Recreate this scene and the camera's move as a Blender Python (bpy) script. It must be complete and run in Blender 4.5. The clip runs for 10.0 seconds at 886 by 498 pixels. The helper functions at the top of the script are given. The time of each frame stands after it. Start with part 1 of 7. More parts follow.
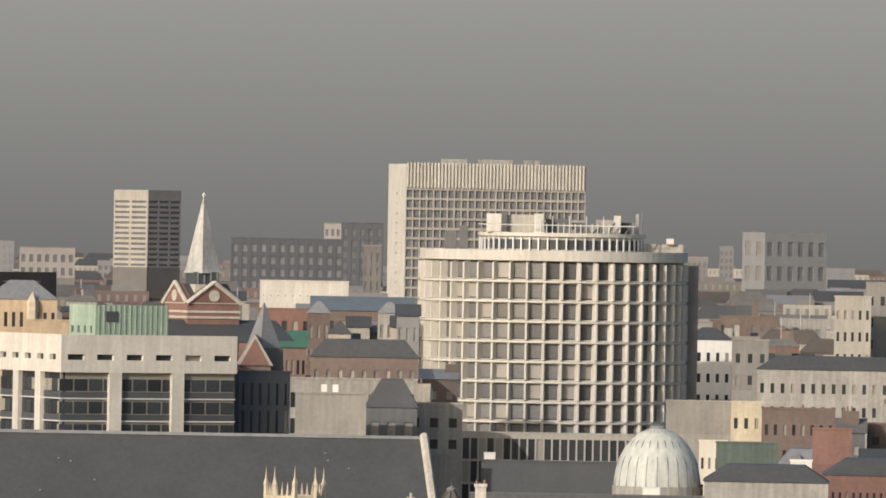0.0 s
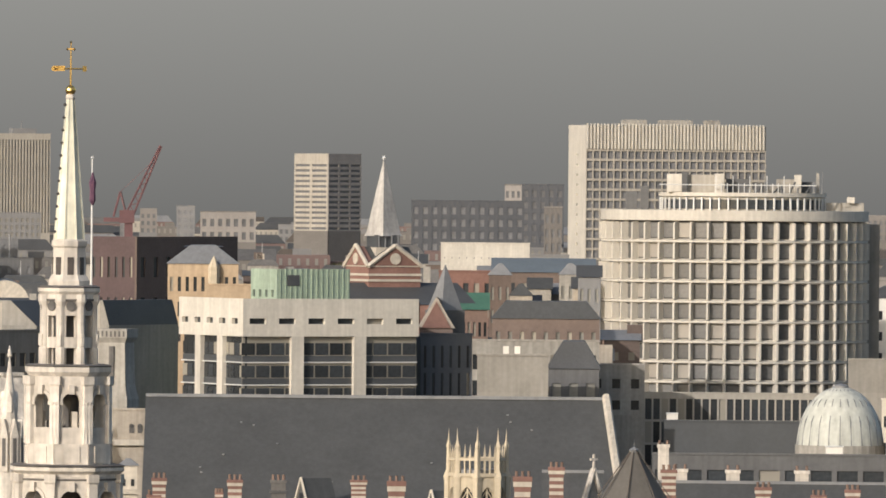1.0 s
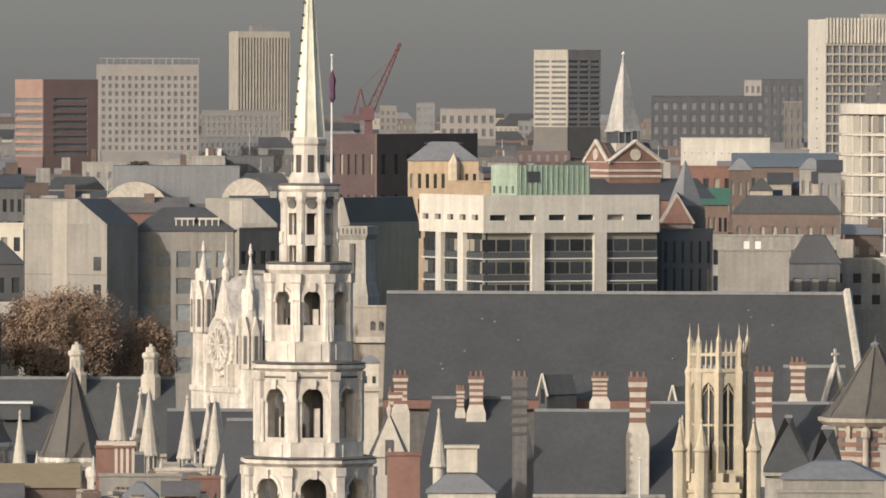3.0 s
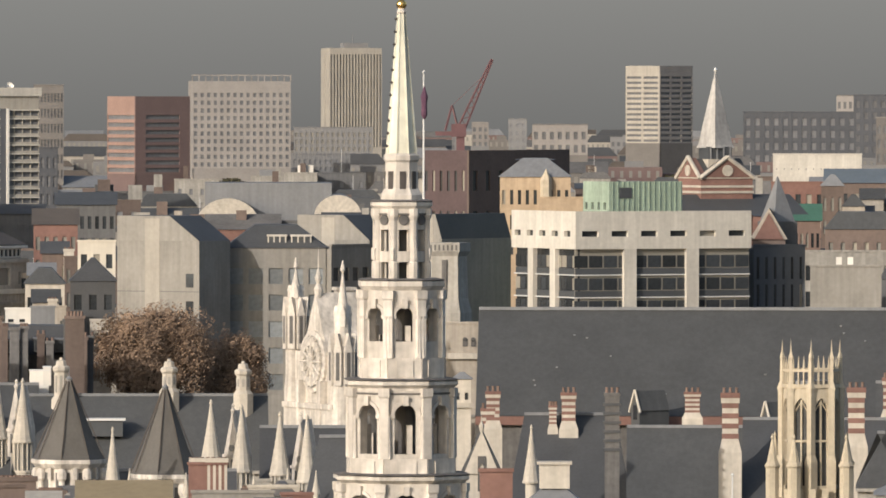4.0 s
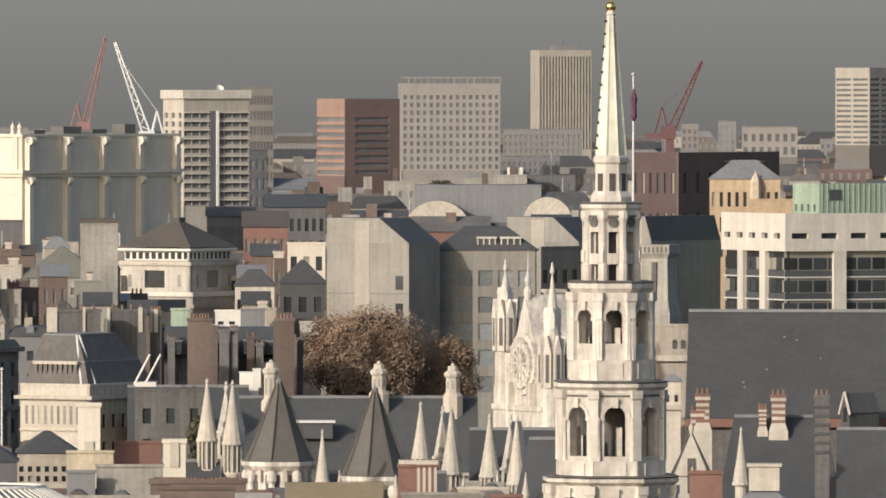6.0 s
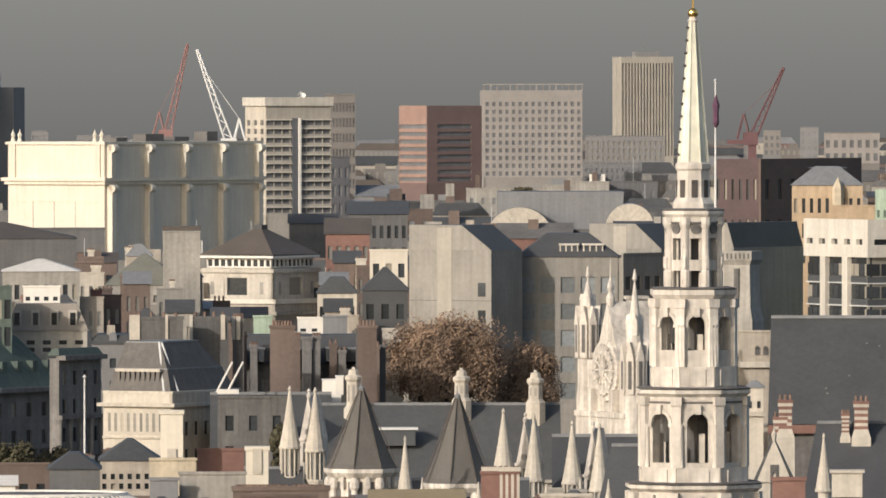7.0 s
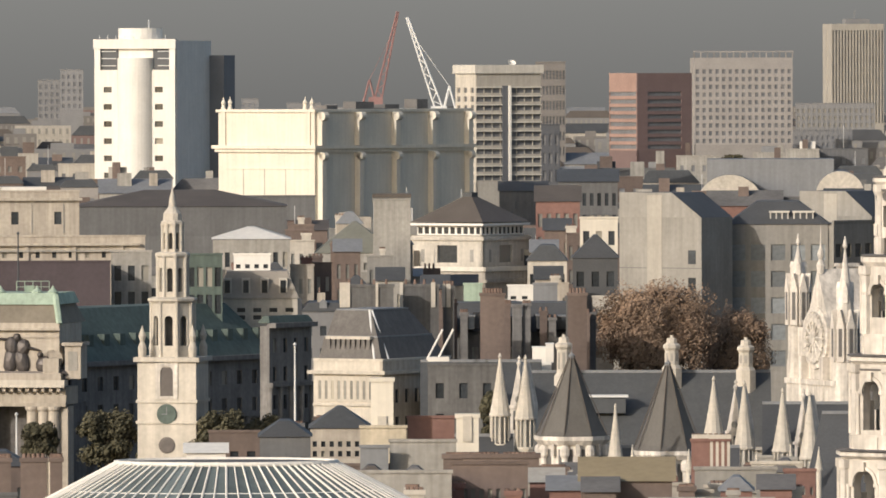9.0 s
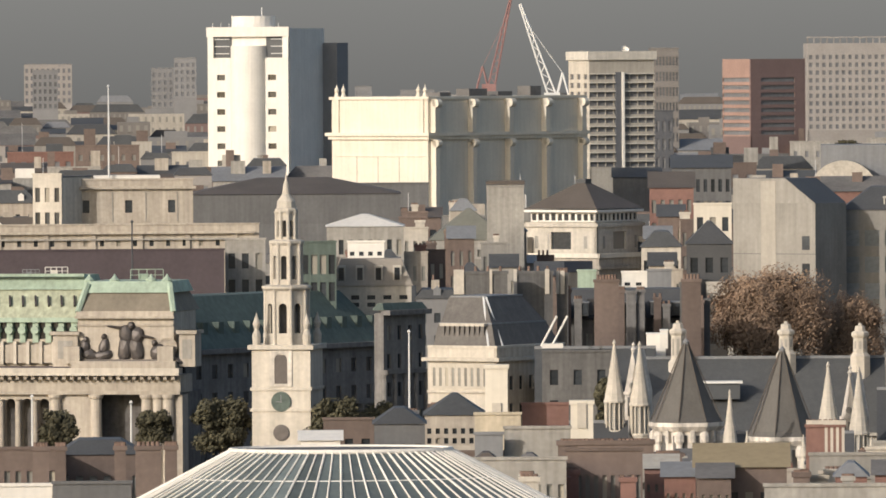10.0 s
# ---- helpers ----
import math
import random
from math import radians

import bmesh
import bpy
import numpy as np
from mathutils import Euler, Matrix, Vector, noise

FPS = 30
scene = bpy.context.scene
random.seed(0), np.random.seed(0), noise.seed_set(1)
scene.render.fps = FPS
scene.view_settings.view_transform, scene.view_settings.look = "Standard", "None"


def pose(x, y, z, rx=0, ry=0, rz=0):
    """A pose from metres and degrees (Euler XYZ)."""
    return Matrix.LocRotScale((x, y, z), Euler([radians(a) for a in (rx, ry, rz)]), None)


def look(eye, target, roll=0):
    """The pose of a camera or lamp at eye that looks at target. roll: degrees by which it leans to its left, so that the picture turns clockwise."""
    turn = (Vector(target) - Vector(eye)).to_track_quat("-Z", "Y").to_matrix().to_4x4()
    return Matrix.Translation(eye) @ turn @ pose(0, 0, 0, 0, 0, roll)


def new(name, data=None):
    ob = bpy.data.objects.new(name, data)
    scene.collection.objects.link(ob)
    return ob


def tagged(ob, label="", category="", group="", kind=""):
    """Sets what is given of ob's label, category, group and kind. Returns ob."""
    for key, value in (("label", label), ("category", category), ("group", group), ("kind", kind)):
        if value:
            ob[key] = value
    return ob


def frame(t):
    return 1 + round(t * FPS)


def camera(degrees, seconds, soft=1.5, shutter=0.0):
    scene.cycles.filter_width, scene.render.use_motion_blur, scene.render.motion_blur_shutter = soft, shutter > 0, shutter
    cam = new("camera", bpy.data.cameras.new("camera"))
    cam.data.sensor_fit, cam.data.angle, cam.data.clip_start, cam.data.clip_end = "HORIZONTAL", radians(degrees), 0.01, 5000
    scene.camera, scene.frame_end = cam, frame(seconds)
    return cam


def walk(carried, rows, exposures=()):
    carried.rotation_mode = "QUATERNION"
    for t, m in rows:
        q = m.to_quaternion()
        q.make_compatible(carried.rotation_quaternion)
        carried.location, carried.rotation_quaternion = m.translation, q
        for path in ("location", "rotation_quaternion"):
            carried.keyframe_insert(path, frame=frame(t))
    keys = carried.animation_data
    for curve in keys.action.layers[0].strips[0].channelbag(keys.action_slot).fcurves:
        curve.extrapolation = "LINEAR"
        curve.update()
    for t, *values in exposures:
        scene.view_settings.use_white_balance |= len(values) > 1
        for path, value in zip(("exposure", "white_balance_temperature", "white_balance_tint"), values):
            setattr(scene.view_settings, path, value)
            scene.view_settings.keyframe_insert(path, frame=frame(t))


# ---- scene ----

EYE = 61.5                       # the gallery's height above the street
LENS = 5.4
STEP = 2 * math.tan(radians(LENS / 2)) / 1568   # one step of bearing, in radians
cam = camera(LENS, 10.0, soft=1.7)
TURNS = [  # seconds, yaw, pitch, roll
    (0.0, -2.8605, -0.1305, 1.039), (0.5, -2.2795, -0.2432, 1.006), (1.0, -1.76, -0.3792, 0.507),
    (1.5, -1.5204, -0.717, 0.274), (2.0, -0.8355, -1.0062, 0.316), (2.2, -0.6493, -1.062, 0.444),
    (3.3, -0.1416, -1.0117, 0.06), (3.5, 0.0, -1.0274, 0.082), (4.0, 0.2616, -0.9222, 0.052),
    (4.5, 0.5255, -0.8954, 0.052), (5.0, 0.924, -0.8747, 0.043), (5.5, 1.2633, -0.8822, 0.0),
    (5.7, 1.3666, -0.91, 0.0), (6.8, 1.9684, -0.8873, -0.039), (7.0, 2.0399, -0.8674, -0.101),
    (7.5, 2.309, -0.8693, -0.205), (8.0, 2.3497, -0.9084, -0.096), (8.5, 2.6839, -1.0176, -0.131),
    (9.0, 3.321, -1.0627, -0.153), (9.5, 3.5318, -1.0749, -0.137), (10.0, 4.0109, -1.1396, -0.376),
]
walk(cam, [(t, pose(0, 0, EYE, 90 + pitch, -roll, yaw)) for t, yaw, pitch, roll in TURNS])
scene.view_settings.exposure = 0.0

# ---- daylight: low autumn sun from the south-east, hazy sky ----
SUN_AZ, SUN_EL = 39.0, 20.0      # degrees left of straight behind the camera, degrees up
to_sun = Vector((-math.sin(radians(SUN_AZ)) * math.cos(radians(SUN_EL)), -math.cos(radians(SUN_AZ)) * math.cos(radians(SUN_EL)), math.sin(radians(SUN_EL))))
world = bpy.data.worlds.new("hazy_sky")
scene.world = world
world.use_nodes = True
wn = world.node_tree.nodes
sky = wn.new("ShaderNodeTexSky")
sky.sky_type, sky.sun_disc = "NISHITA", False
sky.sun_elevation, sky.sun_rotation = radians(SUN_EL), math.atan2(to_sun.x, to_sun.y)
sky.air_density, sky.dust_density = 1.0, 3.0
world.node_tree.links.new(sky.outputs[0], wn["Background"].inputs[0])
wn["Background"].inputs[1].default_value = 0.152
sun = new("sun", bpy.data.lights.new("sun", "SUN"))
sun.data.energy, sun.data.angle, sun.data.color = 3.1, radians(0.6), (1.0, 0.93, 0.87)
sun.matrix_world = look(to_sun * 100, (0, 0, 0))


# ---- materials ----
def surface(name, color, rough=0.85, grain=0.6, mottle=0.12, vary=0.06, bump=0.02, metal=0.0, streak=0.0, spec=0.3, accent=None, share=0.0):
    """A weathered surface: stains some metres wide, a fine grain, rain streaks, a shift from piece to piece."""
    m = bpy.data.materials.new(name)
    m.use_nodes = True
    nt, n, ln = m.node_tree, m.node_tree.nodes, m.node_tree.links
    bsdf = n["Principled BSDF"]
    bsdf.inputs["Roughness"].default_value, bsdf.inputs["Metallic"].default_value = rough, metal
    bsdf.inputs["Specular IOR Level"].default_value = spec
    tc = n.new("ShaderNodeTexCoord")

    def cloud(scale, stretch=1.0, detail=4.0):
        mp, t = n.new("ShaderNodeMapping"), n.new("ShaderNodeTexNoise")
        mp.inputs["Scale"].default_value = (scale, scale, scale * stretch)
        t.inputs["Scale"].default_value, t.inputs["Detail"].default_value = 1.0, detail
        ln.new(tc.outputs["Object"], mp.inputs[0])
        ln.new(mp.outputs[0], t.inputs["Vector"])
        return t.outputs["Fac"]

    def around(fac, amount):
        r = n.new("ShaderNodeMapRange")
        r.inputs["From Min"].default_value, r.inputs["From Max"].default_value = 0.25, 0.75
        r.inputs["To Min"].default_value, r.inputs["To Max"].default_value = 1 - amount, 1 + amount
        ln.new(fac, r.inputs["Value"])
        return r.outputs[0]

    def times(a, b):
        k = n.new("ShaderNodeMath")
        k.operation = "MULTIPLY"
        ln.new(a, k.inputs[0])
        ln.new(b, k.inputs[1])
        return k.outputs[0]

    info = n.new("ShaderNodeObjectInfo")
    value = times(around(cloud(0.22), mottle), around(cloud(grain * 3, 1.0, 6.0), mottle * 0.7))
    if streak:
        value = times(value, around(cloud(1.6, 0.06), streak))
    rr = n.new("ShaderNodeMapRange")
    rr.inputs["To Min"].default_value, rr.inputs["To Max"].default_value = 1 - vary, 1 + vary
    ln.new(info.outputs["Random"], rr.inputs["Value"])
    value = times(value, rr.outputs[0])
    mix = n.new("ShaderNodeVectorMath")
    mix.operation = "SCALE"
    mix.inputs[0].default_value = color
    ln.new(value, mix.inputs["Scale"])
    out = mix.outputs[0]
    if accent:
        step, blend = n.new("ShaderNodeMath"), n.new("ShaderNodeMix")
        step.operation, blend.data_type = "LESS_THAN", "RGBA"
        step.inputs[1].default_value = share
        ln.new(info.outputs["Random"], step.inputs[0])
        ln.new(step.outputs[0], blend.inputs["Factor"])
        ln.new(out, blend.inputs["A"])
        blend.inputs["B"].default_value = (*accent, 1)
        out = blend.outputs["Result"]
    ln.new(out, bsdf.inputs["Base Color"])
    if bump:
        b = n.new("ShaderNodeBump")
        b.inputs["Strength"].default_value, b.inputs["Distance"].default_value = 0.5, bump
        ln.new(cloud(grain * 4, 1.0, 6.0), b.inputs["Height"])
        ln.new(b.outputs[0], bsdf.inputs["Normal"])
    return m


limestone = surface("limestone", (0.525, 0.485, 0.43), 0.85, mottle=0.26, streak=0.34)
pale_stone = surface("pale_stone", (0.47, 0.43, 0.365), 0.85, mottle=0.15, streak=0.15)
warm_stone = surface("warm_stone", (0.46, 0.40, 0.30), 0.85, mottle=0.16, streak=0.18)
grey_stone = surface("grey_stone", (0.30, 0.285, 0.255), 0.9, mottle=0.18, streak=0.2)
# soot-dark walls and stacks; also painted shade for cores, niches and slots
soot_shade_stone = surface("soot_shade_stone", (0.12, 0.115, 0.11), 0.9, mottle=0.25, streak=0.2)
concrete = surface("concrete", (0.25, 0.237, 0.212), 0.9, mottle=0.12, streak=0.14)
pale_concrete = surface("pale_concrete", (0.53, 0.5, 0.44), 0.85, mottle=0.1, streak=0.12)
dark_concrete = surface("dark_concrete", (0.125, 0.125, 0.125), 0.9, mottle=0.12, streak=0.12)
white_render = surface("white_render", (0.68, 0.65, 0.59), 0.8, mottle=0.06, streak=0.06)
cream_render = surface("cream_render", (0.63, 0.58, 0.485), 0.8, mottle=0.06, streak=0.08)
# far walls greyed and flattened: distance haze put into the base colour
far_stone = surface("far_stone", (0.235, 0.22, 0.205), 0.9, mottle=0.1, vary=0.35)
far_grey = surface("far_grey", (0.2, 0.2, 0.2), 0.9, mottle=0.08, vary=0.1)
far_dark = surface("far_dark", (0.095, 0.10, 0.11), 0.9, mottle=0.08, vary=0.15)
slate = surface("slate", (0.072, 0.074, 0.074), 0.6, grain=1.2, mottle=0.12, vary=0.08, streak=0.1)
dark_slate = surface("dark_slate", (0.07, 0.072, 0.074), 0.6, grain=1.2, mottle=0.14, vary=0.1)
brown_tile = surface("brown_tile", (0.10, 0.085, 0.072), 0.7, grain=1.2, mottle=0.14)
lead = surface("lead", (0.19, 0.195, 0.2), 0.6, mottle=0.1, streak=0.1)
copper = surface("verdigris", (0.30, 0.375, 0.295), 0.7, mottle=0.15, streak=0.2)
dark_copper = surface("dark_verdigris", (0.085, 0.11, 0.095), 0.7, mottle=0.15, streak=0.2)
brick = surface("red_brick", (0.20, 0.115, 0.095), 0.9, mottle=0.16, vary=0.12)
brown_brick = surface("brown_brick", (0.145, 0.112, 0.096), 0.9, mottle=0.16, vary=0.15)
pink_brick = surface("pink_granite", (0.17, 0.12, 0.112), 0.8, mottle=0.08)
terracotta = surface("terracotta", (0.18, 0.125, 0.10), 0.85, mottle=0.12, vary=0.2)
glass = surface("window_glass", (0.035, 0.04, 0.045), 0.18, mottle=0.3, vary=0.5, bump=0.0, spec=0.5, accent=(0.28, 0.26, 0.22), share=0.16)
# paler than the near glass, to paint in the haze over far windows
hazed_glass = surface("hazed_glass", (0.14, 0.142, 0.148), 0.35, mottle=0.2, vary=0.4, bump=0.0, spec=0.4, accent=(0.2, 0.19, 0.17), share=0.15)
blind_glass = surface("blind_glass", (0.2, 0.195, 0.175), 0.3, mottle=0.2, vary=0.3, bump=0.0, spec=0.4, accent=(0.36, 0.33, 0.27), share=0.12)
steel = surface("painted_steel", (0.62, 0.62, 0.60), 0.5, mottle=0.06)
dark_steel = surface("dark_steel", (0.07, 0.075, 0.08), 0.5, mottle=0.1)
red_steel = surface("red_crane_paint", (0.14, 0.075, 0.078), 0.5, mottle=0.1)
gold = surface("gilding", (0.85, 0.55, 0.18), 0.3, mottle=0.1, metal=1.0)
bronze = surface("bronze", (0.10, 0.09, 0.085), 0.5, mottle=0.2, metal=0.5)
roof_felt = surface("roof_felt", (0.13, 0.125, 0.12), 0.9, mottle=0.2)
street = surface("street", (0.06, 0.06, 0.06), 0.9, mottle=0.2)
bark = surface("bark", (0.08, 0.065, 0.05), 0.95, mottle=0.2)
rust_leaf = surface("rust_leaf", (0.26, 0.18, 0.122), 0.8, mottle=0.35, vary=0.1)
# green darkened to include the shade of the street canyon
green_leaf = surface("green_leaf", (0.08, 0.074, 0.045), 0.8, mottle=0.3, vary=0.15)
terrace_stone = surface("terrace_stone", (0.37, 0.33, 0.275), 0.9, mottle=0.16, streak=0.2)
dark_render = surface("dark_render", (0.115, 0.112, 0.108), 0.9, mottle=0.2, streak=0.25)
# soot on ledges; also the shade inside arches, porch and hoods
soot = surface("soot_and_shade", (0.13, 0.122, 0.115), 0.95, mottle=0.35, streak=0.2)
# stone darkened so that its colour holds deep street shade
shaded_front = surface("shade_dark_stone", (0.17, 0.163, 0.155), 0.9, mottle=0.25, streak=0.25)
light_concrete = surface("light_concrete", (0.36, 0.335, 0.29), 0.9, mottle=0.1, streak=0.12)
drum_glass = surface("tinted_glass", (0.13, 0.13, 0.128), 0.3, mottle=0.25, vary=0.45, bump=0.0, spec=0.4, accent=(0.3, 0.28, 0.25), share=0.14)
sky_glass = surface("pale_glass", (0.19, 0.205, 0.21), 0.3, mottle=0.25, vary=0.35, bump=0.0, spec=0.5)
flag_cloth = surface("flag_cloth", (0.10, 0.05, 0.08), 0.9, mottle=0.3)


# ---- places: bearings and elevations in steps from the gallery, distances in metres ----
def spot(u, v, d):
    return Vector((d * math.tan(u * STEP), d, EYE + d / math.cos(u * STEP) * math.tan(v * STEP)))


def high(v, d, u=0):
    return spot(u, v, d).z


def wide(n, d):
    return n * STEP * d


def thing(name, u, d, rot=0.0, label="", category="", group="", kind="", z=0.0):
    """An Empty on the ground at that bearing and distance; its -y faces the gallery, rot turns it anticlockwise."""
    ob = new(name)
    p = spot(u, 0, d)
    ob.matrix_basis = pose(p.x, p.y, z, 0, 0, -math.degrees(u * STEP) + rot)
    return tagged(ob, label, category, group, kind)


def mesh_of(name, bm, material):
    me = bpy.data.meshes.new(name)
    bmesh.ops.recalc_face_normals(bm, faces=bm.faces)
    bm.to_mesh(me)
    bm.free()
    me.materials.append(material)
    return me


def part(name, bm, material, parent, label="", m=None):
    ob = new(name, mesh_of(name, bm, material))
    ob.parent = parent
    if m is not None:
        ob.matrix_basis = m
    return tagged(ob, label)


def again(name, me, parent, m):
    ob = new(name, me)
    ob.parent = parent
    ob.matrix_basis = m
    return ob


# ---- shapes ----
def box(x0, x1, y0, y1, z0, z1, bm=None):
    bm = bm or bmesh.new()
    v = [bm.verts.new((x, y, z)) for z in (z0, z1) for x, y in ((x0, y0), (x1, y0), (x1, y1), (x0, y1))]
    for f in ((3, 2, 1, 0), (4, 5, 6, 7), (0, 1, 5, 4), (1, 2, 6, 5), (2, 3, 7, 6), (3, 0, 4, 7)):
        bm.faces.new([v[i] for i in f])
    return bm


def rings(levels, sides, turn=0.0, bm=None, x=0.0, y=0.0, cap=True):
    """A turned or many-sided body: levels of (radius, z). turn: degrees; at 0 a flat side faces -y."""
    bm = bm or bmesh.new()
    rows = []
    for r, z in levels:
        if r < 1e-4:
            rows.append([bm.verts.new((x, y, z))])
        else:
            rows.append([bm.verts.new((x + r * math.sin(a), y - r * math.cos(a), z)) for a in (radians(turn) + 2 * math.pi * (i + 0.5) / sides for i in range(sides))])
    for a, b in zip(rows, rows[1:]):
        for i in range(sides):
            j = (i + 1) % sides
            q = [a[i % len(a)], a[j % len(a)], b[j % len(b)], b[i % len(b)]]
            q = [w for k, w in enumerate(q) if w not in q[:k]]
            if len(q) > 2:
                bm.faces.new(q)
    for row in ((rows[0], rows[-1]) if cap else ()):
        if len(row) > 2:
            bm.faces.new(row)
    return bm


def hip(x0, x1, y0, y1, z0, z1, inset_x, inset_y, bm=None):
    """A hipped roof, or a mansard when the insets leave a flat top."""
    bm = bm or bmesh.new()
    a = [bm.verts.new(p) for p in ((x0, y0, z0), (x1, y0, z0), (x1, y1, z0), (x0, y1, z0))]
    b = [bm.verts.new(p) for p in ((x0 + inset_x, y0 + inset_y, z1), (x1 - inset_x, y0 + inset_y, z1), (x1 - inset_x, y1 - inset_y, z1), (x0 + inset_x, y1 - inset_y, z1))]
    for i in range(4):
        bm.faces.new((a[i], a[(i + 1) % 4], b[(i + 1) % 4], b[i]))
    bm.faces.new(a[::-1])
    bm.faces.new(b)
    bmesh.ops.remove_doubles(bm, verts=bm.verts, dist=1e-4)
    return bm


def gable(x0, x1, y0, y1, z0, z1, along="x", bm=None):
    """A pitched roof whose ridge runs along x or y."""
    bm = bm or bmesh.new()
    if along == "x":
        ym = (y0 + y1) / 2
        pts = ((x0, y0, z0), (x1, y0, z0), (x1, y1, z0), (x0, y1, z0), (x0, ym, z1), (x1, ym, z1))
        faces = ((0, 1, 5, 4), (2, 3, 4, 5), (1, 2, 5), (3, 0, 4), (3, 2, 1, 0))
    else:
        xm = (x0 + x1) / 2
        pts = ((x0, y0, z0), (x1, y0, z0), (x1, y1, z0), (x0, y1, z0), (xm, y0, z1), (xm, y1, z1))
        faces = ((0, 1, 4), (1, 2, 5, 4), (2, 3, 5), (3, 0, 4, 5), (3, 2, 1, 0))
    v = [bm.verts.new(p) for p in pts]
    for f in faces:
        bm.faces.new([v[i] for i in f])
    return bm


def rod(a, b, r, sides=6, bm=None, r2=None):
    """A round bar from a to b."""
    bm = bm or bmesh.new()
    a, b = Vector(a), Vector(b)
    m = Matrix.Translation(a) @ (b - a).to_track_quat("Z", "Y").to_matrix().to_4x4()
    n0 = set(bm.verts)
    rings([(r, 0), (r2 if r2 is not None else r, (b - a).length)], sides, bm=bm)
    bmesh.ops.transform(bm, matrix=m, verts=[v for v in bm.verts if v not in n0])
    return bm


def arch_wall(w, h, ow, sill, spring, thick, pointed=False, n=8, bm=None):
    """A wall panel from x=-w/2 to w/2 and z=0 to h with one arched opening right through it; outer face at y=0."""
    own = bmesh.new()
    r = ow / 2
    if pointed:
        curve = [(-r + 2 * r * (1 - math.cos(a)) * 1.0, spring + 2 * r * math.sin(a)) for a in (radians(60) * i / n for i in range(n + 1))]
        curve = curve + [(-x, z) for x, z in curve[-2::-1]]
    else:
        curve = [(-r * math.cos(math.pi * i / n), spring + r * math.sin(math.pi * i / n)) for i in range(n + 1)]
    quads = [[(-w / 2, 0), (w / 2, 0), (r, sill), (-r, sill)], [(-w / 2, 0), (-r, sill), (-r, spring), (-w / 2, spring)], [(w / 2, spring), (r, spring), (r, sill), (w / 2, 0)]]
    tops = [(-w / 2 + w * i / (len(curve) - 1), h) for i in range(len(curve))]
    tops[0], tops[-1] = (-w / 2, h), (w / 2, h)
    quads.append([(-w / 2, spring), curve[0], tops[0]])
    quads.append([(w / 2, spring), tops[-1], curve[-1]])
    for i in range(len(curve) - 1):
        quads.append([curve[i], curve[i + 1], tops[i + 1], tops[i]])
    for q in quads:
        own.faces.new([own.verts.new((x, 0, z)) for x, z in q])
    bmesh.ops.remove_doubles(own, verts=own.verts, dist=1e-4)
    got = bmesh.ops.extrude_face_region(own, geom=list(own.faces))
    bmesh.ops.translate(own, vec=(0, thick, 0), verts=[g for g in got["geom"] if isinstance(g, bmesh.types.BMVert)])
    return own


PANES = {}


def pane_mesh(w, h, material, bars):
    """A window: a pane in a frame with glazing bars. Like ones share one mesh."""
    key = (round(w, 2), round(h, 2), material.name, bars)
    if key not in PANES:
        bm = bmesh.new()
        cols = max(1, bars)
        rows = 2 if bars else 1
        vs = [[bm.verts.new((-w / 2 + w * i / cols, 0, h * j / rows)) for i in range(cols + 1)] for j in range(rows + 1)]
        lights = [bm.faces.new((vs[j][i], vs[j][i + 1], vs[j + 1][i + 1], vs[j + 1][i])) for j in range(rows) for i in range(cols)]
        got = bmesh.ops.inset_individual(bm, faces=lights, thickness=min(0.08, w / cols * 0.12), depth=-0.08) if bars else {"faces": []}
        bm.normal_update()
        bm.faces.index_update()
        border = [f.index for f in got["faces"]]
        me = bpy.data.meshes.new("window")
        bm.to_mesh(me)
        bm.free()
        me.materials.append(material)
        me.materials.append(steel)
        for k in border:
            me.polygons[k].material_index = 1
        PANES[key] = me
    return PANES[key]


def facade(par, m, w, z0, z1, cols, rows, fw=0.5, fh=0.58, wall=None, pane=None, deep=0.35, bars=0, top=0.0, low=0.0, name="wall", label=""):
    """A wall w long with real openings and a window in each. m puts its foot; x runs along it, -y points out."""
    bm = bmesh.new()
    h = z1 - z0
    cw, ch = w / cols, (h - top - low) / rows
    ww, wh = cw * fw, ch * fh
    zs = [low + ch * r + (ch - wh) * 0.45 for r in range(rows)]
    edges = [0.0]
    for z in zs:
        edges += [z, z + wh]
    edges.append(h)
    for a, b in zip(edges[0::2], edges[1::2]):
        box(0, w, 0, deep, a, b, bm)
    for z in zs:
        for c in range(cols + 1):
            x0 = 0 if c == 0 else (c - 1) * cw + (cw + ww) / 2
            x1 = w if c == cols else c * cw + (cw - ww) / 2
            box(x0, x1, 0, deep, z, z + wh, bm)
    wall_ob = part(name, bm, wall, par, label, m @ pose(0, 0, z0))
    if pane:
        if pane.name == "hazed_glass":
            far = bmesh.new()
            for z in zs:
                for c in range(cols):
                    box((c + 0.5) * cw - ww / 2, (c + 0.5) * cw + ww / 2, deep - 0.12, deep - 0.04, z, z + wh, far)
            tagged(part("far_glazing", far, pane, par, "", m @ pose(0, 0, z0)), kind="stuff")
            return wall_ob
        me = pane_mesh(ww, wh, pane, bars)
        for z in zs:
            for c in range(cols):
                again("window", me, par, m @ pose((c + 0.5) * cw, deep - 0.12, z0 + z))
    return wall_ob


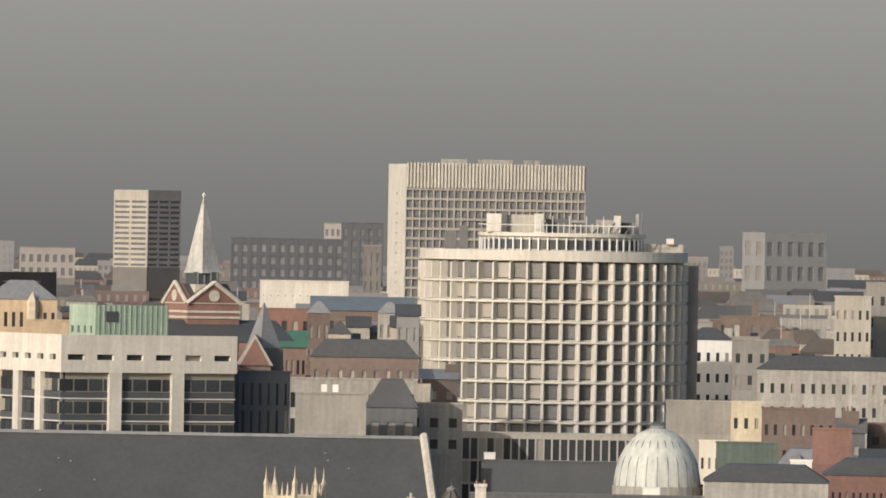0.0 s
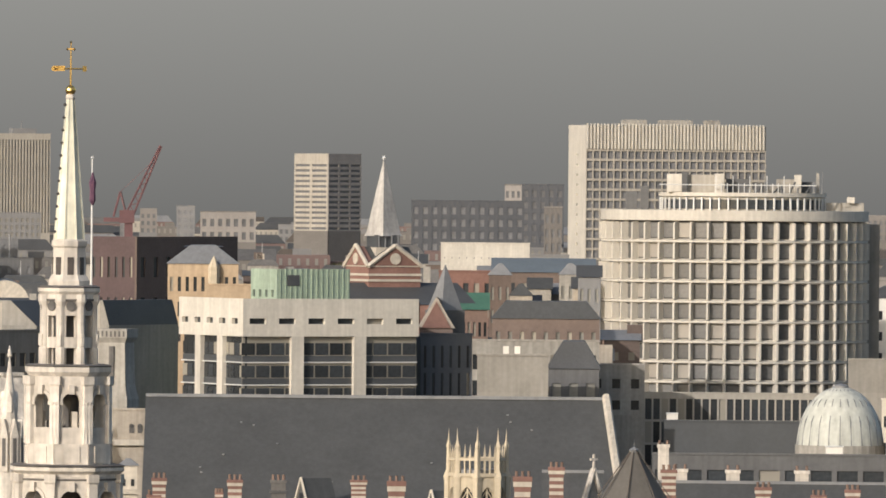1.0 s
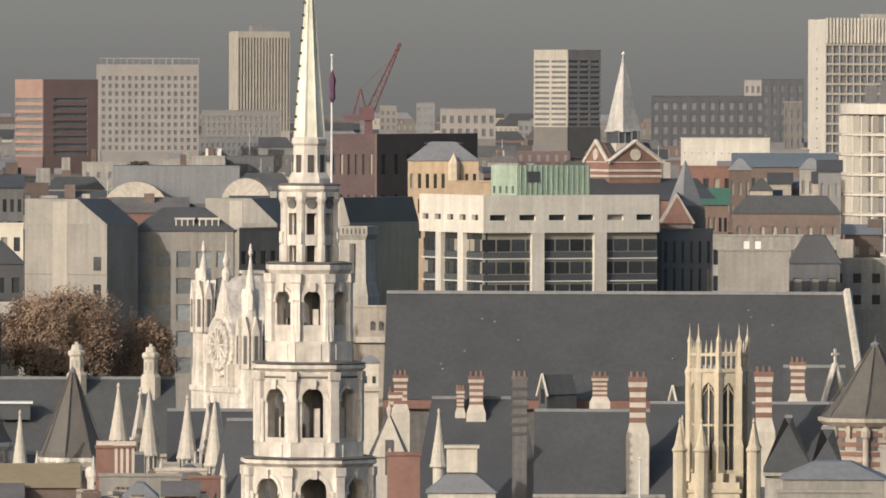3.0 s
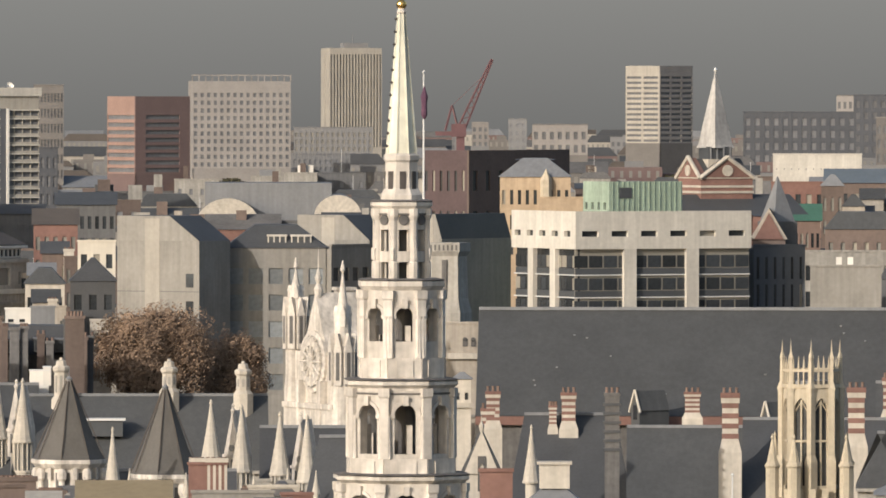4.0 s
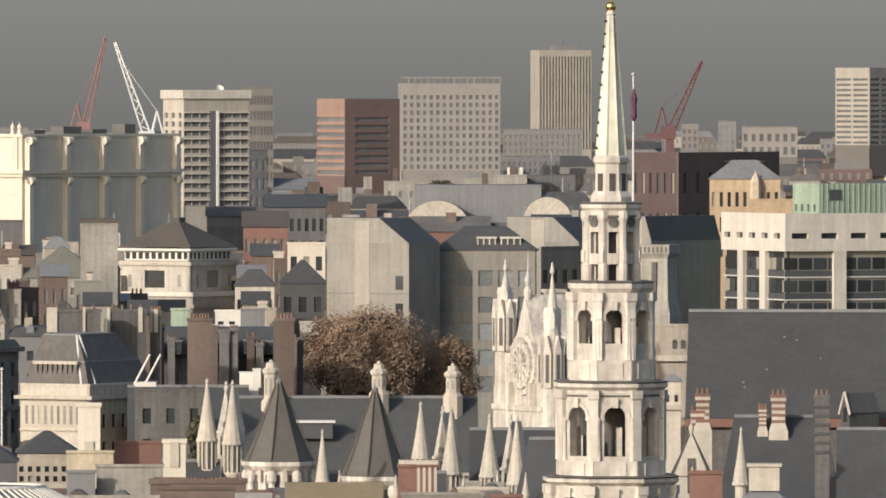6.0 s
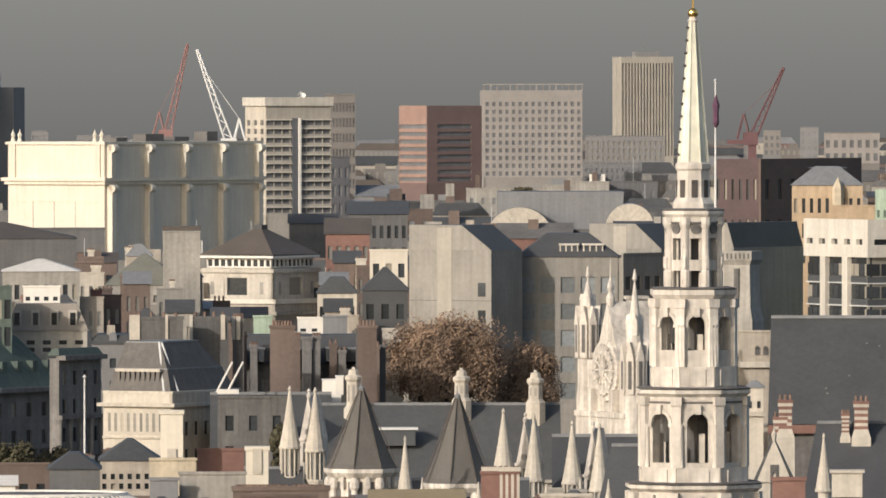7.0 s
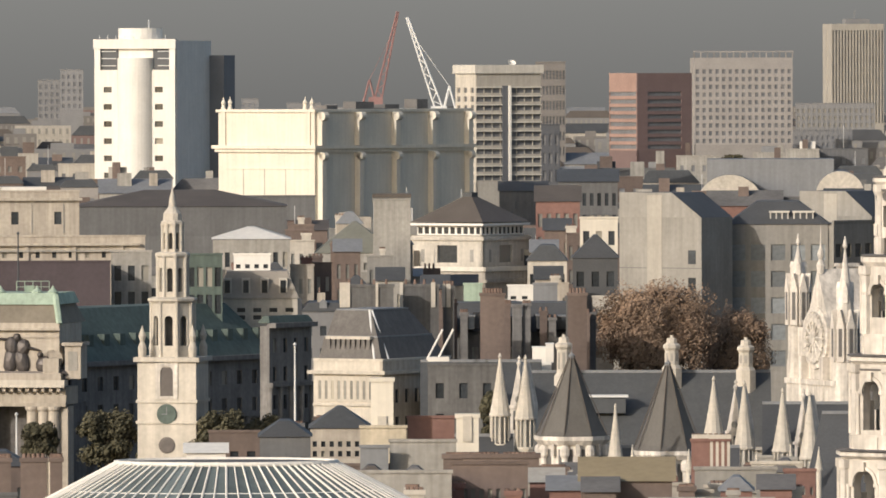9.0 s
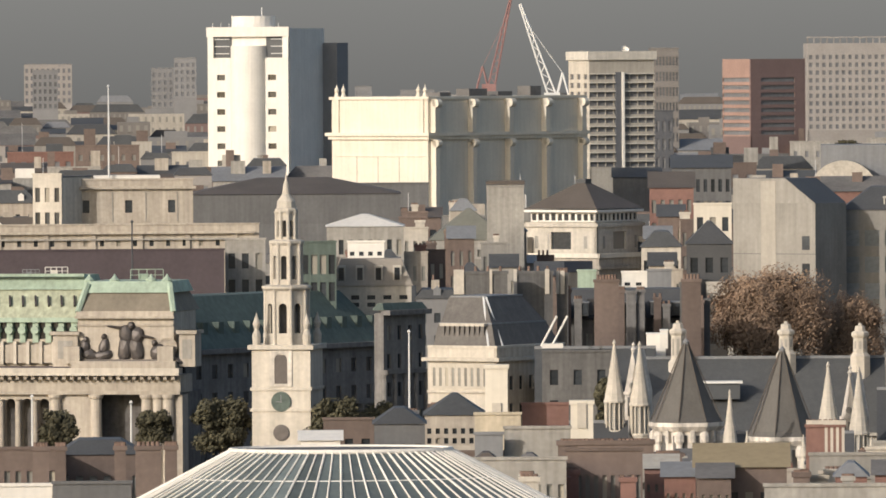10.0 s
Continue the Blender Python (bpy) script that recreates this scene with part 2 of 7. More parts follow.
def corner_block(name, ul, uc, ur, v, d, turn, label, category="building", left=(4, 5), right=(4, 5), wall=None, wall2=None, pane=None, foot=None, roof=None,
                 fw=0.5, fh=0.58, fw2=None, fh2=None, bars=0, top=1.2, low=0.0, deep=0.35, parapet=0.35, group=""):
    """A flat-roofed block seen on its corner: its nearest edge at bearing uc, its sides reaching ul and ur, its top at elevation v."""
    th = thing(name, uc, d, turn, label, category, group)
    a = radians(turn)
    wr, wl = wide(ur - uc, d) / math.cos(a), wide(uc - ul, d) / max(math.sin(a), 0.15)
    z1 = high(v, d, uc)
    z0 = 0.0 if foot is None else high(foot, d, uc)
    side = pose(0, wl, 0, 0, 0, -90)
    if right[0]:
        facade(th, pose(0, 0, 0), wr, z0, z1, right[0], right[1], fw, fh, wall, pane, deep, bars, top, low)
    else:
        part("wall", box(0, wr, 0, deep, z0, z1), wall, th)
    if left[0]:
        facade(th, side, wl - deep, z0, z1, left[0], left[1], fw2 or fw, fh2 or fh, wall2 or wall, pane, deep, bars, top, low)
    else:
        part("wall", box(0, wl - deep, 0, deep, z0, z1), wall2 or wall, th, m=side)
    part("core", box(deep, wr, deep, wl, 0, z1 - 0.5), dark_concrete if pane else wall, th)
    part("roof", box(0.3, wr - 0.3, 0.3, wl - 0.3, z1 - 0.45, z1 - parapet), roof or roof_felt, th)
    if z0 > 0:
        part("lower_wall", box(0, deep, 0, wl, 0, z0, box(0, wr, 0, deep, 0, z0)), wall, th)
    th["size"] = (wr, wl, z1)
    return th


def flat_block(name, u0, u1, v, d, depth, label, category="building", cols=5, rows=4, wall=None, pane=None, roof=None, fw=0.5, fh=0.58, bars=0, top=1.0, foot=None, kind="flat", rise=3.0, inset=2.0, rot=0.0, low=0.0, deep=0.35, group=""):
    """A building seen square on, with a flat, hipped, gabled or mansard roof; v is the height of its wall."""
    th = thing(name, (u0 + u1) / 2, d, rot, label, category, group)
    w, z1 = wide(u1 - u0, d), high(v, d, (u0 + u1) / 2)
    z0 = max(0.0, z1 - max(rows, 1) * 3.5 - top) if foot is None else high(foot, d)
    if cols:
        facade(th, pose(-w / 2, 0, 0), w, z0, z1, cols, rows, fw, fh, wall, pane, deep, bars, top, low)
    else:
        part("wall", box(-w / 2, w / 2, 0, deep, z0, z1), wall, th)
    if cols and pane is None and group == "attic houses":
        part("glazing", box(-w * 0.48, w * 0.48, 0.2, 0.3, z0 + 0.1, z1 - 0.6), blind_glass, th)
    bm = box(-w / 2, w / 2, deep, depth, 0, z1 - 0.4)
    if z0 > 0:
        box(-w / 2, w / 2, 0, deep, 0, z0, bm)
    part("body", bm, wall, th)
    if kind == "flat":
        part("roof", box(-w / 2 + 0.25, w / 2 - 0.25, deep, depth - 0.25, z1 - 0.39, z1 - 0.2), roof or roof_felt, th)
        part("parapet", box(-w / 2 - 0.1, w / 2 + 0.1, -0.12, 0.25, z1, z1 + 0.25), wall, th)
    elif kind == "gable":
        part("roof", gable(-w / 2 - 0.3, w / 2 + 0.3, -0.3, depth + 0.3, z1, z1 + rise), roof or slate, th)
    elif kind == "front":
        part("roof", gable(-w / 2 - 0.3, w / 2 + 0.3, -0.1, depth + 0.3, z1, z1 + rise, "y"), roof or slate, th)
    else:
        part("roof", hip(-w / 2 - 0.2, w / 2 + 0.2, -0.2, depth + 0.2, z1, z1 + rise, min(inset, w / 2 - 0.05), min(inset, depth / 2 - 0.05)), roof or slate, th)
    return th


def chimney(u, v, d, w, h, label, material=brick, pots=4, striped=False, taper=0.0, name="chimney_stack", group="chimney stacks"):
    """A chimney stack whose pots reach elevation v; w and h in steps."""
    z1, ww, hh = high(v, d, u), wide(w, d), wide(h, d)
    th = thing(name, u, d, 0, label, "chimney", group, z=0)
    z0 = z1 - hh
    pot = min(0.55, hh * 0.12)
    cap = z1 - pot
    if striped:
        n = 9
        step = (cap - z0) * 0.62 / n
        base = cap - step * n
        part("base", rings([(ww * 0.95, z0 - 6), (ww * 0.95, z0 + (base - z0) * 0.5), (ww * 0.66, base)], 4), pale_stone, th)
        for i in range(n):
            grow = 1.16 if i in (n - 1, n - 2) else 1.0
            r = ww * 0.66 * grow * (1.0 if i % 2 else 1.05)
            part("brick_band" if i % 2 == 0 else "stone_band", rings([(r, base + i * step), (r, base + (i + 1) * step)], 4), brick if i % 2 == 0 else pale_stone, th)
    else:
        part("shaft", box(-ww / 2, ww / 2, 0, min(ww, 1.6), z0 - 8, cap - 0.35), material, th)
        part("cap", box(-ww / 2 - 0.12, ww / 2 + 0.12, -0.12, min(ww, 1.6) + 0.12, cap - 0.35, cap), material, th)
    for i in range(pots):
        x = -ww * 0.36 + ww * 0.72 * (i / max(1, pots - 1))
        part("pot", rings([(0.17, cap), (0.14, cap + pot * 0.8), (0.18, cap + pot)], 6, x=x, y=0.4 if not striped else 0.0), terracotta, th)
    return th


def pole(name, u, v0, v1, d, r, label, material=steel, category="pole"):
    th = thing(name, u, d, 0, label, category)
    part("shaft", rod((0, 0, high(v0, d, u)), (0, 0, high(v1, d, u)), r, 8, r2=r * 0.6), material, th)
    part("finial", rings([(0.0, high(v1, d, u) - r), (r * 1.6, high(v1, d, u) + r * 0.6), (0.0, high(v1, d, u) + r * 2.4)], 8), material, th)
    return th


# ---- ground and distance ----
bm = bmesh.new()
ys = [-300, 200, 900, 1500, 2200, 3000, 3900, 4880]
hs = [0, 0, 0, 0, 6, 13, 20, 27]
xs = [-1500, -500, 0, 500, 1500]
grid = [[bm.verts.new((x, y, h)) for x in xs] for y, h in zip(ys, hs)]
for i in range(len(ys) - 1):
    for j in range(len(xs) - 1):
        bm.faces.new((grid[i][j], grid[i][j + 1], grid[i + 1][j + 1], grid[i + 1][j]))
ground = new("ground", mesh_of("ground", bm, street))
tagged(ground, "dark city ground of streets far below", "ground", kind="structure")


def ground_z(d):
    return float(np.interp(d, ys, hs))


def haze_backdrop():
    m = bpy.data.materials.new("hazy_air")
    m.use_nodes = True
    n, ln = m.node_tree.nodes, m.node_tree.links
    n.remove(n["Principled BSDF"])
    e, ramp, tc, sep, mr = n.new("ShaderNodeEmission"), n.new("ShaderNodeValToRGB"), n.new("ShaderNodeTexCoord"), n.new("ShaderNodeSeparateXYZ"), n.new("ShaderNodeMapRange")
    ln.new(tc.outputs["Object"], sep.inputs[0])
    ln.new(sep.outputs["Z"], mr.inputs["Value"])
    mr.inputs["From Min"].default_value, mr.inputs["From Max"].default_value = 40.0, 190.0
    ln.new(mr.outputs[0], ramp.inputs[0])
    ramp.color_ramp.elements[0].color = (0.172, 0.171, 0.165, 1)
    ramp.color_ramp.elements[1].color = (0.325, 0.322, 0.305, 1)
    ln.new(ramp.outputs[0], e.inputs[0])
    ln.new(e.outputs[0], n["Material Output"].inputs[0])
    bm = bmesh.new()
    arc = [(4900 * math.sin(a), 4900 * math.cos(a)) for a in (radians(-26 + 2 * i) for i in range(27))]
    for (x0, y0), (x1, y1) in zip(arc, arc[1:]):
        bm.faces.new([bm.verts.new(p) for p in ((x0, y0, 0), (x1, y1, 0), (x1, y1, 700), (x0, y0, 700))])
    ob = new("backdrop", mesh_of("backdrop", bm, m))
    return tagged(ob, "grey hazy sky above the far city", "sky", kind="structure")


haze_backdrop()


# ---- the wedding-cake church steeple ----
def steeple():
    d, u = 480.0, -149.5
    st = thing("church_steeple", u, d, 0, "tiered white stone church steeple with an obelisk spire", "steeple")
    s = STEP * d
    H = lambda v: high(v, d, u)
    turn = 5.0
    oct_r = lambda half: half * s / 0.955

    def cornice(v0, v1, half):
        z0, z1, r = H(v0), H(v1), oct_r(half)
        part("cornice", rings([(r * 0.90, z0 - 0.25), (r * 0.92, z0), (r * 0.97, z0 + (z1 - z0) * 0.3), (r, z0 + (z1 - z0) * 0.45), (r, z1 - 0.05), (r * 0.97, z1)], 8, turn), limestone, st)
        part("weathered_ledge", rings([(r * 0.99, z1 - 0.01), (r * 1.015, z1 + 0.05), (r * 0.9, z1 + 0.12)], 8, turn), soot, st, "soot-dark weathered top of a cornice")
        part("drip_band", rings([(r * 0.905, z0 - 0.34), (r * 0.93, z0 - 0.3), (r * 0.93, z0 - 0.22)], 8, turn), soot, st)

    def tier(name, vtop, vbot, half, opening, sill_v, spring_v, plinth_v, keystone=True):
        z0, z1, r = H(vbot), H(vtop), oct_r(half)
        side = 2 * r * math.sin(math.pi / 8)
        ap = r * math.cos(math.pi / 8)
        drum = part(name, rings([(r * 0.8, z0 - 0.2), (r * 0.8, z0 + 0.15)], 8, turn), limestone, st)
        # added dark core, in place of the shade behind the arches
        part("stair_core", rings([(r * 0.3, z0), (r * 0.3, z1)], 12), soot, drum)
        for i in range(8):
            part("inner_pier", box(-0.12, 0.16, -0.14, 0.14, z0, H(spring_v) - 0.5 - 0.5 * (i % 2)), limestone, drum, m=pose(0, 0, 0, 0, 0, turn + 45 * i + 8) @ pose(0, -r * 0.62, 0))
        for i in range(8):
            m = pose(0, 0, 0, 0, 0, turn + 45 * i) @ pose(0, -ap, z0)
            bm = arch_wall(side, z1 - z0, opening * s, H(sill_v) - z0, H(spring_v) - z0, 0.55)
            wall = part("arcade_wall", bm, limestone, drum, m=m)
            o = opening * s
            hz = H(spring_v) - z0
            # raised archivolt, keystone and impost blocks
            bm = bmesh.new()
            for k in range(10):
                a0, a1 = math.pi * k / 10, math.pi * (k + 1) / 10
                for ra, rb in ((o / 2 + 0.02, o / 2 + 0.2),):
                    q = [(-ra * math.cos(a0), hz + ra * math.sin(a0)), (-ra * math.cos(a1), hz + ra * math.sin(a1)), (-rb * math.cos(a1), hz + rb * math.sin(a1)), (-rb * math.cos(a0), hz + rb * math.sin(a0))]
                    f = [bm.verts.new((x, -0.09, z)) for x, z in q]
                    b = [bm.verts.new((x, 0.0, z)) for x, z in q]
                    bm.faces.new(f)
                    for e in range(4):
                        bm.faces.new((f[e], f[(e + 1) % 4], b[(e + 1) % 4], b[e]))
            part("archivolt", bm, limestone, drum, m=m)
            part("keystone", box(-0.14, 0.14, -0.22, 0, hz + o / 2 - 0.05, hz + o / 2 + 0.42), limestone, drum, m=m)
            for x in (-1, 1):
                part("impost", box(x * (o / 2 + 0.12) - 0.13, x * (o / 2 + 0.12) + 0.13, -0.12, 0, hz - 0.14, hz + 0.04), limestone, drum, m=m)
            # pilasters on the corners
            part("pilaster", rings([(0.34, H(plinth_v)), (0.34, z1 - 0.5), (0.42, z1 - 0.4), (0.42, z1)], 4, x=0, y=0), limestone, drum, m=pose(0, 0, 0, 0, 0, turn + 45 * i + 22.5) @ pose(0, -r + 0.12, 0))
            part("plinth_panel", box(-side / 2 - 0.03, side / 2 + 0.03, -0.14, 0, 0, H(plinth_v) - z0), limestone, drum, m=m)
            for x in (-1, 1):
                part("arch_column", rings([(0.15, 0), (0.12, 0.25), (0.11, 1.0), (0.16, 1.1)], 8), limestone, drum, m=m @ pose(x * (o / 2 + 0.3), -0.06, H(plinth_v) - z0) @ Matrix.Diagonal((1, 1, (hz - (H(plinth_v) - z0)) / 1.1, 1)))
            part("sunk_panel", box(-side * 0.26, side * 0.26, -0.2, -0.13, 0.12, H(plinth_v) - z0 - 0.12), limestone, drum, m=m)
        return drum

    # square tower below
    w = 130 * s
    z4 = H(-860)
    part("tower", box(-w, w, -w, w, 0, z4 - 1.2), limestone, st, m=pose(0, 0, 0, 0, 0, turn))
    part("tower_cornice", box(-w - 0.5, w + 0.5, -w - 0.5, w + 0.5, z4 - 1.2, z4 - 0.3), limestone, st, m=pose(0, 0, 0, 0, 0, turn))
    tier("lowest_tier", -680, -868, 113, 48, -826, -722, -836)
    cornice(-679, -666, 121)
    tier("lower_tier", -512, -666, 92, 39, -628, -560, -636)
    cornice(-512, -499, 101)
    tier("upper_tier", -340, -496, 71.5, 31, -430, -385, -459)
    cornice(-340, -323, 76.5)
    # square-headed lantern stage: corner piers, entablature, inner core
    z0, z1 = H(-323), H(-196)
    r = oct_r(47)
    ap, side = r * math.cos(math.pi / 8), 2 * r * math.sin(math.pi / 8)
    # the core's dark colour stands for shade behind the openings
    lan = part("lantern_tier", rings([(r * 0.45, z0), (r * 0.45, z1)], 8, turn), soot_shade_stone, st)
    for i in range(8):
        m = pose(0, 0, 0, 0, 0, turn + 45 * i) @ pose(0, -ap, 0)
        o = side * 0.24
        bm = bmesh.new()
        za, zb, zc, zd = H(-319), H(-290), H(-271), H(-233)
        for x0, x1 in ((-side / 2, -o), (o, side / 2)):
            box(x0, x1, 0, 0.5, z0, z1, bm)
        for a, b in ((z0, za), (zb, zc), (zd, z1)):
            box(-o, o, 0, 0.5, a, b, bm)
        part("opening_wall", bm, limestone, lan, m=m)
        part("roundel", rings([(0.26, 0), (0.26, 0.08), (0.15, 0.1)], 12), soot_shade_stone, lan, m=m @ pose(0, 0, H(-216), 90, 0, 0))
        part("corner_pier", rings([(0.26, z0), (0.26, z0 + 0.9), (0.2, z0 + 1.0), (0.2, z1 - 0.6), (0.3, z1 - 0.35), (0.3, z1)], 8), limestone, lan, m=pose(0, 0, 0, 0, 0, turn + 45 * i + 22.5) @ pose(0, -r + 0.1, 0))
        part("scroll", box(-0.08, 0.08, -0.16, 0.1, zb + 0.1, zc + 0.15), limestone, lan, m=pose(0, 0, 0, 0, 0, turn + 45 * i + 22.5) @ pose(0, -r, 0))
    cornice(-196, -184, 55)
    # spire base and obelisk
    r1, r0 = oct_r(30), oct_r(37)
    base = part("spire_base", rings([(r0, H(-186)), (r0, H(-172)), (r1, H(-160)), (r1 * 0.95, H(-114)), (r1 * 1.05, H(-110)), (r1 * 1.05, H(-102)), (r1 * 0.9, H(-98))], 8, turn), limestone, st)
    for i in range(8):
        part("slit_window", box(-0.16, 0.16, -0.04, 0.3, H(-165), H(-130)), bronze, base, m=pose(0, 0, 0, 0, 0, turn + 45 * i) @ pose(0, -r1 * 0.905, 0))
    tip = H(148)
    spire_stone = surface("weathered_spire_stone", (0.58, 0.57, 0.47), 0.85, mottle=0.2, streak=0.3)
    part("obelisk", rings([(oct_r(26), H(-99)), (oct_r(7), tip)], 8, turn), spire_stone, st, "pale stone obelisk with green weathering")
    for i in range(8):
        a = radians(turn + 45 * i + 22.5)
        f = lambda rr: (rr * math.sin(a), -rr * math.cos(a))
        part("rib", rod((*f(oct_r(26)), H(-99)), (*f(oct_r(7)), tip), 0.07, 5, r2=0.03), spire_stone, st)
    for k in range(11):
        t = k / 11
        a = radians(turn - 67.5)
        rr = oct_r(26 + (7 - 26) * t) + 0.05
        part("crocket", rings([(0.0, -0.1), (0.09, 0), (0.0, 0.1)], 6), bronze, st, m=pose(rr * math.sin(a), -rr * math.cos(a), H(-99) + (tip - H(-99)) * t + 0.4))
    part("spire_cap", rings([(oct_r(7), tip), (oct_r(9), tip + 0.12), (oct_r(5), tip + 0.35), (0.1, H(156))], 8, turn), limestone, st)
    part("ball", rings([(0.27 * math.sin(math.pi * i / 10) + (1e-5 if i in (0, 10) else 0), H(165) - 0.27 * math.cos(math.pi * i / 10)) for i in range(11)], 16), gold, st, "gilded copper ball")
    part("vane_rod", rod((0, 0, H(170)), (0, 0, H(250)), 0.05, 6, r2=0.03), gold, st)
    vane = part("weathervane", box(-31 * s, -10 * s, -0.03, 0.03, H(199), H(208)), gold, st, "gilded arrow weathervane")
    part("arrow_shaft", rod((-12 * s, 0, H(203)), (22 * s, 0, H(203)), 0.05), gold, vane)
    part("arrow_head", gable(-0.14, 0.14, -0.03, 0.03, 0, 0.2), gold, vane, m=pose(21 * s, 0, H(203), 0, 90, 0))
    for x in (-30, -26, -22):
        part("vane_disc", rings([(0.13, -0.04), (0.13, 0.04)], 10), gold, vane, m=pose(x * s, 0, H(203), 90, 0, 0))
    part("cross_bar", box(-6 * s, 6 * s, -0.04, 0.04, H(236), H(239)), gold, st)
    for x, v in ((-6, 237.5), (6, 237.5), (0, 250)):
        part("cross_ball", rings([(0.001, -0.09), (0.08, 0), (0.001, 0.09)], 8), gold, st, m=pose(x * s, 0, H(v)))
    return st


steeple()


# ---- round office drum ----
def round_tower():
    d, u = 1500.0, 1027.0
    th = thing("round_office_tower", u, d, 0, "round concrete office tower with a deep white grid facade", "office tower")
    R = wide(237, d)
    H = lambda v: high(v, d, u)
    top, row = H(-56), wide(35.2, d)
    rows, cols = 11, 48
    part("core", rings([(R - 1.25, 0), (R - 1.25, top)], 96), dark_concrete, th)
    part("parapet", rings([(R - 0.5, top), (R + 0.05, top + 0.1), (R + 0.05, H(-37)), (R - 0.5, H(-37) + 0.02)], 96), pale_concrete, th)
    part("roof", rings([(R - 0.8, top), (R - 0.8, H(-40))], 48), roof_felt, th)
    ang = 2 * math.pi / cols
    cell = 2 * R * math.sin(ang / 2)
    # one precast unit: a tapering vertical fin on its side and a sill beam
    bm = bmesh.new()

    def wedge(x0, x1, xi0, xi1, z0, z1, zi0, zi1, y0, y1):
        f = [bm.verts.new(p) for p in ((x0, y0, z0), (x1, y0, z0), (x1, y0, z1), (x0, y0, z1))]
        b = [bm.verts.new(p) for p in ((xi0, y1, zi0), (xi1, y1, zi0), (xi1, y1, zi1), (xi0, y1, zi1))]
        bm.faces.new(f)
        bm.faces.new(b[::-1])
        for e in range(4):
            bm.faces.new((f[e], f[(e + 1) % 4], b[(e + 1) % 4], b[e]))

    h2, t = cell / 2, row
    wedge(-h2 - 0.15, -h2 + 0.15, -h2 - 0.32, -h2 + 0.32, 0.3, t - 0.3, 0, t, -0.2, 1.1)
    unit = mesh_of("fin", bm, pale_concrete)
    bm = bmesh.new()
    wedge(-h2, h2, -h2, h2, -0.16, 0.14, -0.4, 0.42, 0.05, 1.15)
    beam = mesh_of("sill_beam", bm, pale_concrete)
    pane = pane_mesh(cell * 0.84, row * 0.72, drum_glass, 2)
    rest = bmesh.new()
    for r in range(rows):
        z = top - (r + 1) * row
        for c in range(cols):
            a = -math.degrees(ang) * (c - cols / 2)
            m = pose(0, 0, z, 0, 0, a) @ pose(0, -R, 0)
            if abs(c - cols / 2) <= 12:
                again("fin", unit, th, m)
                again("sill_beam", beam, th, m)
                again("window", pane, th, m @ pose(0, 1.0, 0.6))
            else:
                n0 = set(rest.verts)
                rest.from_mesh(unit)
                rest.from_mesh(beam)
                bmesh.ops.transform(rest, matrix=m, verts=[v for v in rest.verts if v not in n0])
    tagged(part("far_side_units", rest, pale_concrete, th), kind="stuff")
    part("stair_core", box(-wide(24, d), wide(24, d), -2, 5, 0, H(-60)), concrete, th, m=pose(R * 0.985, R * 0.1, 0))
    # plant rooms and gear on the roof
    pz = H(-40)
    part("plant_drum", rings([(R * 0.6, pz), (R * 0.6, pz + 2.4), (R * 0.63, pz + 2.5), (R * 0.63, pz + 3.1)], 48), pale_concrete, th, m=pose(1.2, 0, 0))
    part("plant_glazing", rings([(R * 0.61, pz + 0.5), (R * 0.61, pz + 2.0)], 48), glass, th, m=pose(1.2, 0, 0))
    for i in range(26):
        a = radians(-80 + i * 6.4)
        part("mullion", box(-0.12, 0.12, -0.15, 0.1, pz + 0.3, pz + 2.3), steel, th, m=pose(1.2 + R * 0.62 * math.sin(a), -R * 0.62 * math.cos(a), 0, 0, 0, math.degrees(a)))
    for x, y, w, dd, z0, h, mt in ((-9.5, -8, 2.6, 2.5, 3.1, 2.9, pale_concrete), (-5.6, -8, 4.6, 2.2, 3.1, 2.8, light_concrete), (-8.0, -9, 0.9, 1.2, 3.1, 3.3, dark_concrete), (-2.5, -9, 1.5, 2.0, 3.1, 3.0, pale_concrete), (0.6, -6, 4.0, 3.0, 3.1, 2.2, dark_concrete), (8.2, -7, 3.2, 2.5, 3.1, 2.2, grey_stone), (10.0, -8, 1.1, 1.5, 3.1, 2.9, pale_concrete), (11.3, -6, 2.0, 2.0, 3.1, 1.8, dark_steel), (4.2, -7.5, 2.2, 2.2, 3.1, 1.6, dark_concrete), (6.0, -8.5, 1.6, 1.2, 3.1, 1.2, grey_stone), (13.2, -4, 0.5, 0.5, 3.1, 3.2, grey_stone), (17.6, -3, 6.0, 4.0, 0.0, 1.6, grey_stone), (18.5, -4, 1.2, 1.2, 1.6, 0.9, pale_concrete), (-16.5, -4, 1.8, 3.0, 0.0, 3.2, dark_concrete), (-14.4, -4, 1.3, 3.0, 0.0, 4.0, dark_concrete)):
        part("plant_box", box(x - w / 2, x + w / 2, y, y + dd, pz + z0, pz + z0 + h), mt, th)
    for i in range(14):
        x = -3 + i * 0.9
        part("roof_rail_post", rod((x, -10.5, pz + 3.0), (x, -10.5, pz + 4.6 + 1.2 * (i % 3 == 0)), 0.07, 5), steel, th)
    part("roof_rail", rod((-12, -10.6, pz + 4.3), (13, -10.6, pz + 4.3), 0.08, 5), steel, th)
    part("aerial", rod((13.9, -6, pz + 3), (13.9, -6, pz + 6.6), 0.12, 6, r2=0.05), lead, th)
    for i in range(9):
        x = 2.2 + 1.3 * i
        part("pipe_run", rod((x, -9.2, pz + 3.1), (x + 0.9 * (i % 2), -9.2, pz + 3.9 + 0.5 * (i % 3)), 0.16, 6), dark_steel if i % 2 else lead, th)
    return th


round_tower()

